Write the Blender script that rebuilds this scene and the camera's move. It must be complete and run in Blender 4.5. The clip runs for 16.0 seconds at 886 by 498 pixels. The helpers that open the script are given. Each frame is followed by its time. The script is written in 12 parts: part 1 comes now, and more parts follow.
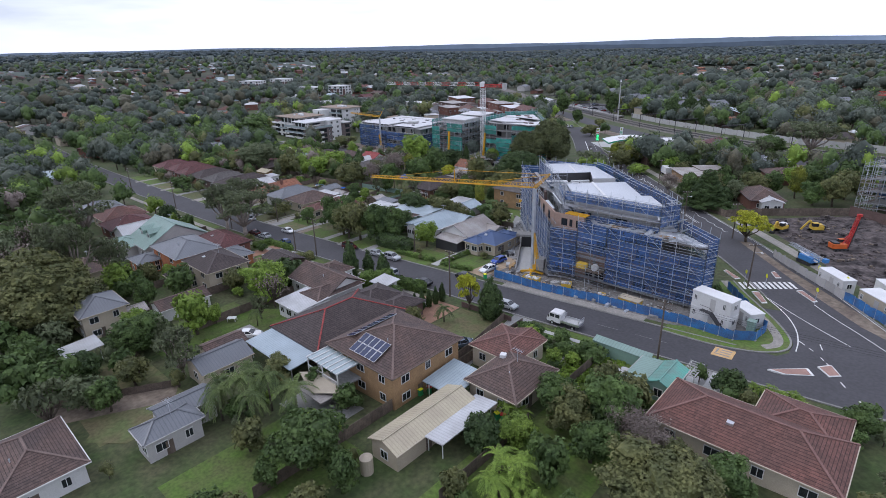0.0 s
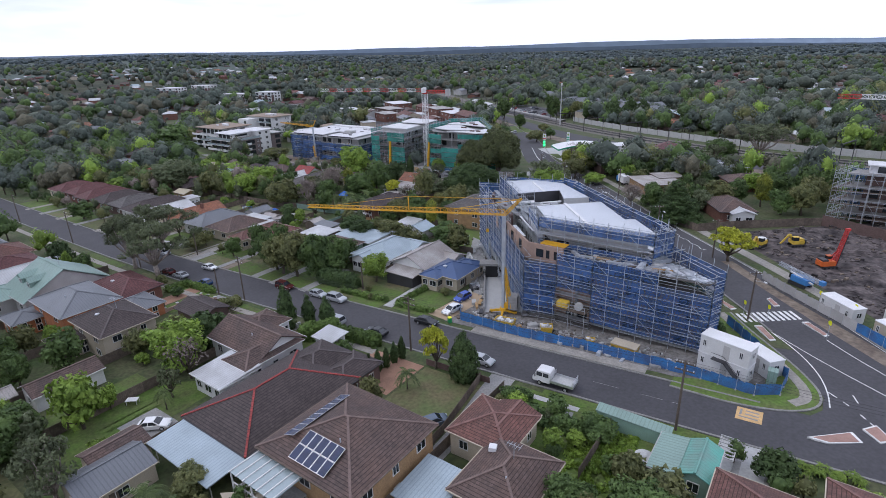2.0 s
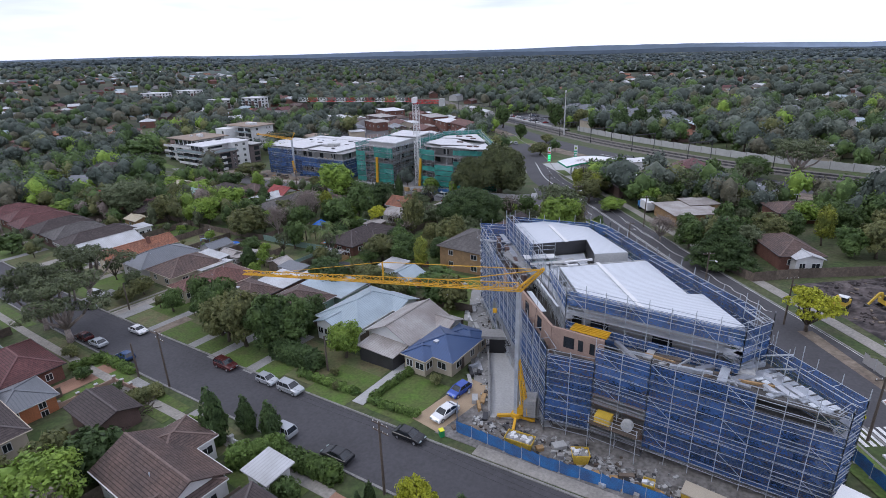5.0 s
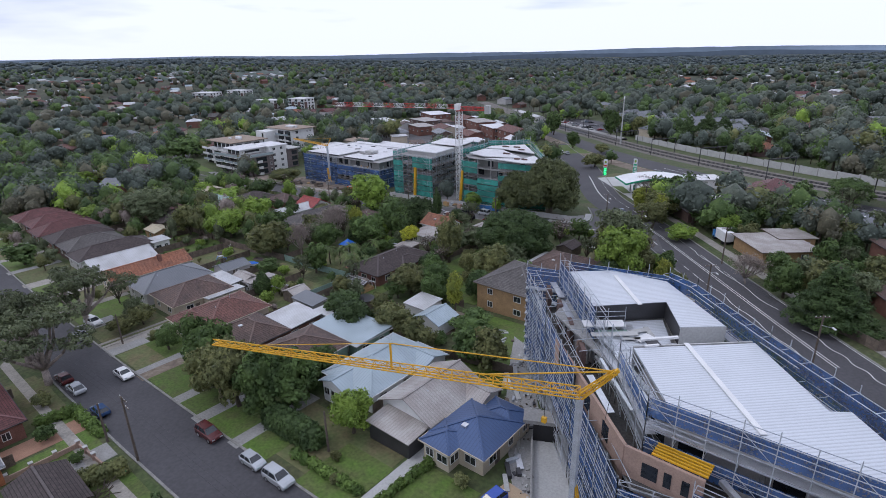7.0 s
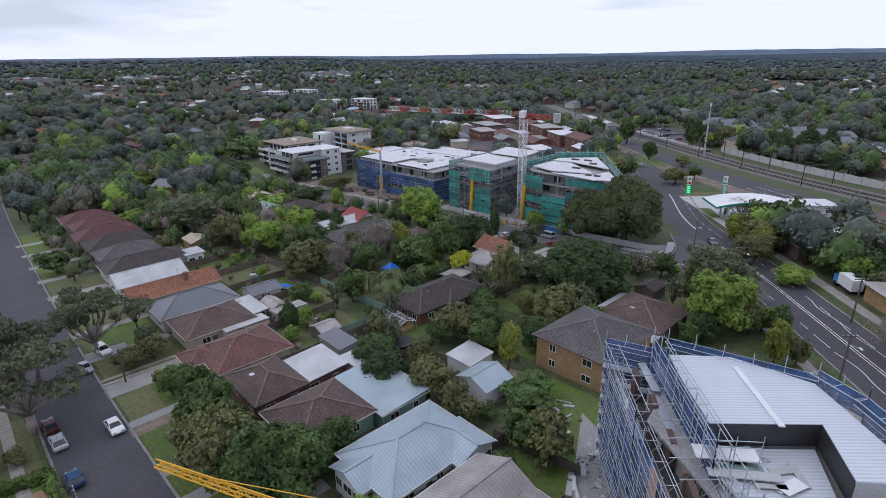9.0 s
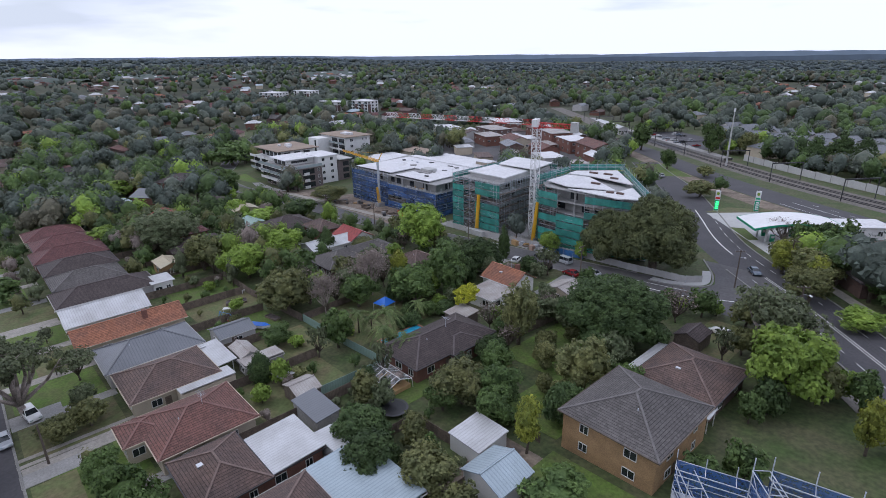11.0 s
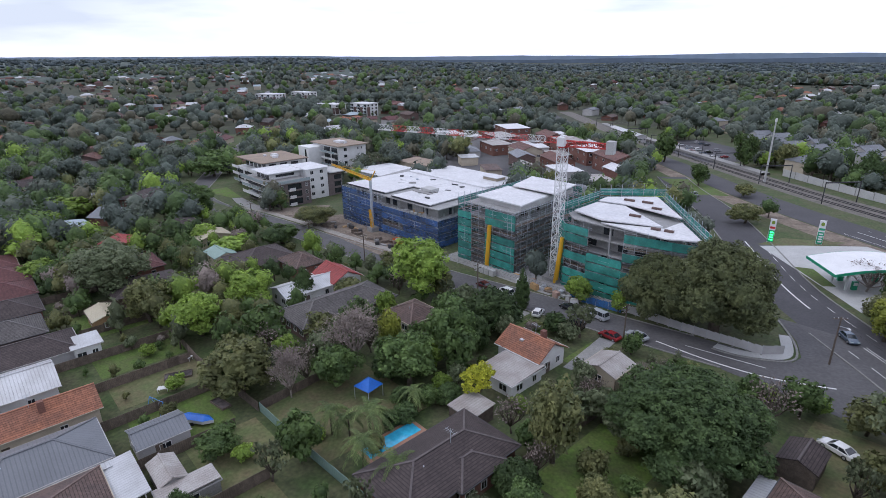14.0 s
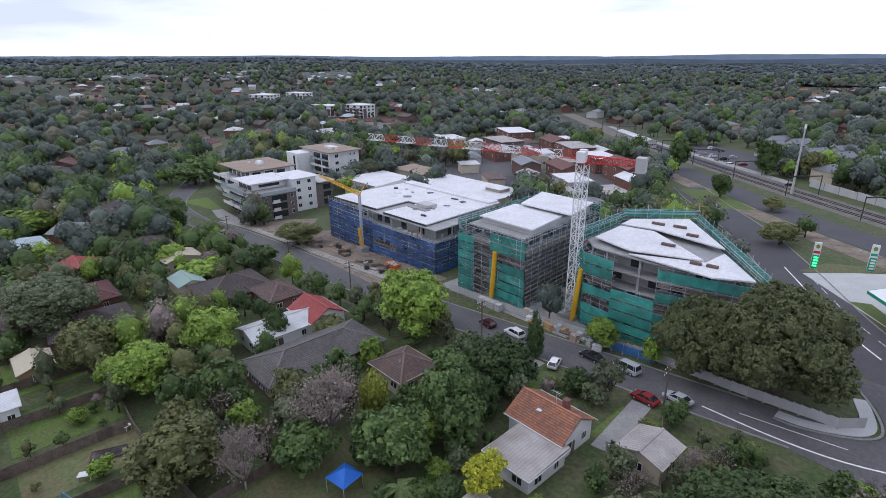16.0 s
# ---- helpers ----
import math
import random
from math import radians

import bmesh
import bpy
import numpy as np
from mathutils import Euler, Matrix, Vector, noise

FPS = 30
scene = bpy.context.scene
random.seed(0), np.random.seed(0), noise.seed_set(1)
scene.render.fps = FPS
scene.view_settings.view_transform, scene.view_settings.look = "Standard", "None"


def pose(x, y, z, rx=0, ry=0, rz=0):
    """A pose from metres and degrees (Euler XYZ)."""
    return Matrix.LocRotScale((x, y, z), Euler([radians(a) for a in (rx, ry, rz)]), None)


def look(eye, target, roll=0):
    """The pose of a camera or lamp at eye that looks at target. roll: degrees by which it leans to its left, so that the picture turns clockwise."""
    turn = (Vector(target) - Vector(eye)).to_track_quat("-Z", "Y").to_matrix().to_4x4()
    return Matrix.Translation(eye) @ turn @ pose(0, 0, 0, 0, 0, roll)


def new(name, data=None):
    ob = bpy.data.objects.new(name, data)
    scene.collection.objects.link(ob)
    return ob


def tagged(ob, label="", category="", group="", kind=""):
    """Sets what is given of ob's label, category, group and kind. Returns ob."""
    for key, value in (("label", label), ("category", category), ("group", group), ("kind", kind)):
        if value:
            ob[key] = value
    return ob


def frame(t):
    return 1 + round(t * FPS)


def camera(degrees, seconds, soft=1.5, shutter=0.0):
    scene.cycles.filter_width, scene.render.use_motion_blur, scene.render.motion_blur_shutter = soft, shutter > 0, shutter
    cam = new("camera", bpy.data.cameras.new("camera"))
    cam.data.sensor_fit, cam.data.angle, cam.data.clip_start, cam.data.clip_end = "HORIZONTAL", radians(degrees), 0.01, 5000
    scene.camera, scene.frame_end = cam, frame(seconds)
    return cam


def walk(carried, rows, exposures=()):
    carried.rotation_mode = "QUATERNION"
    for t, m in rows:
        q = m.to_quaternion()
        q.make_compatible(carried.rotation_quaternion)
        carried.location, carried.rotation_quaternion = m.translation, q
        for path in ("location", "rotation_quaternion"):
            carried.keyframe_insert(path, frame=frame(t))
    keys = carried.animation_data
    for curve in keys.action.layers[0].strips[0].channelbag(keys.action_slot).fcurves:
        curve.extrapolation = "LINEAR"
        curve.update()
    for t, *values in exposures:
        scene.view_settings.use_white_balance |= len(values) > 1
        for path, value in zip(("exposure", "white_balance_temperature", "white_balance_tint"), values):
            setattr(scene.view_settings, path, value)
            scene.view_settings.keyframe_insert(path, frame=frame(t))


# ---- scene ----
cam = camera(78.9, 16.0, soft=0.5)
METRES, EYE, TILT, LEAN, TURN = 151.4, 43.0, -1.45, -1.38, 43.5
ROWS = [
    (0.0, 0.0, 0.0, 0.0, -1.0, -19.4, 2.84),
    (0.5, -0.0104, 0.0305, 0.0013, -5.08, -19.51, 2.98),
    (1.0, -0.0146, 0.0613, 0.0021, -6.37, -19.52, 3.07),
    (1.5, -0.0151, 0.0921, 0.0022, -7.3, -19.46, 3.15),
    (2.0, -0.0132, 0.1229, 0.0027, -7.88, -19.42, 3.19),
    (2.5, -0.0095, 0.1537, 0.0032, -8.19, -19.36, 3.23),
    (3.0, -0.005, 0.1846, 0.0039, -8.45, -19.31, 3.22),
    (5.5, 0.0256, 0.3388, 0.0074, -8.15, -19.02, 3.14),
    (6.0, 0.0326, 0.3698, 0.0078, -7.0, -18.92, 3.04),
    (6.5, 0.0383, 0.4011, 0.0085, -6.57, -18.87, 2.96),
    (7.0, 0.0425, 0.4318, 0.0101, -3.26, -18.71, 2.75),
    (7.5, 0.0475, 0.4629, 0.0108, 0.34, -18.55, 2.55),
    (8.0, 0.0506, 0.4945, 0.0112, 2.15, -18.46, 2.41),
    (8.5, 0.0522, 0.5252, 0.012, 3.04, -18.39, 2.32),
    (9.0, 0.0523, 0.5565, 0.0124, 3.43, -18.34, 2.26),
    (11.5, 0.0429, 0.7088, 0.0177, 3.83, -18.27, 2.07),
    (12.0, 0.0403, 0.7398, 0.019, 3.86, -18.25, 2.01),
    (12.5, 0.0375, 0.771, 0.0203, 3.96, -18.24, 1.97),
    (13.0, 0.0349, 0.8024, 0.0214, 4.05, -18.22, 1.92),
    (13.5, 0.0326, 0.8339, 0.0225, 4.06, -18.22, 1.87),
    (14.0, 0.0308, 0.8657, 0.0229, 4.1, -18.21, 1.83),
    (14.5, 0.0284, 0.8972, 0.0237, 4.13, -18.22, 1.79),
    (15.0, 0.0263, 0.9285, 0.0238, 4.14, -18.19, 1.74),
    (15.5, 0.0245, 0.9595, 0.0247, 4.08, -18.21, 1.71),
    (16.0, 0.0231, 0.9908, 0.0251, 4.02, -18.2, 1.68),
]
walk(cam, [(t, pose(0, 0, EYE, TILT, LEAN, TURN) @ pose(METRES * x, METRES * y, METRES * z, 90 + pitch, roll, yaw)) for t, x, y, z, yaw, pitch, roll in ROWS],
     exposures=((0.0, -0.13), (5.5, -0.13), (7.0, -0.24), (9.0, -0.32), (11.5, -0.18), (13.0, -0.13), (16.0, -0.08)))


# ---- light: an overcast noon ----
SUN_EL, SUN_AZ = 52.0, 215.0
CLOUD = (-0.985, 0.15, 0.27)
world = bpy.data.worlds.new("overcast_sky")
scene.world = world
world.use_nodes = True
wn, wl = world.node_tree.nodes, world.node_tree.links
wn.clear()
w_out = wn.new("ShaderNodeOutputWorld")
w_bg = wn.new("ShaderNodeBackground")
w_sky = wn.new("ShaderNodeTexSky")
w_sky.sky_type, w_sky.sun_disc = "NISHITA", False
w_sky.sun_elevation, w_sky.sun_rotation = radians(SUN_EL), radians(90 - SUN_AZ)
w_sky.air_density, w_sky.dust_density = 1.0, 2.0
w_co = wn.new("ShaderNodeTexCoord")
w_map = wn.new("ShaderNodeMapping")
w_map.inputs["Scale"].default_value = (2.2, 2.2, 13.0)
w_noise = wn.new("ShaderNodeTexNoise")
w_noise.inputs["Scale"].default_value, w_noise.inputs["Detail"].default_value = 1.6, 6.0
w_ramp = wn.new("ShaderNodeValToRGB")
w_ramp.color_ramp.elements[0].position, w_ramp.color_ramp.elements[0].color = 0.27, (8.3, 9.2, 10.9, 1)
w_ramp.color_ramp.elements[1].position, w_ramp.color_ramp.elements[1].color = 0.40, (10.5, 11.2, 14.2, 1)
w_mix = wn.new("ShaderNodeMixRGB")
w_mix.inputs["Fac"].default_value = 0.94
wl.new(w_co.outputs["Generated"], w_map.inputs["Vector"])
wl.new(w_map.outputs["Vector"], w_noise.inputs["Vector"])
wl.new(w_noise.outputs["Fac"], w_ramp.inputs["Fac"])
wl.new(w_sky.outputs["Color"], w_mix.inputs["Color1"])
wl.new(w_ramp.outputs["Color"], w_mix.inputs["Color2"])
# one long grey cloud low in the west
w_far, w_near, w_add, w_veil = wn.new("ShaderNodeVectorMath"), wn.new("ShaderNodeVectorMath"), wn.new("ShaderNodeMath"), wn.new("ShaderNodeMapRange")
w_far.operation, w_near.operation, w_add.operation = "MULTIPLY", "DISTANCE", "MULTIPLY_ADD"
w_far.inputs[1].default_value = (1.0, 1.0, 3.6)
w_near.inputs[1].default_value = CLOUD
w_add.inputs[1].default_value = -0.55
w_veil.inputs["From Min"].default_value, w_veil.inputs["From Max"].default_value = -0.06, -0.20
w_veil.inputs["To Max"].default_value = 0.75
w_grey = wn.new("ShaderNodeMixRGB")
w_grey.inputs["Color2"].default_value = (6.2, 7.0, 8.4, 1)
wl.new(w_co.outputs["Generated"], w_far.inputs[0])
wl.new(w_far.outputs["Vector"], w_near.inputs[0])
wl.new(w_noise.outputs["Fac"], w_add.inputs[0])
wl.new(w_near.outputs["Value"], w_add.inputs[2])
wl.new(w_add.outputs["Value"], w_veil.inputs["Value"])
wl.new(w_veil.outputs["Result"], w_grey.inputs["Fac"])
wl.new(w_mix.outputs["Color"], w_grey.inputs["Color1"])
wl.new(w_grey.outputs["Color"], w_bg.inputs["Color"])
w_bg.inputs["Strength"].default_value = 0.11
wl.new(w_bg.outputs["Background"], w_out.inputs["Surface"])

sun = new("sun", bpy.data.lights.new("sun", "SUN"))
sun.data.energy, sun.data.angle, sun.data.color = 0.6, radians(14), (1.0, 0.97, 0.95)
_a, _e = radians(SUN_AZ), radians(SUN_EL)
sun.matrix_world = look((0, 0, 0), (-math.cos(_a) * math.cos(_e), -math.sin(_a) * math.cos(_e), -math.sin(_e)))


# ---- the lie of the land ----
def soft(u, w):
    return w * math.log1p(math.exp(min(u / w, 40.0)))


def step01(a, b, v):
    s = min(1.0, max(0.0, (v - a) / (b - a)))
    return s * s * (3 - 2 * s)


def G(x, y):
    """Height of the ground: it falls gently to the west, then country that rises to far ridges."""
    z = 0.8 + 0.046 * x + 0.021 * soft(-150 - x, 12.0) + 0.025 * soft(-340 - x, 20.0) - 0.046 * soft(x - 60, 12.0)
    z -= 2.4 * (1 - step01(14, 36, math.hypot(x + 290, y - 202)))
    dx, dy = x + 60.0, y - 90.0
    d = math.hypot(dx, dy)
    if d > 300:
        m = step01(300, 750, d)
        az = math.degrees(math.atan2(dy, dx)) % 360
        west = step01(122, 160, az) * (1 - step01(250, 300, az))
        far = -13 + west * 43 * step01(420, 2500, d) - (1 - west) * 4 * step01(500, 1600, d)
        far += 7.0 * noise.noise((x / 420, y / 420, 0.3))
        z = z * (1 - m) + far * m
    return z


# ---- mesh builder ----
class Mesh:
    def __init__(self):
        self.v, self.f, self.m = [], [], []

    def poly(self, pts, m=0):
        n = len(self.v)
        self.v += [tuple(p) for p in pts]
        self.f.append(tuple(range(n, n + len(pts))))
        self.m.append(m)
        return self

    def box(self, x0, y0, z0, x1, y1, z1, m=0):
        return self.prism([(x0, y0), (x1, y0), (x1, y1), (x0, y1)], z0, z1, m, m)

    def obox(self, cx, cy, z0, lx, ly, h, rot=0.0, m=0):
        c, s = math.cos(radians(rot)), math.sin(radians(rot))
        q = [(cx + c * a - s * b, cy + s * a + c * b) for a, b in ((-lx / 2, -ly / 2), (lx / 2, -ly / 2), (lx / 2, ly / 2), (-lx / 2, ly / 2))]
        return self.prism(q, z0, z0 + h, m, m)

    def prism(self, q, z0, z1, m=0, top=None):
        n, k = len(self.v), len(q)
        self.v += [(x, y, z0) for x, y in q] + [(x, y, z1) for x, y in q]
        for i in range(k):
            j = (i + 1) % k
            self.f.append((n + i, n + j, n + k + j, n + k + i))
            self.m.append(m)
        self.f += [tuple(range(n + k, n + 2 * k)), tuple(range(n + k - 1, n - 1, -1))]
        self.m += [m if top is None else top, m]
        return self

    def beam(self, a, b, w, h=None, m=0):
        h = h or w
        a, b = Vector(a), Vector(b)
        d = (b - a).normalized()
        up = Vector((0, 0, 1)) if abs(d.z) < 0.95 else Vector((1, 0, 0))
        s = d.cross(up).normalized() * (w / 2)
        u = s.cross(d).normalized() * (h / 2)
        n = len(self.v)
        for p in (a, b):
            self.v += [tuple(p - s - u), tuple(p + s - u), tuple(p + s + u), tuple(p - s + u)]
        for i in range(4):
            j = (i + 1) % 4
            self.f.append((n + i, n + j, n + 4 + j, n + 4 + i))
        self.f += [(n + 3, n + 2, n + 1, n), (n + 4, n + 5, n + 6, n + 7)]
        self.m += [m] * 6
        return self

    def tube(self, a, b, r0, r1, k=8, m=0):
        a, b = Vector(a), Vector(b)
        d = (b - a).normalized()
        up = Vector((0, 0, 1)) if abs(d.z) < 0.95 else Vector((1, 0, 0))
        s = d.cross(up).normalized()
        u = s.cross(d).normalized()
        n = len(self.v)
        for p, r in ((a, r0), (b, r1)):
            self.v += [tuple(p + r * (math.cos(i * math.tau / k) * s + math.sin(i * math.tau / k) * u)) for i in range(k)]
        for i in range(k):
            j = (i + 1) % k
            self.f.append((n + i, n + j, n + k + j, n + k + i))
        self.f += [tuple(range(n + k - 1, n - 1, -1)), tuple(range(n + k, n + 2 * k))]
        self.m += [m] * (k + 2)
        return self

    def data(self, name, mats, smooth=False):
        me = bpy.data.meshes.new(name)
        me.from_pydata(self.v, [], self.f)
        for mt in (mats if isinstance(mats, (list, tuple)) else [mats]):
            me.materials.append(mt)
        if any(self.m):
            me.polygons.foreach_set("material_index", self.m)
        lay = me.uv_layers.new(name="UVMap").data
        V = [Vector(p) for p in self.v]
        uv = []
        for f in self.f:
            a, b, c = V[f[0]], V[f[1]], V[f[2]]
            n = (b - a).cross(c - b)
            if n.length < 1e-9 or abs(n.normalized().z) > 0.995:
                hd, sd = Vector((1, 0, 0)), Vector((0, 1, 0))
            else:
                n.normalize()
                hd = Vector((0, 0, 1)).cross(n).normalized()
                sd = n.cross(hd)
            for i in f:
                uv += [V[i].dot(hd), V[i].dot(sd)]
        lay.foreach_set("uv", uv)
        if smooth:
            me.polygons.foreach_set("use_smooth", [True] * len(me.polygons))
        me.update()
        return me


def part(name, mb, material, parent=None, label="", smooth=False):
    ob = new(name, mb if isinstance(mb, bpy.types.Mesh) else mb.data(name, material, smooth))
    if parent is not None:
        ob.parent = parent
    if label:
        tagged(ob, label)
    return ob


def thing(name, m, label, category, group="", kind=""):
    ob = new(name)
    ob.empty_display_size = 0.5
    ob.matrix_world = m
    return tagged(ob, label, category, group, kind)


# ---- materials ----
def mat(name, col, rough=0.8, metal=0.0, var=0.25, size=2.0, fine=14.0, bump=0.15, alt=None, spec=0.4, rnd=0.0):
    """A surface with broad stains and fine grain; alt is the stains' colour."""
    mt = bpy.data.materials.new(name)
    mt.use_nodes = True
    n, l = mt.node_tree.nodes, mt.node_tree.links
    p = n["Principled BSDF"]
    geo = n.new("ShaderNodeNewGeometry")
    n1, n2 = n.new("ShaderNodeTexNoise"), n.new("ShaderNodeTexNoise")
    n1.inputs["Scale"].default_value, n1.inputs["Detail"].default_value = 1.0 / size, 5.0
    n2.inputs["Scale"].default_value, n2.inputs["Detail"].default_value = fine, 3.0
    for q in (n1, n2):
        l.new(geo.outputs["Position"], q.inputs["Vector"])
    r = n.new("ShaderNodeValToRGB")
    r.color_ramp.elements[0].position, r.color_ramp.elements[1].position = 0.34, 0.66
    dark = alt or tuple(c * (1 - var) for c in col)
    r.color_ramp.elements[0].color, r.color_ramp.elements[1].color = (*dark, 1), (*col, 1)
    l.new(n1.outputs["Fac"], r.inputs["Fac"])
    hs = n.new("ShaderNodeHueSaturation")
    mr = n.new("ShaderNodeMapRange")
    mr.inputs["To Min"].default_value, mr.inputs["To Max"].default_value = 1 - var * 0.9, 1 + var * 0.9
    mr.inputs["From Min"].default_value, mr.inputs["From Max"].default_value = 0.3, 0.7
    l.new(n2.outputs["Fac"], mr.inputs["Value"])
    l.new(r.outputs["Color"], hs.inputs["Color"])
    if rnd:
        oi = n.new("ShaderNodeObjectInfo")
        m2, mm = n.new("ShaderNodeMapRange"), n.new("ShaderNodeMath")
        m2.inputs["To Min"].default_value, m2.inputs["To Max"].default_value = 1 - rnd, 1 + rnd
        mm.operation = "MULTIPLY"
        l.new(oi.outputs["Random"], m2.inputs["Value"])
        l.new(m2.outputs["Result"], mm.inputs[0])
        l.new(mr.outputs["Result"], mm.inputs[1])
        l.new(mm.outputs["Value"], hs.inputs["Value"])
    else:
        l.new(mr.outputs["Result"], hs.inputs["Value"])
    l.new(hs.outputs["Color"], p.inputs["Base Color"])
    p.inputs["Roughness"].default_value, p.inputs["Metallic"].default_value = rough, metal
    p.inputs["Specular IOR Level"].default_value = spec
    if bump:
        b = n.new("ShaderNodeBump")
        b.inputs["Strength"].default_value, b.inputs["Distance"].default_value = bump, 0.05
        l.new(n2.outputs["Fac"], b.inputs["Height"])
        l.new(b.outputs["Normal"], p.inputs["Normal"])
    return mt


def ribbed(name, col, pitch, rough=0.45, metal=0.0, var=0.12, depth=0.6, alt=None, tiles=0.0, size=3.0, line=0.75):
    """Sheet or tile courses: ribs run down the slope (tiles > 0: courses across it as well)."""
    mt = mat(name, col, rough, metal, var, size, 9.0, 0.0, alt, rnd=0.05)
    n, l = mt.node_tree.nodes, mt.node_tree.links
    p = n["Principled BSDF"]
    uv = n.new("ShaderNodeUVMap")
    sep = n.new("ShaderNodeSeparateXYZ")
    l.new(uv.outputs["UV"], sep.inputs["Vector"])

    def saw(out, period, duty):
        a, b, c = n.new("ShaderNodeMath"), n.new("ShaderNodeMath"), n.new("ShaderNodeMath")
        a.operation, b.operation, c.operation = "MULTIPLY", "FRACT", "GREATER_THAN"
        a.inputs[1].default_value, c.inputs[1].default_value = 1.0 / period, duty
        l.new(out, a.inputs[0])
        l.new(a.outputs[0], b.inputs[0])
        l.new(b.outputs[0], c.inputs[0])
        return b.outputs[0], c.outputs[0]

    f1, g1 = saw(sep.outputs["X"], pitch, line)
    height, gap = f1, g1
    if tiles:
        sn = n.new("ShaderNodeVectorMath")
        sn.operation = "SNAP"
        sn.inputs[1].default_value = (pitch, tiles, 1.0)
        wn_, wm_ = n.new("ShaderNodeTexWhiteNoise"), n.new("ShaderNodeMapRange")
        wm_.inputs["To Min"].default_value, wm_.inputs["To Max"].default_value = 0.80, 1.22
        hs2 = n.new("ShaderNodeHueSaturation")
        was = p.inputs["Base Color"].links[0].from_socket
        l.new(uv.outputs["UV"], sn.inputs[0])
        l.new(sn.outputs["Vector"], wn_.inputs["Vector"])
        l.new(wn_.outputs["Value"], wm_.inputs["Value"])
        l.new(wm_.outputs["Result"], hs2.inputs["Value"])
        l.new(was, hs2.inputs["Color"])
        l.new(hs2.outputs["Color"], p.inputs["Base Color"])
        f2, g2 = saw(sep.outputs["Y"], tiles, 0.80)
        mx, ad = n.new("ShaderNodeMath"), n.new("ShaderNodeMath")
        mx.operation, ad.operation = "MAXIMUM", "ADD"
        l.new(g1, mx.inputs[0])
        l.new(g2, mx.inputs[1])
        l.new(f1, ad.inputs[0])
        l.new(f2, ad.inputs[1])
        height, gap = ad.outputs[0], g2
    mixc = n.new("ShaderNodeMixRGB")
    mixc.blend_type = "MULTIPLY"
    mixc.inputs["Color2"].default_value = (0.72, 0.72, 0.72, 1) if not tiles else (0.30, 0.29, 0.29, 1)
    old = p.inputs["Base Color"].links[0].from_socket
    l.new(old, mixc.inputs["Color1"])
    sc = n.new("ShaderNodeMath")
    sc.operation = "MULTIPLY"
    sc.inputs[1].default_value = 0.85 if tiles else depth
    l.new(gap, sc.inputs[0])
    l.new(sc.outputs[0], mixc.inputs["Fac"])
    l.new(mixc.outputs["Color"], p.inputs["Base Color"])
    b = n.new("ShaderNodeBump")
    b.inputs["Strength"].default_value, b.inputs["Distance"].default_value = 0.8, 0.05
    l.new(height, b.inputs["Height"])
    l.new(b.outputs["Normal"], p.inputs["Normal"])
    return mt


def netting(name, col, open_part):
    mt = bpy.data.materials.new(name)
    mt.use_nodes = True
    n, l = mt.node_tree.nodes, mt.node_tree.links
    p, out = n["Principled BSDF"], n["Material Output"]
    geo, nz, n2 = n.new("ShaderNodeNewGeometry"), n.new("ShaderNodeTexNoise"), n.new("ShaderNodeTexNoise")
    nz.inputs["Scale"].default_value, nz.inputs["Detail"].default_value = 0.55, 4.0
    n2.inputs["Scale"].default_value = 3.5
    l.new(geo.outputs["Position"], nz.inputs["Vector"])
    l.new(geo.outputs["Position"], n2.inputs["Vector"])
    r = n.new("ShaderNodeValToRGB")
    r.color_ramp.elements[0].position, r.color_ramp.elements[1].position = 0.3, 0.72
    r.color_ramp.elements[0].color = (*[c * 0.6 for c in col], 1)
    r.color_ramp.elements[1].color = (*[min(1, c * 1.25 + 0.01) for c in col], 1)
    l.new(nz.outputs["Fac"], r.inputs["Fac"])
    oi, hs, vr = n.new("ShaderNodeObjectInfo"), n.new("ShaderNodeHueSaturation"), n.new("ShaderNodeMapRange")
    vr.inputs["To Min"].default_value, vr.inputs["To Max"].default_value = 0.65, 1.25
    l.new(oi.outputs["Random"], vr.inputs["Value"])
    l.new(vr.outputs["Result"], hs.inputs["Value"])
    l.new(r.outputs["Color"], hs.inputs["Color"])
    l.new(hs.outputs["Color"], p.inputs["Base Color"])
    p.inputs["Roughness"].default_value = 0.7
    tr, mx = n.new("ShaderNodeBsdfTransparent"), n.new("ShaderNodeMixShader")
    mp = n.new("ShaderNodeMapRange")
    mp.inputs["From Min"].default_value, mp.inputs["From Max"].default_value = 0.35, 0.65
    mp.inputs["To Min"].default_value, mp.inputs["To Max"].default_value = 1 - open_part * 1.5, 1 - open_part * 0.6
    l.new(n2.outputs["Fac"], mp.inputs["Value"])
    l.new(mp.outputs["Result"], mx.inputs["Fac"])
    l.new(tr.outputs["BSDF"], mx.inputs[1])
    l.new(p.outputs["BSDF"], mx.inputs[2])
    l.new(mx.outputs["Shader"], out.inputs["Surface"])
    return mt


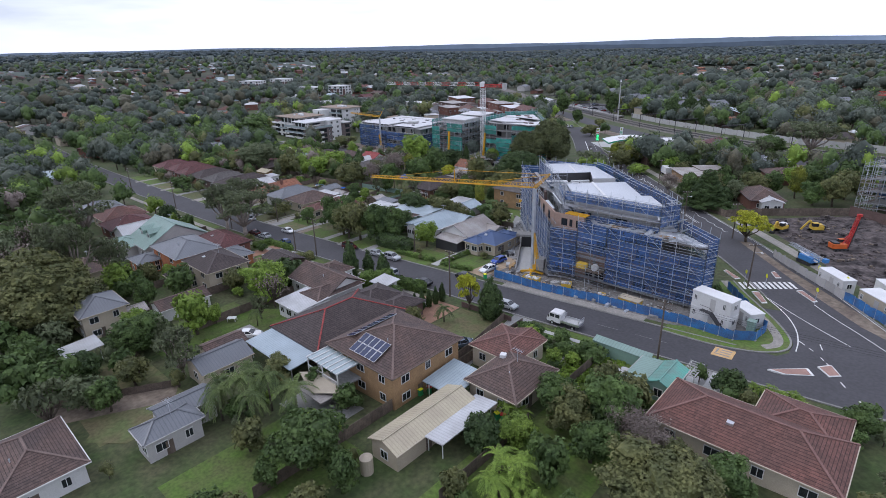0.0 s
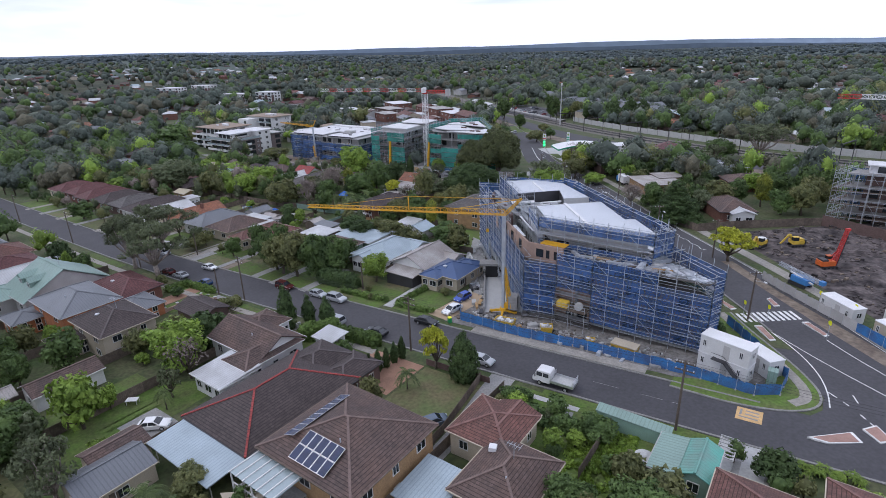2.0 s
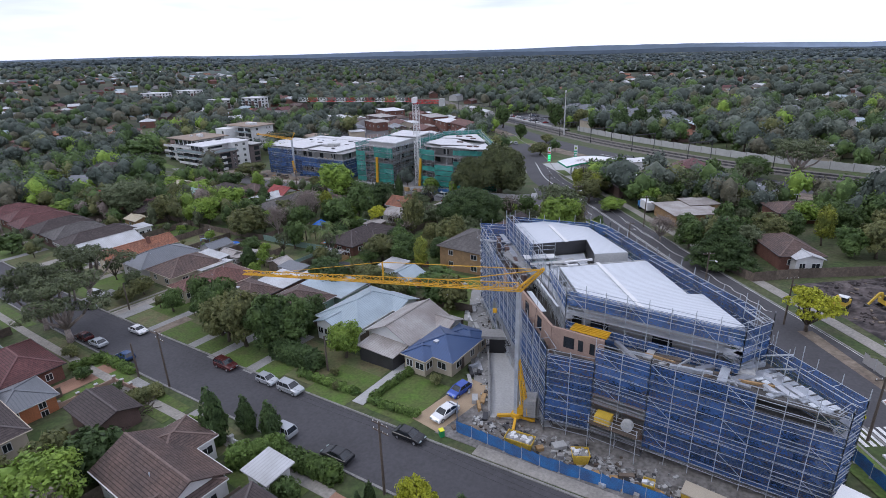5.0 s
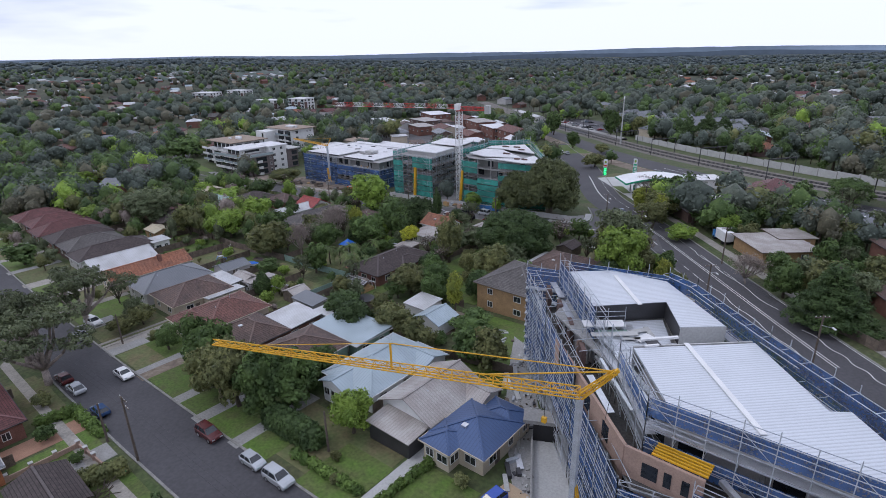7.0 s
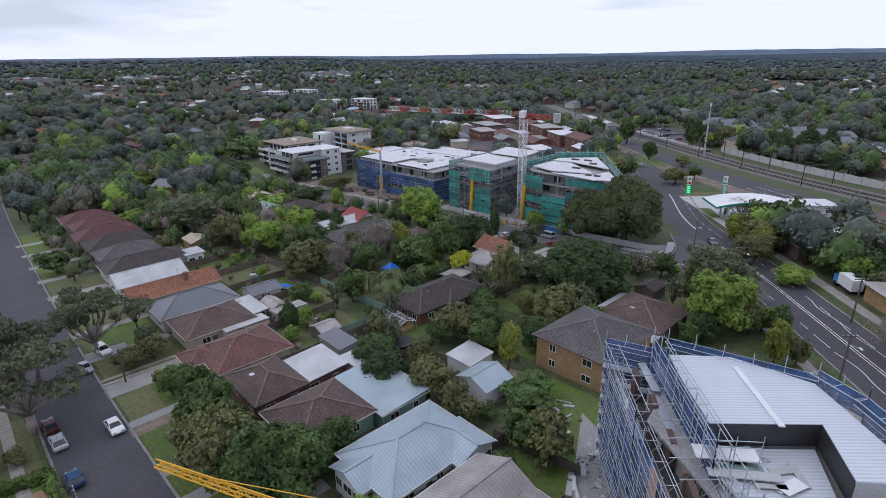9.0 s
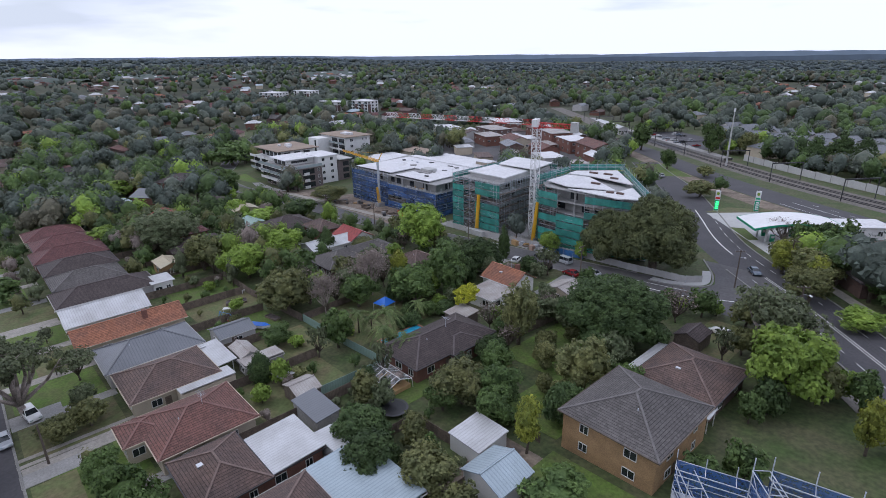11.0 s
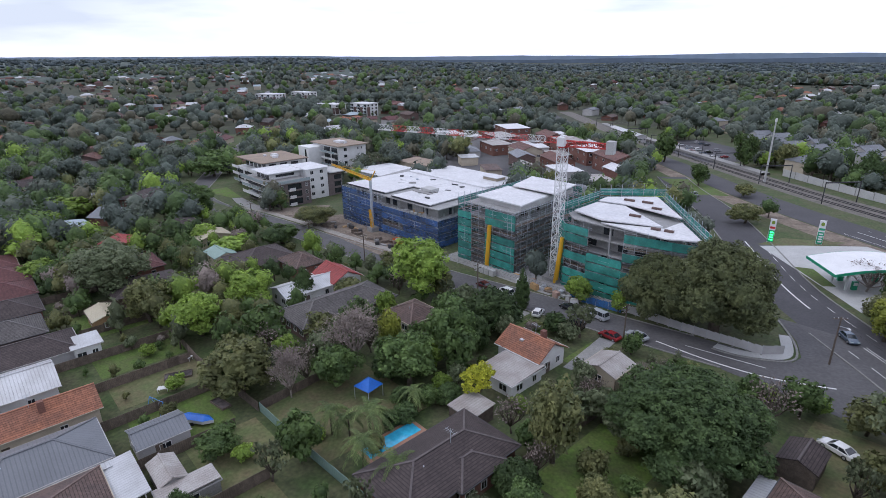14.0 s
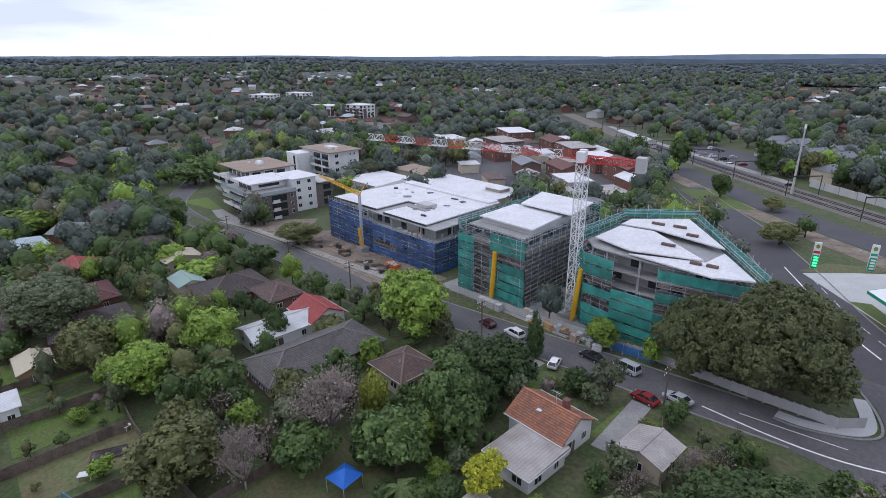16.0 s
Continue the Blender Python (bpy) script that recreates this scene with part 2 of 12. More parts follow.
def foliage(name, col, alt, rnd=0.22, size=2.2, fine=3.0):
    mt = mat(name, col, 0.6, 0.0, 0.22, size, fine, 0.0, alt, 0.2, rnd)
    n, l = mt.node_tree.nodes, mt.node_tree.links
    p, out = n["Principled BSDF"], n["Material Output"]
    hue = [q for q in n if q.bl_idname == "ShaderNodeHueSaturation"][0]
    geo = [q for q in n if q.bl_idname == "ShaderNodeNewGeometry"][0]
    isl, mul = n.new("ShaderNodeMapRange"), n.new("ShaderNodeMath")
    isl.inputs["To Min"].default_value, isl.inputs["To Max"].default_value = 0.72, 1.3
    mul.operation = "MULTIPLY"
    was = hue.inputs["Value"].links[0].from_socket
    l.new(geo.outputs["Random Per Island"], isl.inputs["Value"])
    l.new(was, mul.inputs[0])
    l.new(isl.outputs["Result"], mul.inputs[1])
    l.new(mul.outputs["Value"], hue.inputs["Value"])
    tl, mx = n.new("ShaderNodeBsdfTranslucent"), n.new("ShaderNodeMixShader")
    mx.inputs["Fac"].default_value = 0.22
    l.new(hue.outputs["Color"], tl.inputs["Color"])
    l.new(p.outputs["BSDF"], mx.inputs[1])
    l.new(tl.outputs["BSDF"], mx.inputs[2])
    l.new(mx.outputs["Shader"], out.inputs["Surface"])
    return mt


def caps(base):
    """Bedded ridge tiles: the roof's colour, paler and dustier."""
    c = M[base].node_tree.nodes
    r = [q for q in c if q.bl_idname == "ShaderNodeValToRGB"][0].color_ramp.elements[1].color
    return mat(base + "_caps", tuple(min(0.6, 0.75 * v * 1.5 + 0.04) for v in r[:3]), 0.85, var=0.25, size=0.8)


def glow(name, col, power):
    mt = mat(name, col, 0.5, 0, 0, 1, 1, 0)
    p = mt.node_tree.nodes["Principled BSDF"]
    p.inputs["Emission Color"].default_value, p.inputs["Emission Strength"].default_value = (*col, 1), power
    return mt


M = {
    "asphalt": mat("asphalt", (0.068, 0.066, 0.072), 0.85, var=0.16, size=7.0, fine=2.2, bump=0.1),
    "asphalt_pale": mat("asphalt_pale", (0.100, 0.097, 0.100), 0.85, var=0.18, size=5.0, fine=2.0, bump=0.1),
    "asphalt_new": mat("asphalt_new", (0.07, 0.07, 0.076), 0.85, var=0.12, size=5.0, fine=3.0, bump=0.1),
    "concrete": mat("concrete", (0.28, 0.275, 0.265), 0.85, var=0.18, size=2.5, fine=4.0),
    "site_dust": mat("site_dust", (0.205, 0.195, 0.185), 0.95, var=0.35, size=1.8, fine=2.2, bump=0.6, alt=(0.125, 0.115, 0.105)),
    "concrete_new": mat("concrete_new", (0.42, 0.42, 0.41), 0.8, var=0.12, size=3.0, fine=4.0),
    "slab": mat("slab", (0.30, 0.30, 0.295), 0.85, var=0.2, size=2.0, fine=4.0),
    "kerb": mat("kerb", (0.24, 0.235, 0.22), 0.85, var=0.25, size=1.2, fine=5.0),
    "path": mat("path", (0.30, 0.28, 0.25), 0.9, var=0.2, size=1.8, fine=3.0),
    "drive_tan": mat("drive_tan", (0.40, 0.30, 0.20), 0.85, var=0.15, size=2.0),
    "paving": mat("paving", (0.33, 0.19, 0.13), 0.85, var=0.2, size=1.5),
    "paint": mat("paint", (0.72, 0.72, 0.70), 0.7, var=0.2, size=0.7, fine=6.0, bump=0.0),
    "paint_worn": mat("paint_worn", (0.26, 0.26, 0.255), 0.8, var=0.4, size=0.5, fine=6.0, bump=0.0, alt=(0.10, 0.10, 0.10)),
    "paint_ochre": mat("paint_ochre", (0.62, 0.40, 0.18), 0.7, var=0.2, size=0.7),
    "grass": mat("grass", (0.048, 0.076, 0.022), 0.9, var=0.35, size=4.5, fine=1.6, bump=0.5, alt=(0.082, 0.084, 0.042)),
    "lawn": mat("lawn", (0.082, 0.142, 0.024), 0.9, var=0.3, size=2.2, fine=2.6, bump=0.5, alt=(0.092, 0.112, 0.036), rnd=0.15),
    "lawn_dry": mat("lawn_dry", (0.098, 0.124, 0.046), 0.9, var=0.25, size=3.0, fine=2.0, bump=0.4, alt=(0.130, 0.112, 0.058), rnd=0.15),
    "earth": mat("earth", (0.120, 0.100, 0.096), 0.95, var=0.5, size=2.4, fine=1.1, bump=1.0, alt=(0.026, 0.022, 0.023)),
    "earth_dry": mat("earth_dry", (0.22, 0.18, 0.14), 0.95, var=0.3, size=3.0, fine=1.5, bump=0.6, alt=(0.13, 0.10, 0.08)),
    "country": mat("country", (0.030, 0.038, 0.020), 0.95, var=0.4, size=60.0, fine=0.09, bump=0.0, alt=(0.060, 0.062, 0.036)),
    # blue grey haze is painted into both ridge colours
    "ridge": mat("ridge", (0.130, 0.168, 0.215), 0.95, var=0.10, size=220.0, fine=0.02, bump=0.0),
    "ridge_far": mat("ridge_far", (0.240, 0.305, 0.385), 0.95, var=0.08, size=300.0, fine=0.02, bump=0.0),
    "white_paint": mat("white_paint", (0.62, 0.62, 0.61), 0.6, var=0.10, size=2.0, rnd=0.05),
    "cream": mat("cream", (0.46, 0.40, 0.31), 0.75, var=0.12, size=2.0, rnd=0.08),
    "render_grey": mat("render_grey", (0.42, 0.41, 0.40), 0.8, var=0.12, size=2.0, rnd=0.1),
    "green_weatherboard": mat("green_weatherboard", (0.22, 0.34, 0.28), 0.7, var=0.12, size=1.5),
    "brick_red": mat("brick_red", (0.180, 0.086, 0.066), 0.85, var=0.25, size=1.2, fine=7.0, rnd=0.1),
    "brick_tan": mat("brick_tan", (0.33, 0.21, 0.11), 0.85, var=0.2, size=1.2, fine=7.0, rnd=0.08),
    "brick_orange": mat("brick_orange", (0.44, 0.17, 0.08), 0.85, var=0.2, size=1.2, fine=7.0),
    "brick_grey": mat("brick_grey", (0.150, 0.122, 0.120), 0.85, var=0.2, size=1.2, fine=7.0),
    "brick_brown": mat("brick_brown", (0.13, 0.085, 0.075), 0.85, var=0.2, size=1.2, fine=7.0),
    "brick_pink": mat("brick_pink", (0.36, 0.25, 0.20), 0.85, var=0.15, size=1.2, fine=6.0),
    "tile_brown": ribbed("tile_brown", (0.125, 0.080, 0.066), 0.33, 0.75, var=0.28, tiles=0.36, alt=(0.085, 0.060, 0.054)),
    "tile_dark": ribbed("tile_dark", (0.066, 0.050, 0.048), 0.33, 0.75, var=0.2, tiles=0.36),
    "tile_red": ribbed("tile_red", (0.158, 0.072, 0.058), 0.33, 0.75, var=0.3, tiles=0.36, alt=(0.120, 0.062, 0.052)),
    "tile_maroon": ribbed("tile_maroon", (0.125, 0.046, 0.045), 0.33, 0.7, var=0.2, tiles=0.36),
    "tile_orange": ribbed("tile_orange", (0.33, 0.130, 0.070), 0.33, 0.75, var=0.25, tiles=0.36, alt=(0.22, 0.10, 0.065)),
    "tile_scarlet": ribbed("tile_scarlet", (0.30, 0.045, 0.040), 0.33, 0.6, var=0.15, tiles=0.36),
    "tile_grey": ribbed("tile_grey", (0.110, 0.100, 0.096), 0.33, 0.75, var=0.25, tiles=0.36),
    "iron_white": ribbed("iron_white", (0.50, 0.51, 0.52), 0.45, 0.4, 0.1, alt=(0.38, 0.38, 0.38)),
    "iron_new": ribbed("iron_new", (0.56, 0.59, 0.63), 0.36, 0.35, 0.1, var=0.05, depth=0.6, line=0.62),
    "iron_grey": ribbed("iron_grey", (0.155, 0.165, 0.180), 0.45, 0.45, 0.1),
    "iron_blue": ribbed("iron_blue", (0.055, 0.095, 0.200), 0.45, 0.4, 0.1),
    "iron_pale": ribbed("iron_pale", (0.34, 0.41, 0.45), 0.45, 0.4, 0.1, alt=(0.28, 0.34, 0.37)),
    "iron_tan": ribbed("iron_tan", (0.46, 0.41, 0.29), 0.45, 0.5, 0.0, alt=(0.38, 0.33, 0.24)),
    "iron_green": ribbed("iron_green", (0.10, 0.38, 0.31), 0.45, 0.5, 0.0, alt=(0.16, 0.28, 0.24)),
    "iron_sage": ribbed("iron_sage", (0.22, 0.32, 0.28), 0.45, 0.5, 0.0),
    "iron_old": ribbed("iron_old", (0.38, 0.36, 0.34), 0.45, 0.6, 0.1, var=0.25, alt=(0.26, 0.23, 0.21)),
    "concrete_roof": mat("concrete_roof", (0.60, 0.60, 0.61), 0.8, var=0.12, size=4.0, fine=1.5),
    "roof_tan": mat("roof_tan", (0.27, 0.21, 0.16), 0.85, var=0.15, size=4.0, fine=2.0),
    "glass": mat("window_glass", (0.025, 0.030, 0.036), 0.06, var=0.3, size=1.0, bump=0.0, spec=0.7),
    "glass_rail": mat("balcony_glass", (0.30, 0.36, 0.37), 0.08, var=0.1, bump=0.0, spec=0.7),
    "solar": mat("solar_cells", (0.016, 0.026, 0.075), 0.15, var=0.3, size=0.6, bump=0.0, spec=0.7),
    "alu": mat("aluminium", (0.62, 0.63, 0.65), 0.35, 0.8, var=0.12, size=0.6),
    # dry concrete, its colour darkened to hold scaffold shade
    "earth_wet": mat("wet_concrete", (0.10, 0.095, 0.09), 0.7, var=0.35, size=1.6, fine=4.0),
    "flashing": mat("new_zinc_flashing", (0.74, 0.77, 0.80), 0.3, 0.25, var=0.12, size=0.6),
    "galv": mat("galvanised_steel", (0.46, 0.49, 0.53), 0.5, 0.25, var=0.2, size=0.8),
    "steel_dark": mat("dark_steel", (0.07, 0.07, 0.075), 0.5, 0.5, var=0.2),
    "crane_yellow": mat("crane_yellow", (0.66, 0.36, 0.025), 0.5, var=0.12),
    "plant_yellow": mat("plant_yellow", (0.62, 0.42, 0.06), 0.5, var=0.2),
    "crane_red": mat("crane_red", (0.50, 0.045, 0.040), 0.5, var=0.12),
    "crane_white": mat("crane_white", (0.68, 0.68, 0.68), 0.5, var=0.1),
    "plant_blue": mat("plant_blue", (0.06, 0.22, 0.50), 0.5, var=0.15),
    "plant_orange": mat("plant_orange", (0.60, 0.13, 0.03), 0.5, var=0.15),
    "net_blue": netting("blue_netting", (0.026, 0.085, 0.235), 0.26),
    "net_green": netting("green_netting", (0.028, 0.255, 0.212), 0.16),
    "net_grey": netting("grey_netting", (0.20, 0.21, 0.22), 0.4),
    "hoard_blue": mat("blue_hoarding_cloth", (0.035, 0.17, 0.42), 0.7, var=0.35, size=1.5, alt=(0.05, 0.10, 0.22)),
    "timber": mat("weathered_timber", (0.150, 0.118, 0.094), 0.9, var=0.35, size=0.7, rnd=0.2),
    "timber_pole": mat("timber_pole", (0.120, 0.095, 0.078), 0.9, var=0.25, size=0.5),
    "timber_new": mat("new_timber", (0.42, 0.27, 0.13), 0.8, var=0.2, size=0.5),
    "bark": mat("bark", (0.100, 0.080, 0.062), 0.95, var=0.35, size=0.4, bump=0.6),
    "bark_pale": mat("pale_bark", (0.32, 0.27, 0.24), 0.9, var=0.35, size=0.5, bump=0.3),
    "rubber": mat("rubber", (0.018, 0.018, 0.019), 0.85, var=0.2),
    "black": mat("black_plastic", (0.02, 0.02, 0.022), 0.5, var=0.1),
    "pool": mat("pool_water", (0.05, 0.42, 0.62), 0.05, var=0.15, size=1.5, fine=1.5, bump=0.1, spec=0.6),
    "tarp_blue": mat("blue_tarpaulin", (0.015, 0.14, 0.55), 0.5, var=0.2),
    "ballast": mat("ballast", (0.16, 0.145, 0.13), 0.95, var=0.3, size=2.0, fine=3.0),
    "red_paint": mat("red_surface", (0.36, 0.22, 0.18), 0.85, var=0.2, size=1.0),
    "sign_yellow": mat("sign_yellow", (0.75, 0.75, 0.03), 0.5, var=0.05),
    "green_plastic": mat("green_plastic", (0.03, 0.28, 0.10), 0.45, var=0.1),
    "red_plastic": mat("red_plastic", (0.50, 0.03, 0.03), 0.45, var=0.1),
    "canopy_green": mat("canopy_green", (0.02, 0.30, 0.16), 0.4, var=0.08),
    "digits": glow("price_digits", (0.05, 0.95, 0.25), 2.5),
}
# distance haze is mixed into the haze leaf colours, and partly into gum
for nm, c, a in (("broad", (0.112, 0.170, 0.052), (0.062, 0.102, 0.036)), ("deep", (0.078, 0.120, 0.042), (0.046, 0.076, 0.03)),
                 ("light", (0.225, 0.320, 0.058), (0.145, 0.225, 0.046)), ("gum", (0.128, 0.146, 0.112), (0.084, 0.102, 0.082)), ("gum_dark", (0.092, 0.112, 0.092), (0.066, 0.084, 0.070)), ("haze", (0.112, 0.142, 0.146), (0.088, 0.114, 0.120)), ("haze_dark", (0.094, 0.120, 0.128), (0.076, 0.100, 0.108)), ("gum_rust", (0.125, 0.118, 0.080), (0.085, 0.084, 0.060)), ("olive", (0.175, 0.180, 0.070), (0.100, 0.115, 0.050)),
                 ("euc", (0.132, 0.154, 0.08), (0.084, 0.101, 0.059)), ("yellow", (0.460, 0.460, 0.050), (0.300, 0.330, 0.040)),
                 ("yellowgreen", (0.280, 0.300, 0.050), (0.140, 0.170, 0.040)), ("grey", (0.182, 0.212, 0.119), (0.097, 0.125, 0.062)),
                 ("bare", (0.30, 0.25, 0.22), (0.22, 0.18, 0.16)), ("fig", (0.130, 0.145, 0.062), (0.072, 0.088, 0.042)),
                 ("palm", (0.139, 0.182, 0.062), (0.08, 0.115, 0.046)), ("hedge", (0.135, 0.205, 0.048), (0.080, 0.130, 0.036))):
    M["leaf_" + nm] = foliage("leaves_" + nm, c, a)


def woods_mat(name, haze_tint, size):
    """Mixed forest: every patch of a tree's width takes its own green, tinted blue for distance haze."""
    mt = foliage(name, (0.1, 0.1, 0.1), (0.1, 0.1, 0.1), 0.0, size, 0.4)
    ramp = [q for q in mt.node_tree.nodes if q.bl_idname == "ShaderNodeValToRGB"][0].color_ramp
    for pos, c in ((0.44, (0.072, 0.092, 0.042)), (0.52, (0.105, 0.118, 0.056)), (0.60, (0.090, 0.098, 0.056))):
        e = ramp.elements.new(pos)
        e.color = (c[0] * haze_tint[0], c[1] * haze_tint[1], c[2] * haze_tint[2], 1)
    ramp.elements[0].color = (0.062 * haze_tint[0], 0.080 * haze_tint[1], 0.040 * haze_tint[2], 1)
    ramp.elements[len(ramp.elements) - 1].color = (0.125 * haze_tint[0], 0.145 * haze_tint[1], 0.056 * haze_tint[2], 1)
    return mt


# nearest ridge, with the least haze in its colour
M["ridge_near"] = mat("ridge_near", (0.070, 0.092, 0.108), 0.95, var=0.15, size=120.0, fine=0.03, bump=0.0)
# far tree tops get the haze as a blue cast in their colour
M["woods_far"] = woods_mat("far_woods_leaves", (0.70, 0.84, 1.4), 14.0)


# ---- ground, roads and paths ----
def sheet_heights(xs, ys):
    return [(x, y, G(x, y)) for y in ys for x in xs]


def grid_axis(c, inner, step, outer):
    a = [c + i * step for i in range(-int(inner / step), int(inner / step) + 1)]
    s, lo, hi = step, a[0], a[-1]
    while hi < outer:
        s *= 1.16
        hi += s
        lo -= s
        a.append(hi)
        a.insert(0, lo)
    return a


gx, gy = grid_axis(-120, 330, 6.0, 4600), grid_axis(140, 280, 6.0, 4600)
ground = Mesh()
ground.v = sheet_heights(gx, gy)
nx = len(gx)
ground.f = [(j * nx + i, j * nx + i + 1, (j + 1) * nx + i + 1, (j + 1) * nx + i) for j in range(len(gy) - 1) for i in range(nx - 1)]
for f in ground.f:
    x, y, _ = ground.v[f[0]]
    ground.m.append(1 if math.hypot(x + 100, y - 120) > 420 else 0)
tagged(part("ground", ground, [M["grass"], M["country"]], None, "", True), "rough grass ground sloping gently to wooded country", "ground", kind="structure")


def along(line, step=4.0):
    """Points every few metres of a polyline with its left-hand normal, smoothed at the bends."""
    pts = [Vector((*p, 0)) for p in line]
    for _ in range(2):
        q = [pts[0]]
        for a, b in zip(pts, pts[1:]):
            q += [a.lerp(b, 0.25), a.lerp(b, 0.75)]
        pts = q + [pts[-1]]
    out = []
    for a, b in zip(pts, pts[1:]):
        k = max(1, int((b - a).length / step))
        out += [a.lerp(b, i / k) for i in range(k)]
    out.append(pts[-1])
    res = []
    for i, p in enumerate(out):
        d = (out[min(i + 1, len(out) - 1)] - out[max(i - 1, 0)]).normalized()
        res.append((p, Vector((-d.y, d.x, 0)), d))
    return res


def strip(name, line, off, width, lift, material, label, category, thick=0.0, parent=None):
    """A band along a line: a sheet, or with thick a raised band with sides."""
    mb, prev = Mesh(), None
    for p, n, _ in along(line):
        a, b = p + n * (off - width / 2), p + n * (off + width / 2)
        za, zb = G(a.x, a.y) + lift, G(b.x, b.y) + lift
        row = [(a.x, a.y, za - thick), (a.x, a.y, za), (b.x, b.y, zb), (b.x, b.y, zb - thick)]
        if prev:
            mb.poly([prev[1], row[1], row[2], prev[2]][::-1])
            if thick:
                mb.poly([prev[0], row[0], row[1], prev[1]][::-1])
                mb.poly([prev[2], row[2], row[3], prev[3]][::-1])
        prev = row
    ob = part(name, mb, material, parent)
    return ob if parent else tagged(ob, label, category, kind="structure")


ROAD_A = [(-420, 80), (-300, 74), (-220, 72.5), (-140, 71.4), (-60, 73.6), (-20, 75.2), (40, 78)]
ROAD_B = [(22, 60), (6, 79), (-5, 95), (-23, 119.5), (-47, 146), (-65, 167), (-88, 194), (-104, 210), (-117, 225), (-131, 248.5), (-152, 280), (-175, 306), (-190, 326)]
ROAD_C = [(-96, 187.5), (-114, 185.5), (-150, 182), (-200, 175), (-260, 171.8), (-297, 167), (-322, 170), (-345, 184), (-400, 214), (-520, 300)]
ROAD_D = [(140, 205), (60, 212), (0, 222), (-60, 243), (-120, 284), (-150, 308), (-175, 330), (-217, 368), (-300, 430), (-420, 540)]
RAIL = [(140, 226), (60, 232), (0, 243), (-50, 262), (-84, 284), (-123, 312), (-160, 343), (-205, 380), (-290, 450), (-420, 570)]
strip("road", ROAD_A, 0, 9.0, 0.03, M["asphalt"], "grey asphalt suburban street with worn surface", "road")
strip("road", ROAD_B, 0, 11.6, 0.038, M["asphalt"], "wide grey asphalt main road with white markings", "road")
strip("road", ROAD_C, 0, 8.4, 0.046, M["asphalt_pale"], "grey asphalt side street past the building sites", "road")
strip("road", ROAD_D, 0, 12.0, 0.054, M["asphalt"], "grey asphalt highway beside the railway", "road")
KERBS = [(ROAD_A, 4.6, -420, -15), (ROAD_A, -4.6, -420, 6), (ROAD_B, 5.9, -104, -8), (ROAD_B, -5.9, -250, -2), (ROAD_B, 5.9, -250, -119), (ROAD_C, 4.3, -500, -108), (ROAD_C, -4.3, -500, -116)]


def cut(line, x0, x1):
    """The stretch of a line between two values of x."""
    pts = [(p.x, p.y) for p, _, _ in along(line)]
    return [p for p in pts if min(x0, x1) <= p[0] <= max(x0, x1)]


for road, off, x0, x1 in KERBS:
    strip("kerb", cut(road, x0, x1), off if road is ROAD_A else off, 0.3, 0.15, M["kerb"], "pale concrete kerb and gutter", "kerb", 0.2)


def flat(name, x0, y0, x1, y1, lift, material, label, category, rot=0.0, kind="structure"):
    """A thin laid patch that follows the ground."""
    cx, cy, lx, ly = (x0 + x1) / 2, (y0 + y1) / 2, abs(x1 - x0), abs(y1 - y0)
    c, s = math.cos(radians(rot)), math.sin(radians(rot))
    k, q = max(1, int(lx / 5)), max(1, int(ly / 5))
    mb = Mesh()

    def at(i, j):
        u, v = (i / k - 0.5) * lx, (j / q - 0.5) * ly
        x, y = cx + c * u - s * v, cy + s * u + c * v
        return (x, y, G(x, y) + lift)

    for i in range(k):
        for j in range(q):
            mb.poly([at(i, j), at(i + 1, j), at(i + 1, j + 1), at(i, j + 1)])
    for a, b in [((i, 0), (i + 1, 0)) for i in range(k)] + [((k, j), (k, j + 1)) for j in range(q)] + [((i + 1, q), (i, q)) for i in range(k)] + [((0, j + 1), (0, j)) for j in range(q)]:
        p0, p1 = at(*a), at(*b)
        mb.poly([(p0[0], p0[1], p0[2] - lift - 0.05), (p1[0], p1[1], p1[2] - lift - 0.05), p1, p0])
    return tagged(part(name, mb, material), label, category, kind=kind)


strip("footpath", cut(ROAD_A, -240, -64), -8.0, 1.4, 0.06, M["path"], "narrow worn concrete footpath on the verge", "footpath", 0.1)
strip("footpath", cut(ROAD_B, -100, -12), -9.6, 2.2, 0.07, M["path"], "concrete footpath along the main road", "footpath", 0.1)
strip("footpath", cut(ROAD_B, -84, -30), 9.6, 2.0, 0.07, M["path"], "concrete footpath along the main road", "footpath", 0.1)
strip("footpath", cut(ROAD_C, -285, -180), -6.6, 2.2, 0.07, M["path"], "pale concrete footpath beside the building sites", "footpath", 0.1)
strip("footpath", cut(ROAD_A, -62, -27), 5.9, 1.8, 0.08, M["path"], "worn concrete footpath along the site hoarding", "footpath", 0.1)

# road markings
def mark(line, off, width, material, label, lift=0.062, dash=0.0, gap=0.0):
    if not dash:
        return strip("road_marking", line, off, width, lift, material, label, "road marking")
    mb, d, last = Mesh(), 0.0, None
    for p, n, t in along(line, 1.0):
        if last is not None and (d % (dash + gap)) < dash:
            q = last
            c = [q - n * (off + width / 2) * -1, q + n * (off - width / 2), p + n * (off - width / 2), p + n * (off + width / 2)]
            mb.poly([(v.x, v.y, G(v.x, v.y) + lift) for v in c])
        if last is not None:
            d += (p - last).length
        last = p
    return tagged(part("road_marking", mb, material), label, "road marking", kind="structure")


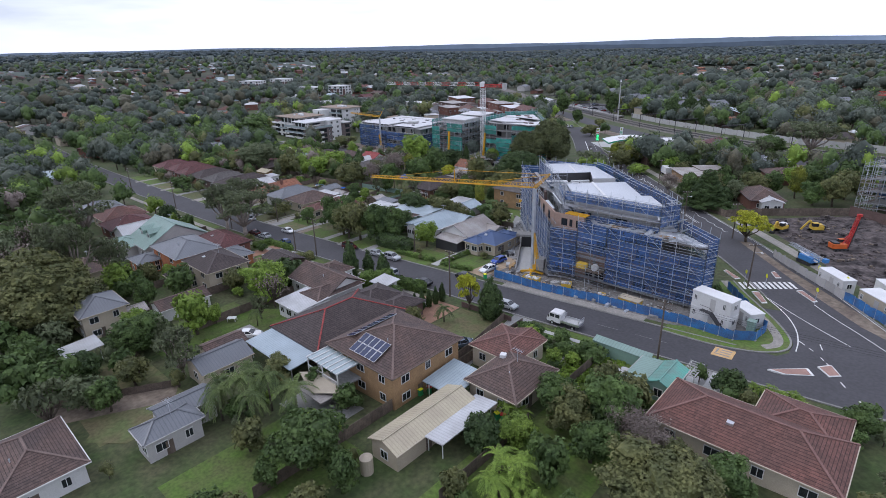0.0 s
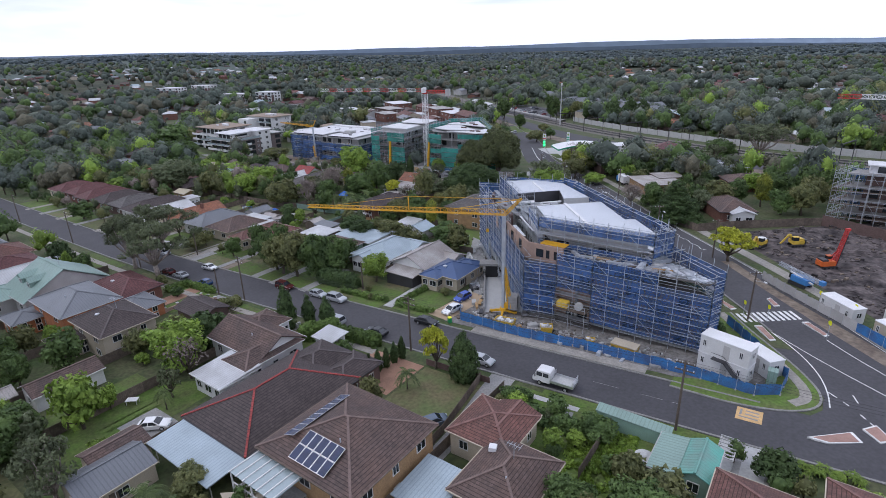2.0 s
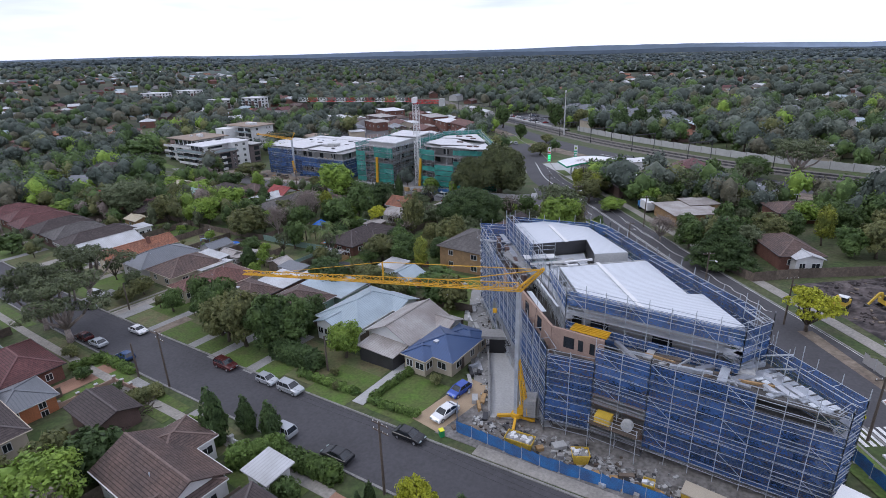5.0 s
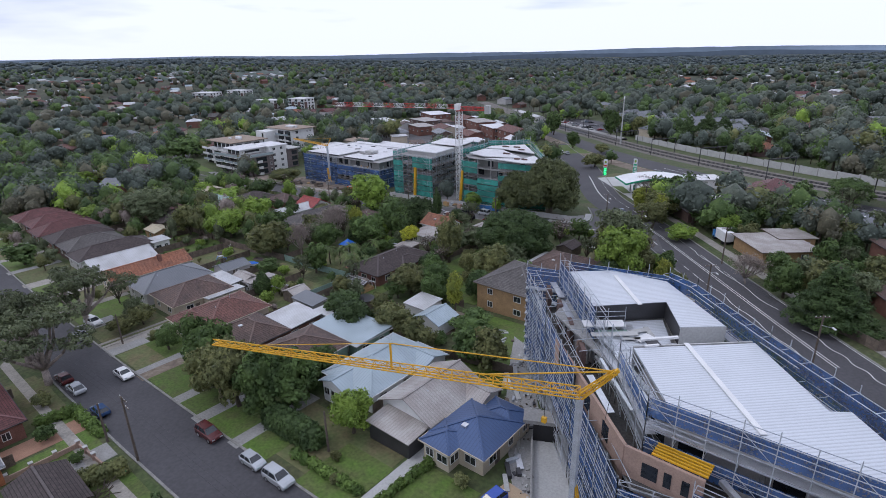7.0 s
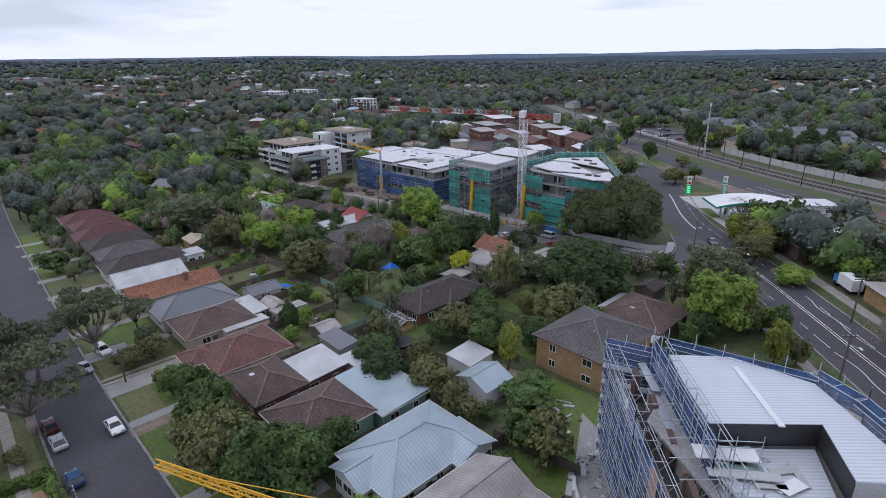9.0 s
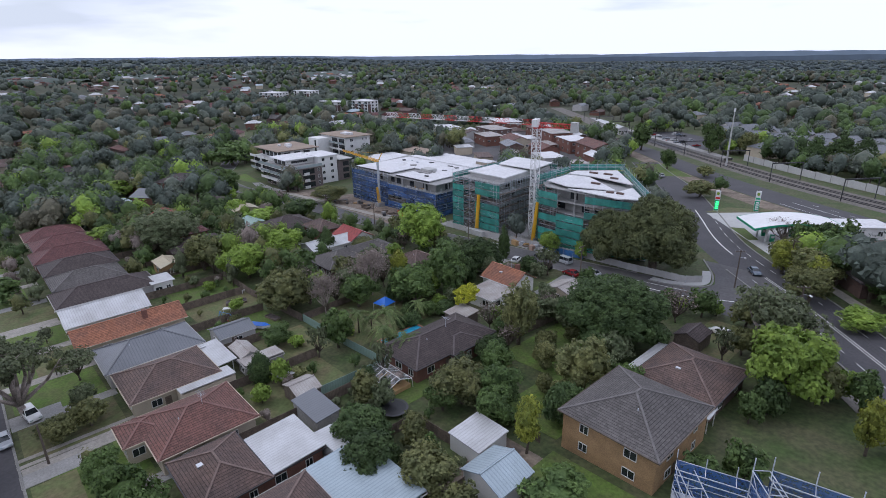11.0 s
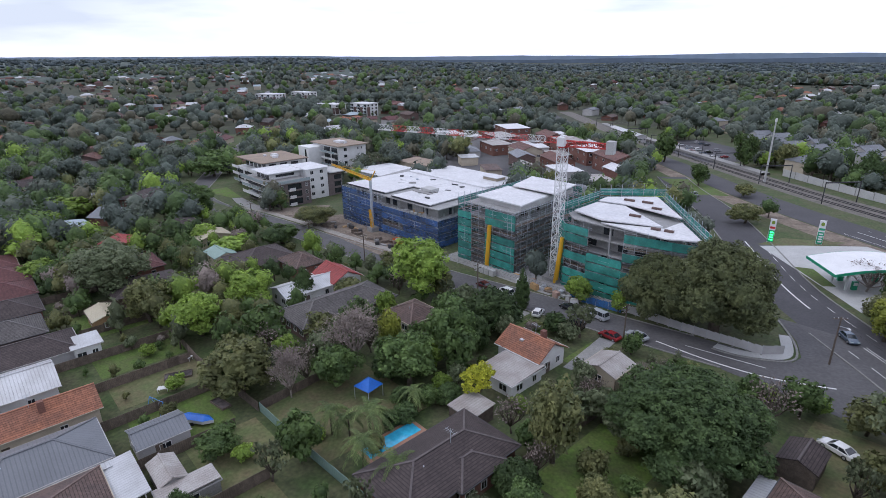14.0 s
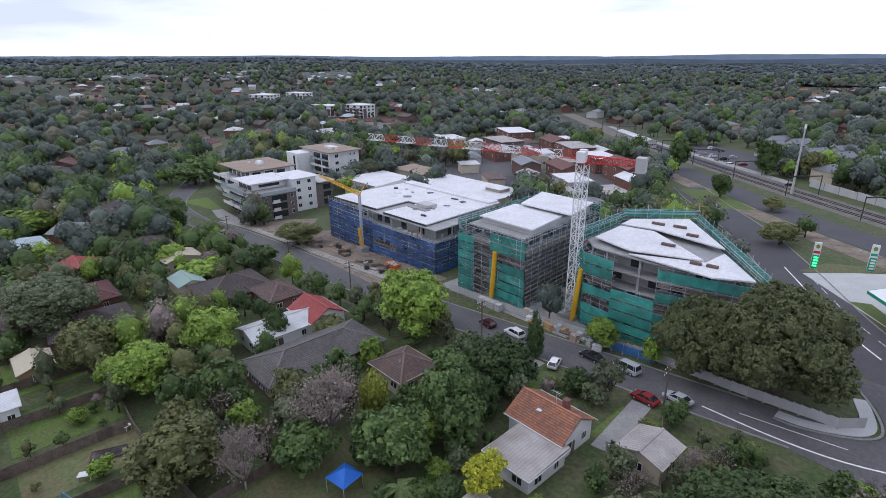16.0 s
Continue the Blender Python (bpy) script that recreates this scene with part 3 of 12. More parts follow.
mark(cut(ROAD_B, -100, -40), 0.25, 0.14, M["paint"], "double white centre line on the main road")
mark(cut(ROAD_B, -100, -40), -0.25, 0.14, M["paint"], "double white centre line on the main road")
mark(cut(ROAD_B, -135, -108), 0.2, 0.3, M["paint"], "white centre line on the main road")
mark(cut(ROAD_B, -60, 2), -5.6, 0.13, M["paint"], "white edge line on the main road")
mark(cut(ROAD_B, -100, -60), 3.3, 0.13, M["paint"], "dashed white lane line", dash=3.0, gap=3.0)
mark(cut(ROAD_B, -130, -60), -3.3, 0.13, M["paint"], "dashed white lane line", dash=3.0, gap=3.0)
mark(cut(ROAD_C, -125, -104), 0.2, 0.16, M["paint"], "white centre line of the side street", lift=0.07)
mark([(-4, 88), (-1, 79), (6, 71)], -2.5, 0.15, M["paint"], "dashed white give way line", dash=1.0, gap=0.8)
mark(cut(ROAD_A, -36, -20), -0.2, 0.10, M["paint_worn"], "short white line along the street", dash=3.0, gap=2.0)
mark(cut(ROAD_D, -118, -40), 0.3, 0.2, M["paint"], "white centre line of the highway", lift=0.08)
mark(cut(ROAD_D, -118, -40), 4.6, 0.15, M["paint"], "white edge line of the highway", lift=0.08)
mark(cut(ROAD_D, -118, -40), -3.0, 0.15, M["paint"], "dashed white lane line of the highway", lift=0.08, dash=3.0, gap=4.0)

def zigzag(line, off, n, label):
    """A zigzag line along a lane."""
    pts = along(line, 1.0)
    step = max(1, len(pts) // n)
    z = [(p + nn * (off + (0.45 if k % 2 else -0.45))) for k, (p, nn, _) in enumerate(pts[::step])]
    return mark([(v.x, v.y) for v in z], 0, 0.14, M["paint"], label, lift=0.068)


for lane, x0, x1 in ((-2.9, -78, -52), (-2.9, -50, -34), (2.9, -64, -40)):
    zigzag(cut(ROAD_B, x0, x1), lane, 7, "white zigzag warning line before the crossing")
# the zebra crossing: bars run along the road
cross = thing("zebra_crossing", pose(0, 0, 0), "white striped zebra crossing on the main road", "crossing", kind="structure")
cd = Vector((-0.57, 0.82, 0)).normalized()
cn = Vector((-cd.y, cd.x, 0))
for i in range(11):
    c = Vector((-17.6, 106.1, 0)) + cn * (i - 5) * 0.86
    mb = Mesh()
    q = [c + cd * a + cn * b for a, b in ((-1.6, -0.24), (1.6, -0.24), (1.6, 0.24), (-1.6, 0.24))]
    mb.poly([(v.x, v.y, G(v.x, v.y) + 0.066) for v in q][::-1])
    part("bar", mb, M["paint"], cross)


def island(pts, label):
    mb = Mesh()
    c = sum((Vector((*p, 0)) for p in pts), Vector()) / len(pts)
    z = G(c.x, c.y)
    mb.prism(pts, z - 0.05, z + 0.17)
    ob = thing("traffic_island", pose(0, 0, 0), label, "traffic island", kind="structure")
    part("kerb_edge", mb, M["paint"], ob)
    mb = Mesh()
    mb.prism([tuple((Vector((*p, 0)).lerp(c, 0.16)).xy) for p in pts], z + 0.1, z + 0.19)
    part("infill", mb, M["red_paint"], ob)


island([(-10.5, 75.3), (-8.5, 75.4), (-5.4, 77.5), (-6.4, 79.0)], "low kerbed traffic island with a worn pink top")
island([(-5.5, 80.0), (-3.9, 78.2), (-2.7, 79.3), (-4.2, 81.6)], "small four sided kerbed traffic island with a worn pink top")
island([(-26.0, 109.2), (-23.0, 106.1), (-22.3, 106.9), (-25.6, 109.8)], "slim red kerbed refuge island at the crossing")
island([(-19.0, 101.4), (-16.4, 97.5), (-15.7, 98.1), (-18.0, 102.0)], "slim red kerbed refuge island at the crossing")
island([(-13.0, 106.0), (-9.8, 102.5), (-9.3, 103.3), (-12.2, 106.6)], "slim red kerbed refuge island at the crossing")
island([(-18.6, 113.1), (-17.2, 110.5), (-16.4, 111.1), (-18.1, 113.8)], "slim red kerbed refuge island at the crossing")
mark([(-17.4, 101.8), (-16.3, 100.2), (-12.7, 95.8), (-10.1, 90.9), (-8.9, 86.5), (-8.6, 83)], 0, 0.16, M["paint"], "curved white edge line round the corner", lift=0.066)
mark([(-8.9, 86.6), (-6.4, 84.2), (-4.4, 81.4)], 0, 0.14, M["paint"], "short white dashes across the side street mouth", lift=0.066, dash=1.0, gap=1.0)
mark([(-16.1, 100.2), (-9.7, 94.2), (-3.0, 88.9)], 0, 0.14, M["paint"], "white lane line on the main road", lift=0.066)
mark([(-9.6, 101.6), (-6.3, 97.7), (-2.8, 94.2), (2.5, 88.4)], 0, 0.14, M["paint"], "white lane line on the main road", lift=0.066)
flat("road_patch", -17.8, 75.4, -15.0, 78.0, 0.068, M["paint_ochre"], "ochre school zone patch painted on the asphalt", "road marking", 2)
mbp = Mesh()
for i, (a, b, c, d) in enumerate(((0.35, 0.5, 2.4, 0.75), (0.35, 1.0, 0.6, 2.2), (0.95, 1.2, 2.4, 1.45), (0.95, 1.9, 2.4, 2.15))):
    q = [(-17.8 + a, 75.4 + b), (-17.8 + c, 75.4 + b), (-17.8 + c, 75.4 + d), (-17.8 + a, 75.4 + d)]
    mbp.poly([(x, y, G(x, y) + 0.074) for x, y in q])
tagged(part("road_marking", mbp, M["concrete"]), "worn pale bars painted on the ochre patch", "road marking", kind="structure")

# site ground, yards, car parks
CORNER = [(-26, 78.4), (-23.0, 78.3), (-18.7, 78.2), (-13.9, 79.2), (-11.2, 80.6), (-9.6, 82.6), (-9.5, 85.0), (-10.4, 87.5), (-12.8, 91.4), (-16.0, 95.5), (-19.7, 100.2), (-23, 105)]
dug, nu, nv = Mesh(), 62, 52
for j in range(nv + 1):
    for i in range(nu + 1):
        u, v = (i / nu - 0.5) * 46, (j / nv - 0.5) * 38
        x, y = -2 - 0.602 * u - 0.799 * v, 142 + 0.799 * u - 0.602 * v
        rim = min(1.0, 8 * min(i / nu, 1 - i / nu, j / nv, 1 - j / nv))
        bumps = 0.55 * noise.noise((x / 2.2, y / 2.2, 2.0)) + 0.8 * noise.noise((x / 7, y / 7, 9.0)) + 0.25 * noise.noise((x / 0.9, y / 0.9, 4.0))
        dug.v.append((x, y, G(x, y) + 0.05 + rim * max(0.0, 0.25 + bumps)))
dug.f = [(j * (nu + 1) + i, j * (nu + 1) + i + 1, (j + 1) * (nu + 1) + i + 1, (j + 1) * (nu + 1) + i) for j in range(nv) for i in range(nu)]
dug.m = [0] * len(dug.f)
tagged(part("site_ground", dug, M["earth"]), "dark churned earth of the excavation site", "bare earth", kind="structure")
clods, rd = Mesh(), np.random.default_rng(19)
for k in range(2600):
    u, v = rd.uniform(-22, 22), rd.uniform(-18, 18)
    x, y = -2 - 0.602 * u - 0.799 * v, 142 + 0.799 * u - 0.602 * v
    if noise.noise((x / 5, y / 5, 1.0)) < -0.12:
        continue
    bumps = 0.55 * noise.noise((x / 2.2, y / 2.2, 2.0)) + 0.8 * noise.noise((x / 7, y / 7, 9.0)) + 0.25 * noise.noise((x / 0.9, y / 0.9, 4.0))
    a = 0.12 + 0.34 * rd.random() ** 2
    clods.obox(x, y, G(x, y) + max(0.0, 0.25 + bumps) - 0.05, a * rd.uniform(0.8, 2.4), a, a * rd.uniform(0.5, 1.1), rd.uniform(0, 180), int(rd.choice((0, 0, 0, 0, 0, 1))))
tagged(part("earth_clods", clods, [M["earth"], M["earth_dry"]]), "scattered dark clods on the churned earth", "rubble", kind="stuff")
flat("site_ground", -64, 80.6, -14, 90.5, 0.05, M["site_dust"], "dusty rubble ground in front of the scaffold", "bare earth", 2)


def patch(name, pts, lift, material, label, category, cell=4.0):
    """A laid area with any outline, cut into cells that follow the ground."""
    bm = bmesh.new()
    f = bm.faces.new([bm.verts.new((x, y, 0)) for x, y in pts])
    if f.normal.z < 0:
        f.normal_flip()
    for ax, lo, hi in ((0, min(p[0] for p in pts), max(p[0] for p in pts)), (1, min(p[1] for p in pts), max(p[1] for p in pts))):
        for k in range(1, int((hi - lo) / cell) + 1):
            co = [0, 0, 0]
            no = [0, 0, 0]
            co[ax], no[ax] = lo + k * cell, 1
            bmesh.ops.bisect_plane(bm, geom=bm.verts[:] + bm.edges[:] + bm.faces[:], plane_co=co, plane_no=no)
    bm.normal_update()
    for v in bm.verts:
        v.co.z = G(v.co.x, v.co.y) + lift
    me = bpy.data.meshes.new(name)
    bm.to_mesh(me)
    bm.free()
    me.materials.append(material)
    return tagged(part(name, me, None), label, category, kind="structure")


patch("verge", [(-2.6, 96.6), (3.2, 92.0), (0.6, 97.2), (-6.6, 105.4), (-16.9, 117.2), (-20.8, 122.2), (-26.6, 130.2), (-28.6, 129.2), (-18.0, 115.6), (-9.2, 104.4)], 0.05, M["earth_dry"], "bare trodden earth and gravel between kerb and site fence", "bare earth")
patch("forecourt", [(-130, 251), (-119.5, 239.5), (-110, 229), (-101.5, 219.5), (-93, 224), (-84, 240), (-96, 258), (-110, 267), (-122, 258)], 0.07, M["concrete_new"], "pale concrete service station forecourt", "forecourt")
patch("verge", [(-192, 320), (-170, 299), (-158, 305), (-180, 327)], 0.07, M["lawn"], "green traffic island lawn at the junction", "grass verge")
patch("verge", [(-118.6, 239.2), (-110.5, 229.8), (-108.4, 231.4), (-115, 240.4)], 0.1, M["lawn"], "green lawn strip in front of the service station", "grass verge")
patch("verge", [(-131, 252), (-121, 257), (-114, 268), (-128, 262)], 0.05, M["lawn_dry"], "worn grass corner by the price signs", "grass verge")
patch("site_ground", [(-84.5, 121.5), (-79, 111.5), (-73, 101.5), (-64, 90), (-58.5, 89), (-66, 100), (-73.5, 110), (-78, 118.5)], 0.052, M["concrete"], "bare concrete and rubble strip beside the scaffold", "bare earth")
patch("lawn", [(-90.3, 124.2), (-88.6, 111.6), (-79.5, 112), (-83.6, 120.4), (-84.5, 124.4)], 0.03, M["lawn"], "overgrown green back yard beside the site", "lawn")
patch("road", [(-118, 186.4), (-113, 186.2), (-107.2, 188.4), (-104.9, 190.6), (-104.4, 193.4), (-106.6, 199), (-112, 207), (-100, 206), (-84, 188), (-78, 176), (-90, 178.4), (-112, 181)], 0.05, M["asphalt_pale"], "wide asphalt mouth of the side street", "road")
strip("kerb", [(-116, 186.6), (-113, 186.4), (-107.2, 188.6), (-104.9, 190.8), (-104.6, 193.4), (-106.8, 199), (-112.4, 207.4)], 0.2, 0.35, 0.16, M["kerb"], "pale concrete kerb round the fig corner", "kerb", 0.2)
strip("footpath", [(-116, 188.2), (-112.4, 188.2), (-107.8, 190.2), (-106.4, 192.0), (-106.6, 194.4), (-108.8, 200)], 0.0, 1.8, 0.12, M["concrete_new"], "pale concrete footpath round the fig corner", "footpath", 0.1)
patch("road", [(-9.3, 82), (-9.3, 85), (-10.2, 87.5), (-12.6, 91.4), (-15.8, 95.5), (-10, 97), (-2, 86), (3, 78), (-4, 76), (-11, 79.2)], 0.045, M["asphalt"], "wide asphalt junction at the corner", "road")
mark([(-124, 182.9), (-114, 182.2), (-106, 183.0), (-98, 186.6)], 0, 0.3, M["paint"], "curved white lane line of the junction", lift=0.075)
patch("verge", [(x, y) for x, y in CORNER] + [(-25, 103), (-22, 97), (-16, 90), (-15.6, 84.5), (-26, 80.8)], 0.12, M["lawn"], "green grass verge round the corner", "grass verge")
strip("kerb", CORNER, 0.0, 0.3, 0.15, M["kerb"], "pale concrete kerb round the corner", "kerb", 0.2)
strip("footpath", CORNER[4:], 1.6, 1.3, 0.14, M["path"], "narrow concrete footpath round the corner", "footpath", 0.1)
patch("lawn", [(-92.3, 29.9), (-80.9, 33.6), (-80.2, 40.4), (-80.2, 45.8), (-84.3, 46.4), (-91.7, 41.1), (-94.5, 36.5)], 0.03, M["lawn"], "mown green back lawn", "lawn")
patch("lawn", [(-57.2, 56.5), (-47.0, 56.5), (-48.3, 65.4), (-57.2, 65.4)], 0.034, M["lawn_dry"], "dry front lawn behind an iron fence", "lawn")
patch("lawn", [(-33.1, 62.6), (-31.3, 53.3), (-23.8, 57), (-24, 65.8), (-31, 66)], 0.03, M["lawn"], "overgrown bright green side yard", "lawn")
strip("verge", cut(ROAD_A, -44.6, -13), -5.7, 1.6, 0.06, M["lawn"], "narrow green verge along the street", "grass verge", 0.1)
patch("yard_earth", [(-104, 124), (-103, 112), (-97, 111), (-93, 118), (-97, 124)], 0.025, M["earth_dry"], "bare brown earth yard round a carport", "bare earth")
# front verges, drives and lawns along the north side of the street
for x0, y0, x1, y1, m in ((-137.6, 77.0, -127.2, 81.8, "lawn_dry"), (-140.6, 86.4, -133.2, 91.0, "lawn"), (-153.6, 77.2, -144.8, 89.2, "lawn_dry"), (-176.4, 77.4, -157.6, 81.6, "lawn"), (-124.6, 77.0, -108, 82.6, "lawn"), (-106, 77.2, -92, 84, "lawn"),
                          (-86, 77.6, -78, 86, "lawn"), (-192, 77.2, -181, 86, "lawn"), (-206, 77.4, -194, 84, "lawn_dry"), (-220, 77.4, -208.6, 85, "lawn"), (-234, 77.6, -222.6, 85, "lawn_dry"), (-247, 78, -236.4, 86, "lawn"), (-262, 78.4, -249.4, 86, "lawn"),
                          (-125, 62.4, -110, 66.4, "lawn"), (-142, 61.6, -129.6, 66.0, "lawn_dry"), (-170, 62, -152, 66.4, "lawn"), (-108, 62.4, -97, 66.6, "lawn")):
    flat("lawn", x0, y0, x1, y1, 0.042, M[m], "mown front lawn beside the street" if m == "lawn" else "patchy dry front lawn beside the street", "lawn")
for x, y1, w, m in ((-143.0, 92, 0.8, "path"), (-144.6, 92, 0.8, "path"), (-139.4, 82.8, 3.0, "concrete"), (-125.9, 83.4, 2.6, "earth_dry"), (-179.3, 84, 2.8, "path"), (-156.0, 83, 2.6, "concrete"), (-193, 88, 2.6, "path"), (-207.4, 88, 2.6, "concrete"), (-221.4, 88, 2.6, "path"), (-235.4, 88, 2.6, "concrete"), (-248.4, 88, 2.6, "path"), (-107.2, 88, 2.4, "concrete")):
    flat("driveway", x - w / 2, 76.2, x + w / 2, y1, 0.062, M[m], "narrow concrete driveway from the street" if m != "earth_dry" else "bare gravel driveway from the street", "driveway")
flat("site_ground", -245, 178, -188, 193, 0.05, M["earth_dry"], "rubble strewn ground of a building site", "bare earth", -2)
flat("site_ground", -186, 187.5, -150, 207, 0.05, M["concrete"], "concrete apron of a building site", "bare earth", -2)
flat("car_park", -252, 390, -172, 430, 0.06, M["asphalt"], "asphalt station car park", "car park", -38)
patch("shop_forecourt", [(-300, 268), (-262, 258), (-196, 266), (-184, 300), (-206, 330), (-262, 372), (-320, 400), (-352, 372), (-330, 318)], 0.045, M["asphalt_pale"], "grey asphalt lanes and parking behind the shops", "car park", 7.0)
flat("shop_forecourt", -262, 268, -190, 300, 0.06, M["asphalt"], "grey asphalt car park between shops", "car park", -30)
strip("verge", cut(ROAD_D, -230, 120), 10.0, 7.0, 0.03, M["earth_dry"], "bare brown strip between highway and railway", "bare earth")
strip("rail_bed", RAIL, 0, 13.0, 0.05, M["ballast"], "stony railway bed with two tracks", "railway")
for off in (-3.1, -1.67, 1.67, 3.1):
    strip("rail", cut(RAIL, -300, 60), off, 0.12, 0.3, M["steel_dark"], "steel railway rail", "rail", 0.2)


# ---- kinds of things ----
def window_on(parent, p, face, w, h):
    """A window with frame, pane and sill on a wall; face is the wall's outward angle in degrees."""
    m = Matrix.Translation(p) @ Matrix.Rotation(radians(face + 90), 4, "Z")
    fr = Mesh()
    for x0, z0, x1, z1 in ((-w / 2, -h / 2, -w / 2 + 0.08, h / 2), (w / 2 - 0.08, -h / 2, w / 2, h / 2), (-w / 2, -h / 2, w / 2, -h / 2 + 0.08), (-w / 2, h / 2 - 0.08, w / 2, h / 2), (-0.03, -h / 2, 0.03, h / 2)):
        fr.box(x0, -0.07, z0, x1, 0.02, z1)
    key = ("window_mesh", round(w, 1), round(h, 1))
    if key not in CACHE:
        pn = Mesh().box(-w / 2 + 0.06, -0.035, -h / 2 + 0.06, w / 2 - 0.06, 0.0, h / 2 - 0.06)
        CACHE[key] = (fr.data("window", M["white_paint"]), pn.data("pane", M["glass"]))
    a, b = CACHE[key]
    win = part("window", a, None, parent)
    win.matrix_local = m
    part("pane", b, None, win)
    return win


CACHE, FOOT = {}, []


def roof_mesh(kind, L, W, h, rise, over, thick=0.14):
    """A hipped, gabled or skillion roof over L x W; the ridge runs along the longer side."""
    mb = Mesh()
    a, b = L / 2 + over, W / 2 + over
    r = rise
    if kind == "hip":
        if a >= b:
            e = a - b
            rd = [(-e, 0, h + r), (e, 0, h + r)]
            quads = [[(-a, -b), (a, -b), 1, 0], [(a, b), (-a, b), 0, 1]]
            tris = [[(a, -b), (a, b), 1], [(-a, b), (-a, -b), 0]]
        else:
            e = b - a
            rd = [(0, -e, h + r), (0, e, h + r)]
            quads = [[(a, -b), (a, b), 1, 0], [(-a, b), (-a, -b), 0, 1]]
            tris = [[(-a, -b), (a, -b), 0], [(a, b), (-a, b), 1]]
        for p, q, i, j in quads:
            mb.poly([(*p, h), (*q, h), rd[i], rd[j]])
        for p, q, i in tris:
            mb.poly([(*p, h), (*q, h), rd[i]])
        edges = [(rd[0], rd[1])] + [((sx * a, sy * b, h), rd[(1 if (sx if a >= b else sy) > 0 else 0)]) for sx in (-1, 1) for sy in (-1, 1)]
    elif kind in ("gable_x", "gable_y"):
        if kind == "gable_x":
            mb.poly([(-a, -b, h), (a, -b, h), (a, 0, h + r), (-a, 0, h + r)])
            mb.poly([(a, b, h), (-a, b, h), (-a, 0, h + r), (a, 0, h + r)])
            edges = [((-a, 0, h + r), (a, 0, h + r))]
        else:
            mb.poly([(a, -b, h), (a, b, h), (0, b, h + r), (0, -b, h + r)])
            mb.poly([(-a, b, h), (-a, -b, h), (0, -b, h + r), (0, b, h + r)])
            edges = [((0, -b, h + r), (0, b, h + r))]
    elif kind in ("skillion_y", "flat"):
        mb.poly([(-a, -b, h), (a, -b, h), (a, b, h + r), (-a, b, h + r)])
        edges = []
    else:
        mb.poly([(-a, -b, h), (a, -b, h + r), (a, b, h + r), (-a, b, h)])
        edges = []
    low = [tuple(Vector(v) - Vector((0, 0, thick))) for v in mb.v]
    n, faces = len(mb.v), list(mb.f)
    mb.v += low
    for f in faces:
        mb.f.append(tuple(i + n for i in reversed(f)))
        for i in range(len(f)):
            j = (i + 1) % len(f)
            mb.f.append((f[i] + n, f[j] + n, f[j], f[i]))
    mb.m = [0] * len(mb.f)
    cap = Mesh()
    for p, q in edges:
        cap.beam((p[0], p[1], p[2] + 0.03), (q[0], q[1], q[2] + 0.03), 0.26, 0.1)
    return mb, cap


vent_pipes = [0]


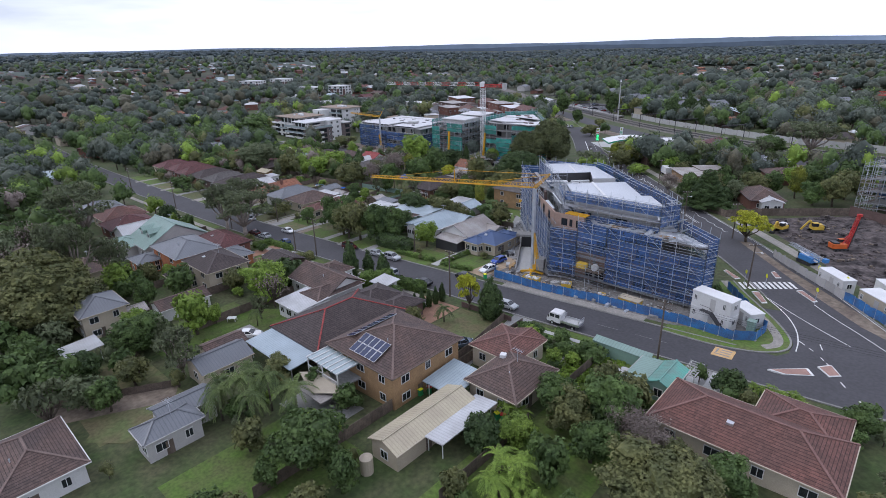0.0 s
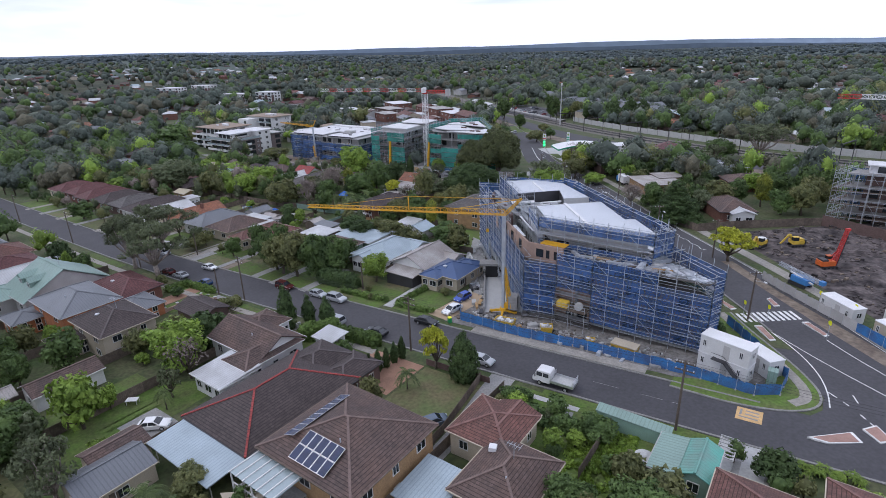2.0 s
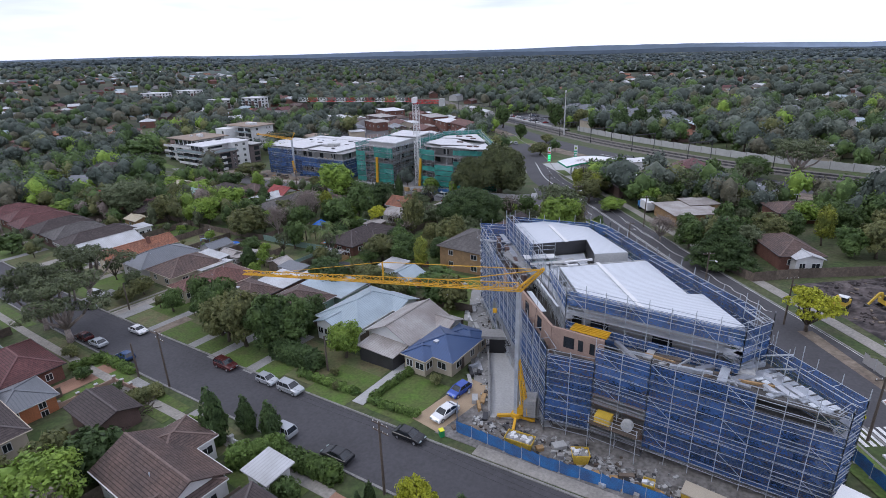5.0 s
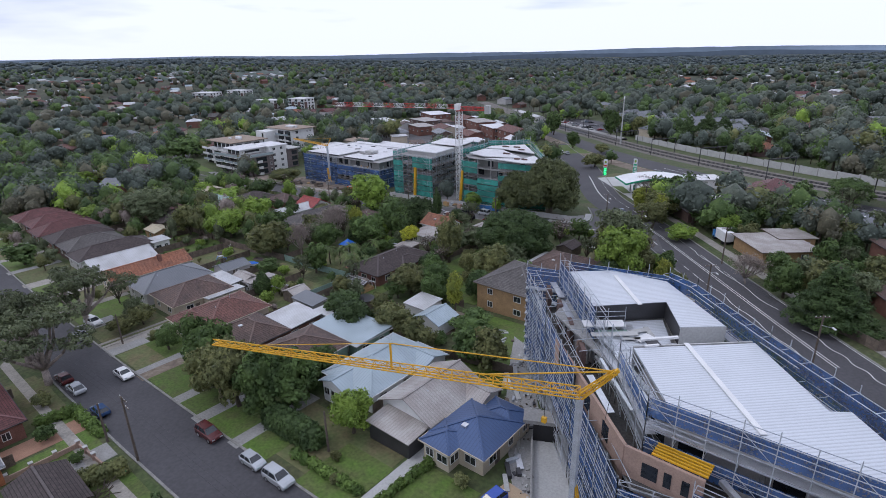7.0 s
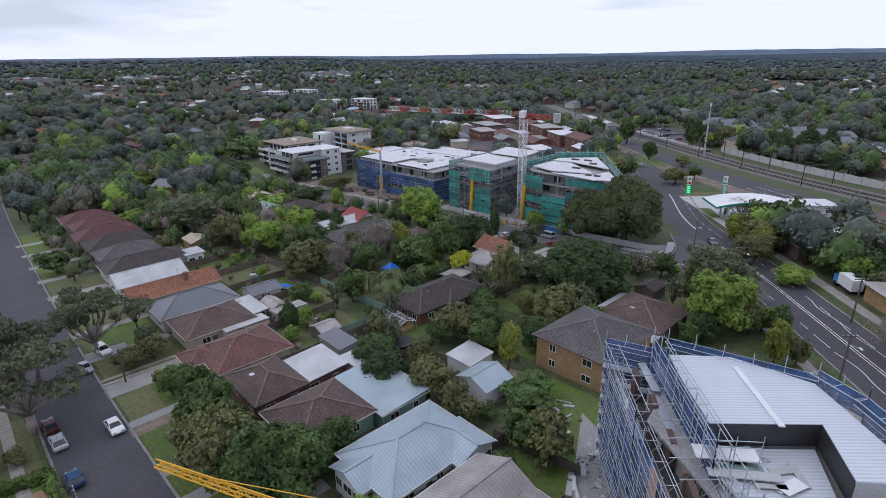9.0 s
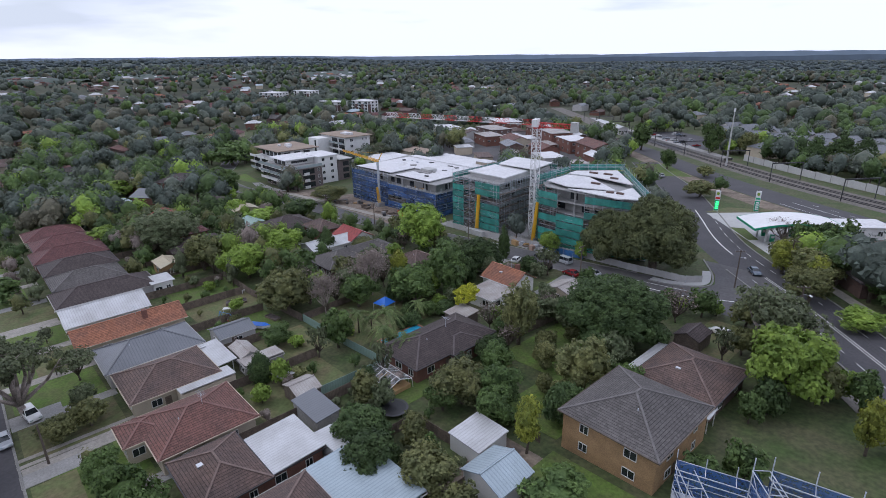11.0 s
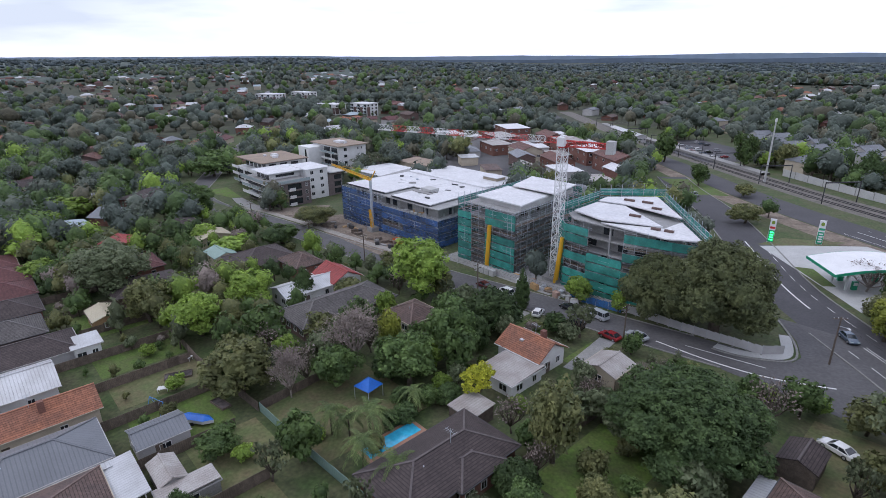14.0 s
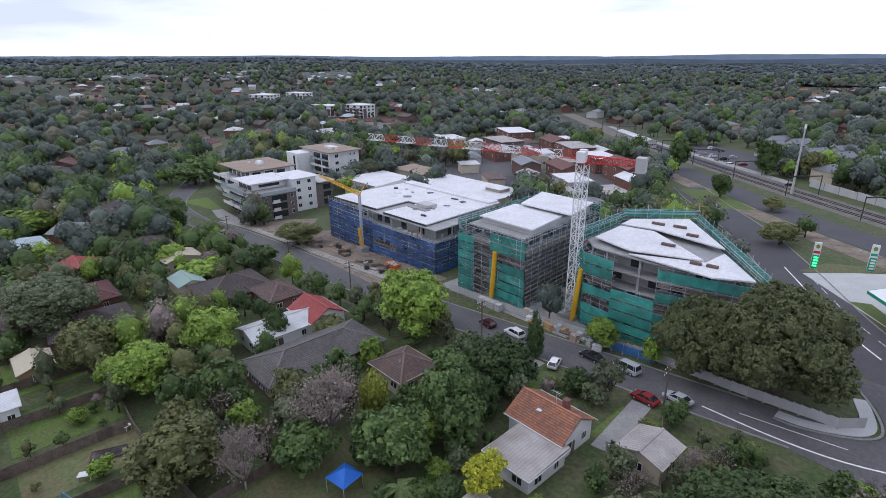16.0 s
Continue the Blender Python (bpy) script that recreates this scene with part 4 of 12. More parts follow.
def house(x, y, L, W, eave, roof, wallm, roofm, label, rise=None, rot=0.0, over=0.5, category="house", wings=(), wins=2, storeys=1, chimney=False, name="house", cap=True, door=True, base=None, gutter="auto"):
    """A house: L along x and W along y, with wings (dx, dy, L, W, eave, roof, roofm)."""
    z = G(x, y) if base is None else base
    FOOT.append((x, y, L / 2 + 0.8, W / 2 + 0.8, rot))
    for w in wings:
        FOOT.append((x + w[0], y + w[1], w[2] / 2 + 0.8, w[3] / 2 + 0.8, rot))
    if gutter == "auto":
        gutter = {"brick_red": "steel_dark", "brick_brown": "steel_dark", "brick_tan": "timber", "white_paint": "white_paint", "cream": "cream"}.get(wallm, "render_grey")
    ob = thing(name, pose(x, y, z, 0, 0, rot), label, category)
    for k, (dx, dy, l2, w2, ev, rf, rm, wm) in enumerate([(0, 0, L, W, eave, roof, roofm, wallm)] + [w if len(w) == 8 else (*w, wallm) for w in wings]):
        rs = (rise if rise is not None else 0.34 * min(l2, w2) / 2 + 0.2) if k == 0 else 0.34 * min(l2, w2) / 2 + 0.2
        if rf.startswith("skillion") or rf == "flat":
            rs = 0.35 if rf != "flat" else 0.02
        if wm:
            wb = Mesh().box(dx - l2 / 2, dy - w2 / 2, -1.2, dx + l2 / 2, dy + w2 / 2, ev + (0.02 if rf == "flat" else 0))
            if rf == "gable_x":
                for s in (-1, 1):
                    q = [(dx + s * l2 / 2, dy - w2 / 2, ev), (dx + s * l2 / 2, dy + w2 / 2, ev), (dx + s * l2 / 2, dy, ev + rs * (w2 / 2) / (w2 / 2 + over))]
                    wb.poly(q if s > 0 else q[::-1])
            if rf == "gable_y":
                for s in (-1, 1):
                    q = [(dx - l2 / 2, dy + s * w2 / 2, ev), (dx + l2 / 2, dy + s * w2 / 2, ev), (dx, dy + s * w2 / 2, ev + rs * (l2 / 2) / (l2 / 2 + over))]
                    wb.poly(q if s < 0 else q[::-1])
            part("wall", wb, M[wm], ob)
        else:
            for sx in (-1, 1):
                for sy in (-1, 1):
                    part("post", Mesh().box(dx + sx * (l2 / 2 - 0.1) - 0.05, dy + sy * (w2 / 2 - 0.1) - 0.05, -0.6, dx + sx * (l2 / 2 - 0.1) + 0.05, dy + sy * (w2 / 2 - 0.1) + 0.05, ev), M["white_paint"], ob)
        rmh, cp = roof_mesh(rf, l2, w2, ev + 0.1 + k * 0.013, rs, over if k == 0 else min(over, 0.4))
        for v in range(len(rmh.v)):
            a = rmh.v[v]
            rmh.v[v] = (a[0] + dx, a[1] + dy, a[2])
        for v in range(len(cp.v)):
            a = cp.v[v]
            cp.v[v] = (a[0] + dx, a[1] + dy, a[2])
        r_ob = part("roof", rmh, M[rm], ob)
        if cap and cp.v:
            if rm.startswith("tile") and "cap_" + rm not in M:
                M["cap_" + rm] = caps(rm)
            part("ridge_cap", cp, M.get("cap_" + rm, M[rm]), r_ob)
        if wm and wins and gutter:
            o = (over if k == 0 else min(over, 0.4)) + 0.05
            for x0, y0, x1, y1 in ((-1, -1, 1, -1), (1, -1, 1, 1), (1, 1, -1, 1), (-1, 1, -1, -1)):
                if (rf == "gable_x" and y0 != y1) or (rf == "gable_y" and x0 != x1):
                    continue
                g = Mesh().beam((dx + x0 * (l2 / 2 + o), dy + y0 * (w2 / 2 + o), ev + 0.02), (dx + x1 * (l2 / 2 + o), dy + y1 * (w2 / 2 + o), ev + 0.02), 0.11, 0.12)
                part("gutter", g, M[gutter], ob)
        if wm and wins:
            for st in range(storeys):
                hz = (ev / storeys) * (st + 0.55)
                for i in range(wins):
                    u = ((i + 0.5) / wins - 0.5)
                    window_on(ob, (dx + u * l2, dy - w2 / 2 - 0.01, hz), -90, 1.6 if i % 2 else 1.2, 1.2)
                    window_on(ob, (dx + l2 / 2 + 0.01, dy + u * w2, hz), 0, 1.0 if i % 2 else 1.5, 1.2)
    if door and wallm and wins:
        part("door", Mesh().box(L / 2 - 0.02, -W * 0.12 - 0.45, -0.2, L / 2 + 0.05, -W * 0.12 + 0.45, 2.0), M["timber"], ob)
    if category == "house" and wins and cap and x > -175 and roof in ("hip", "gable_x", "gable_y"):
        rz = (rise or 1.8) * 0.55
        vent_pipes[0] += 1
        if vent_pipes[0] % 2:
            part("vent_pipe", Mesh().tube((L * 0.12, -W * 0.2, eave), (L * 0.12, -W * 0.2, eave + rz + 0.75), 0.07, 0.07, 8), M["galv"], ob)
        else:
            part("skylight", Mesh().obox(-L * 0.08, -W * 0.21, eave + rz * 0.9, 0.7, 0.9, 0.45), M["alu"], ob)
        if vent_pipes[0] % 3 == 0:
            a = Vector((L * 0.05, W * 0.08, eave + (rise or 1.8) * 0.8))
            an = Mesh().beam(a, a + Vector((0, 0, 2.2)), 0.05).beam(a + Vector((-0.8, 0, 2.0)), a + Vector((0.8, 0, 2.0)), 0.04)
            for q in (-0.7, -0.35, 0.0, 0.35, 0.7):
                an.beam(a + Vector((q, -0.45, 2.02)), a + Vector((q, 0.45, 2.02)), 0.025)
            part("aerial", an, M["galv"], ob)
    if chimney:
        c = Mesh().box(-0.4 + L * 0.2, -0.4 + W * 0.15, eave, 0.4 + L * 0.2, 0.4 + W * 0.15, eave + (rise or 1.8) + 0.9)
        part("chimney", c, M["brick_red"], ob)
    return ob


# -- trees --
def leaves(mb, P, N, size, rng, hang=0.0):
    """One small leaf spray (a bent triangle) at each point P, facing roughly along N."""
    k = len(P)
    nrm = N + rng.normal(scale=0.5, size=(k, 3)) + np.array([0, 0, 0.4])
    nrm /= np.linalg.norm(nrm, axis=1)[:, None] + 1e-9
    t = np.cross(nrm, rng.normal(size=(k, 3)))
    t /= np.linalg.norm(t, axis=1)[:, None] + 1e-9
    b = np.cross(nrm, t)
    s = size * rng.uniform(0.55, 1.4, size=(k, 1))
    tri = np.stack([P - t * s * 0.62 - b * s * 0.4, P + t * s * 0.62 - b * s * 0.4, P + b * s * 0.8 - np.array([0, 0, hang]) * s], axis=1)
    n = len(mb.v)
    mb.v += [tuple(v) for v in tri.reshape(-1, 3).tolist()]
    mb.f += [(n + i * 3, n + i * 3 + 1, n + i * 3 + 2) for i in range(k)]
    mb.m += [0] * k


def lump(mb, c, r, rng, rings=3, seg=7, rough=(0.82, 1.12)):
    """A rough leafy inner mass, so that a crown is not seen through everywhere."""
    n = len(mb.v)
    mb.v.append((c[0], c[1], c[2] + r[2]))
    for i in range(1, rings + 1):
        e = math.pi * i / (rings + 1)
        for j in range(seg):
            q, a = rng.uniform(*rough), (j + 0.5 * (i % 2)) * math.tau / seg
            mb.v.append((c[0] + r[0] * q * math.sin(e) * math.cos(a), c[1] + r[1] * q * math.sin(e) * math.sin(a), c[2] + r[2] * q * math.cos(e)))
    mb.v.append((c[0], c[1], c[2] - r[2]))
    last = len(mb.v) - 1
    for j in range(seg):
        k = (j + 1) % seg
        mb.f.append((n, n + 1 + j, n + 1 + k))
        for i in range(rings - 1):
            o = n + 1 + i * seg
            mb.f.append((o + j, o + seg + j, o + seg + k, o + k))
        o = n + 1 + (rings - 1) * seg
        mb.f.append((last, o + k, o + j))
    mb.m += [0] * (len(mb.f) - len(mb.m))


def crown(mb, lobes, clump, size, cover, rng, core=0.74, hang=0.25, rise=0.0):
    """Lobes (x, y, z, rx, rz) covered in leaf clumps of about the given radius, each made of small sprays."""
    cen = np.array([l[:3] for l in lobes])
    rad = np.array([[l[3], l[3], l[4]] for l in lobes])
    for i, (x, y, z, rx, rz) in enumerate(lobes):
        area = 4 * math.pi * ((2 * (rx * rz) ** 1.6 + (rx * rx) ** 1.6) / 3) ** (1 / 1.6)
        k = max(4, int(area / (1.5 * clump * clump)))
        d = rng.normal(size=(k, 3))
        d /= np.linalg.norm(d, axis=1)[:, None] + 1e-9
        C = cen[i] + d * rad[i] * rng.uniform(0.82, 1.1, size=(k, 1))
        inside = np.zeros(k, dtype=bool)
        for j in range(len(lobes)):
            if j != i:
                inside |= (((C - cen[j]) / (rad[j] * 0.85)) ** 2).sum(axis=1) < 1
        C, d = C[~inside], d[~inside]
        if len(C):
            r = clump * rng.uniform(0.65, 1.3, size=(len(C), 1))
            m = max(3, int(cover * 2.6 * clump * clump / (0.5 * size * size)))
            e = rng.normal(size=(len(C), m, 3)) + d[:, None, :] * 0.7
            e /= np.linalg.norm(e, axis=2)[..., None] + 1e-9
            P = C[:, None, :] + e * r[:, None, :] * rng.uniform(0.55, 1.08, size=(len(C), m, 1)) * np.array([1, 1, 0.8])
            N = e * 0.8 + d[:, None, :] * 0.5
            leaves(mb, P.reshape(-1, 3), N.reshape(-1, 3), size, rng, hang)
        if core:
            lump(mb, (x, y, z), (rx * core, rx * core, rz * core), rng, 3 if size < 0.9 else 2, 7 if size < 0.9 else 5)


def tree_meshes(kind, variant, detail=2):
    """Trunk with limbs, and crown, for a tree 10 m high and 10 m wide; detail 0 far, 1 small, 2 near, 3 huge."""
    rng = np.random.default_rng(sum(map(ord, kind)) * 7 + variant * 13)
    tr, cr = Mesh(), Mesh()
    size = (2.1, 0.66, 0.36, 0.19, 0.135)[detail]
    clump = (1.5, 1.0, 0.78, 0.55, 0.42)[detail]
    cover = (1.0, 0.7, 0.72, 0.75, 0.75)[detail]
    U = rng.uniform
    if kind in ("palm", "spiky"):
        heads = [(0, 0, 7.0)] if kind == "palm" else [(U(-3, 3), U(-3, 3), U(3, 6)) for _ in range(9)]
        for hx, hy, hz in heads:
            tr.tube((hx * 0.8, hy * 0.8, -0.5), (hx, hy, hz), 0.28, 0.18, 7)
            for i in range(24 if kind == "palm" else 14):
                a, up = U(0, math.tau), U(0.05, 1.0)
                ln = (4.6 if kind == "palm" else 2.6) * U(0.8, 1.1)
                prev, side = Vector((hx, hy, hz)), Vector((-math.sin(a), math.cos(a), 0))
                for s in range(1, 7):
                    u = s / 6
                    q = Vector((hx + math.cos(a) * ln * u, hy + math.sin(a) * ln * u, hz + ln * (up * u - 1.05 * u * u)))
                    w = (0.8 if kind == "palm" else 0.5) * (1 - 0.6 * u)
                    for sg in (-1, 1):
                        for h in (0.0, 0.5):
                            e = side * w * sg - Vector((0, 0, w * 0.45)) + (q - prev) * 0.5
                            p0, p1 = prev.lerp(q, h), prev.lerp(q, h + 0.3)
                            cr.poly([p0, p1, p1 + e * 0.9, p0 + e])
                    prev = q
        return tr, cr
    lobes, hang, core = [], 0.25, 0.74
    if detail < 0:
        far = detail < -1
        for i in range({-1: 3, -2: 2}.get(detail, 1)):
            a, q = i * 2.2 + U(0, 1.2), 0.0 if i == 0 else U(1.5, 2.5)
            r = U(2.9, 3.8) if i == 0 else U(1.6, 2.5)
            c = np.array([math.cos(a) * q, math.sin(a) * q, U(5.0, 6.2) if i == 0 else U(3.4, 7.2)])
            lump(cr, c, (r, r, r * U(0.8, 1.15)), rng, 2, 6, (0.72, 1.22))
            d = rng.normal(size=(8 if far else 30, 3))
            d[:, 2] = np.abs(d[:, 2]) - 0.1
            d /= np.linalg.norm(d, axis=1)[:, None]
            leaves(cr, c + d * r * rng.uniform(0.9, 1.12, size=(len(d), 1)), d * 1.2, 0.8 if far else 0.66, rng, 0.1)
        if detail > -3:
            tr.tube((0, 0, -0.5), (0, 0, 4), 0.3, 0.2, 3)
        return tr, cr
    if detail == 0:
        tall = 1.25 if kind in ("euc", "cypress_wide", "yellowgreen") else 1.0
        tr.tube((0, 0, -0.5), (0, 0, 5), 0.3, 0.2, 4)
        lobes = [(U(-0.6, 0.6), U(-0.6, 0.6), 5.4, 3.2 / tall, 3.9)]
        for i in range(3):
            a, r = i * 2.1 + U(0, 1), U(1.5, 2.2) / tall
            lobes.append((math.cos(a) * 2.4 / tall, math.sin(a) * 2.4 / tall, U(2.4, 6.6), r, r * U(0.9, 1.3)))
        for x, y, z, r, rz in lobes:
            d = rng.normal(size=(int(30 * r), 3))
            d[:, 2] = np.abs(d[:, 2]) - 0.3
            d /= np.linalg.norm(d, axis=1)[:, None]
            leaves(cr, np.array([x, y, z]) + d * np.array([r, r, rz]) * rng.uniform(0.8, 1.12, size=(len(d), 1)), d * 1.1, 0.56, rng, 0.2)
            lump(cr, (x, y, z), (r * 0.82, r * 0.82, rz * 0.82), rng, 2, 5)
        return tr, cr
    if kind in ("cypress", "cypress_wide"):
        tr.tube((0, 0, -0.5), (0, 0, 2.5), 0.35, 0.3, 7)
        for z, r in ((2.0, 3.6), (4.0, 4.1), (6.0, 3.5), (7.8, 2.3), (9.0, 1.2)):
            lobes.append((U(-0.3, 0.3), U(-0.3, 0.3), z, r * (1.1 if kind == "cypress_wide" else 1.0), 1.9))
        crown(cr, lobes, clump * 0.9, size * 0.9, cover, rng, 0.82, 0.0)
        return tr, cr
    if kind == "cedar":
        tr.tube((0, 0, -0.5), (0, 0, 9.6), 0.45, 0.1, 7)
        for i in range(9):
            z, w = 1.6 + 7.8 * i / 8, 5.0 * (1 - i / 9.5)
            for k in range(6):
                a, q = k * math.tau / 6 + i * 0.5 + U(-0.25, 0.25), U(0.5, 0.8)
                lobes.append((math.cos(a) * w * q, math.sin(a) * w * q, z - 0.3 * q, max(0.6, w * 0.36), 0.42))
                tr.tube((0, 0, z), (math.cos(a) * w * q, math.sin(a) * w * q, z - 0.3), 0.09, 0.03, 4)
        crown(cr, lobes, clump * 0.75, size * 0.8, cover * 0.8, rng, 0.6, 0.3)
        return tr, cr
    if kind in ("fig", "deep", "broad_light"):
        fork = Vector((0.2, 0.1, 2.0))
        tr.tube((0, 0, -0.6), fork, 0.55, 0.45, 8)
        lobes.append((0, 0, 5.2, 3.4, 3.4))
        for i in range(15):
            a, e = i * 2.399, math.asin(0.02 + 0.95 * (i + 0.5) / 15)
            q = U(0.86, 1.08)
            c = (math.cos(a) * math.cos(e) * 3.5 * q, math.sin(a) * math.cos(e) * 3.5 * q, 2.6 + 5.2 * math.sin(e) * q)
            r = U(1.25, 1.8)
            lobes.append((*c, r, r * 0.95))
            tr.tube(fork, Vector(c) * 0.9, 0.2, 0.06, 5)
        crown(cr, lobes, clump * 0.8, size, cover * 1.05, rng, 0.8, 0.25)
        return tr, cr
    bare, airy = kind == "bare", kind in ("euc", "bareeuc", "yellow")
    fork = 1.8 if bare else 1.9 if airy else 2.2
    lean = Vector((U(-0.5, 0.5), U(-0.5, 0.5), fork))
    tr.tube((0, 0, -0.6), lean, 0.25 if bare else 0.42, 0.18 if bare else 0.3, 8 if detail > 1 else 5)
    tall = kind in ("poplar", "yellowgreen")
    n_limb = 12 if bare else 10 if airy else 7
    if not (bare or airy):
        lobes.append((U(-0.3, 0.3), U(-0.3, 0.3), 6.0 + U(-0.4, 0.5), 2.5 if tall else U(2.7, 3.2), 3.7 if tall else U(2.9, 3.5)))
    for i in range(n_limb):
        a, u = i * 2.4 + U(-0.4, 0.4), (i + 0.5) / n_limb
        rr = 3.4 * math.sqrt(u) * U(0.75, 1.1)
        if bare or airy:
            tip = Vector((math.cos(a) * rr, math.sin(a) * rr, 9.0 - 3.0 * u ** 1.4 * U(0.6, 1.4)))
        else:
            rr = (1.7 if tall else 2.7) * U(0.75, 1.15)
            tip = Vector((math.cos(a) * rr, math.sin(a) * rr, 3.0 + 5.2 * (1 - u) * U(0.75, 1.15)))
            r = U(1.1, 1.9) * (0.8 if tall else 1)
            lobes.append((tip.x, tip.y, tip.z, r, r * U(0.8, 1.05)))
        mid = lean.lerp(tip, 0.5) + Vector((math.cos(a), math.sin(a), 0)) * 0.5
        if detail:
            tr.tube(lean, mid, 0.26 if airy else 0.2, 0.15, 4 if detail == 1 else 6)
            tr.tube(mid, tip, 0.15 if airy else 0.13, 0.05, 3 if detail == 1 else 5)
        if airy:
            for _ in range(4 if detail > 1 else 2):
                v = Vector((U(-1.5, 1.5), U(-1.5, 1.5), U(-0.9, 0.7)))
                q = tip + v
                if detail > 1:
                    tr.tube(mid.lerp(tip, U(0.5, 1)), q, 0.07, 0.025, 3)
                r = U(0.6, 1.05)
                lobes.append((q.x, q.y, q.z, r, r * 0.55))
        if bare:
            for _ in range(6 if detail < 2 else 16):
                v = rng.normal(size=3)
                q = tip + Vector((float(v[0]) * 0.9, float(v[1]) * 0.9, float(v[2]) * 0.8))
                tr.tube(mid.lerp(tip, U(0.2, 1)), q, 0.05, 0.02, 3)
                for _ in range(2 if detail < 2 else 5):
                    e = q + Vector((rng.normal() * 0.6, rng.normal() * 0.6, U(0.0, 0.9)))
                    tr.tube(q.lerp(tip, U(0, 0.6)), e, 0.03, 0.012, 3)
                P = np.array([q.x, q.y, q.z]) + rng.normal(scale=0.5, size=(3 if detail < 2 else 10, 3))
                leaves(cr, P, rng.normal(size=P.shape), size * 0.6, rng)
    if airy:
        crown(cr, lobes, clump * 0.7, size * 0.9, cover * {"euc": 0.62, "yellow": 0.95}.get(kind, 0.4), rng, 0, 0.7)
    elif not bare:
        crown(cr, lobes, clump, size, cover, rng, core, hang)
    return tr, cr


TREE_WORDS = {"broad": "dark green broadleaf tree", "broad_light": "large spreading green tree", "deep": "dense deep green tree with a domed crown", "light": "bright fresh green tree",
              "olive": "olive green bushy tree", "euc": "tall open eucalyptus with pale limbs", "yellow": "tree covered in bright yellow foliage", "yellowgreen": "yellow green conical tree",
              "grey": "grey green tree with pale blossom", "bare": "nearly bare twiggy tree in brownish bud", "fig": "huge spreading fig with dark olive crown", "palm": "palm with drooping fronds",
              "spiky": "clump of spiky strap leaved plants", "cypress": "narrow clipped dark cypress", "cypress_wide": "dark conical conifer", "cedar": "dark cedar with layered branches",
              "poplar": "tall oval yellow green tree", "bareeuc": "thin leaved eucalyptus with bare limbs"}
LEAF = {"broad_light": "olive", "cypress": "deep", "cypress_wide": "deep", "cedar": "deep", "poplar": "olive", "spiky": "light", "bareeuc": "euc"}
tree_count = [0]


def tree(kind, x, y, h, w, where="in a suburban garden"):
    tree_count[0] += 1
    detail = 4 if w > 17 and -150 < x < -100 and y > 100 else 3 if w > 15 and x > -300 else 1 if w < 4.0 or x < -205 else 2 if w < 12.5 or x < -165 else 3
    key = (kind, tree_count[0] % 4, detail)
    if key not in CACHE:
        t, c = tree_meshes(kind, key[1], detail)
        bark = M["bark_pale"] if kind in ("euc", "bareeuc", "bare") else M["bark"]
        CACHE[key] = (t.data("trunk", bark, True), c.data("crown", M["leaf_" + LEAF.get(kind, kind)]))
    t, c = CACHE[key]
    ob = thing("tree", pose(x, y, G(x, y), 0, 0, (tree_count[0] * 67) % 360) @ Matrix.Diagonal((w / 10, w / 10, h / 10, 1)), TREE_WORDS[kind] + " " + where, "tree")
    part("trunk", t, None, ob)
    part("crown", c, None, ob)
    return ob


class Crowd:
    """Many small trees joined into one mesh, with one material slot a kind."""

    def __init__(self):
        self.V, self.F, self.I, self.mats, self.n = [], [], [], [], 0

    def add(self, kind, x, y, h, w, turn, detail=1):
        key = ("crowd", kind, int(turn) % 4, detail)
        if key not in CACHE:
            t, c = tree_meshes(kind, key[2], detail)
            parts = []
            for mb, mt in ((t, M["bark"]), (c, M["leaf_" + LEAF.get(kind, kind)])):
                tri = [(f[0], f[i], f[i + 1]) for f in mb.f for i in range(1, len(f) - 1)]
                parts.append((np.array(mb.v, dtype=np.float64).reshape(-1, 3), np.array(tri, dtype=np.int64).reshape(-1, 3), mt))
            CACHE[key] = parts
        a = radians(turn)
        R = np.array([[math.cos(a) * w / 10, -math.sin(a) * w / 10, 0], [math.sin(a) * w / 10, math.cos(a) * w / 10, 0], [0, 0, h / 10]])
        for V, F, mt in CACHE[key]:
            if mt not in self.mats:
                self.mats.append(mt)
            if len(F) == 0:
                continue
            self.V.append(V @ R.T + np.array([x, y, G(x, y)]))
            self.F.append(F + self.n)
            self.I.append(np.full(len(F), self.mats.index(mt), dtype=np.int32))
            self.n += len(V)

    def build(self, name, label):
        V, F, I = np.concatenate(self.V), np.concatenate(self.F), np.concatenate(self.I)
        me = bpy.data.meshes.new(name)
        me.vertices.add(len(V))
        me.vertices.foreach_set("co", V.astype(np.float32).ravel())
        me.loops.add(F.size)
        me.loops.foreach_set("vertex_index", F.astype(np.int32).ravel())
        me.polygons.add(len(F))
        me.polygons.foreach_set("loop_start", np.arange(0, F.size, 3, dtype=np.int32))
        me.polygons.foreach_set("loop_total", np.full(len(F), 3, dtype=np.int32))
        for mt in self.mats:
            me.materials.append(mt)
        me.polygons.foreach_set("material_index", I)
        me.polygons.foreach_set("use_smooth", np.ones(len(F), dtype=bool))
        me.update(calc_edges=True)
        return tagged(new(name, me), label, "trees", kind="stuff")


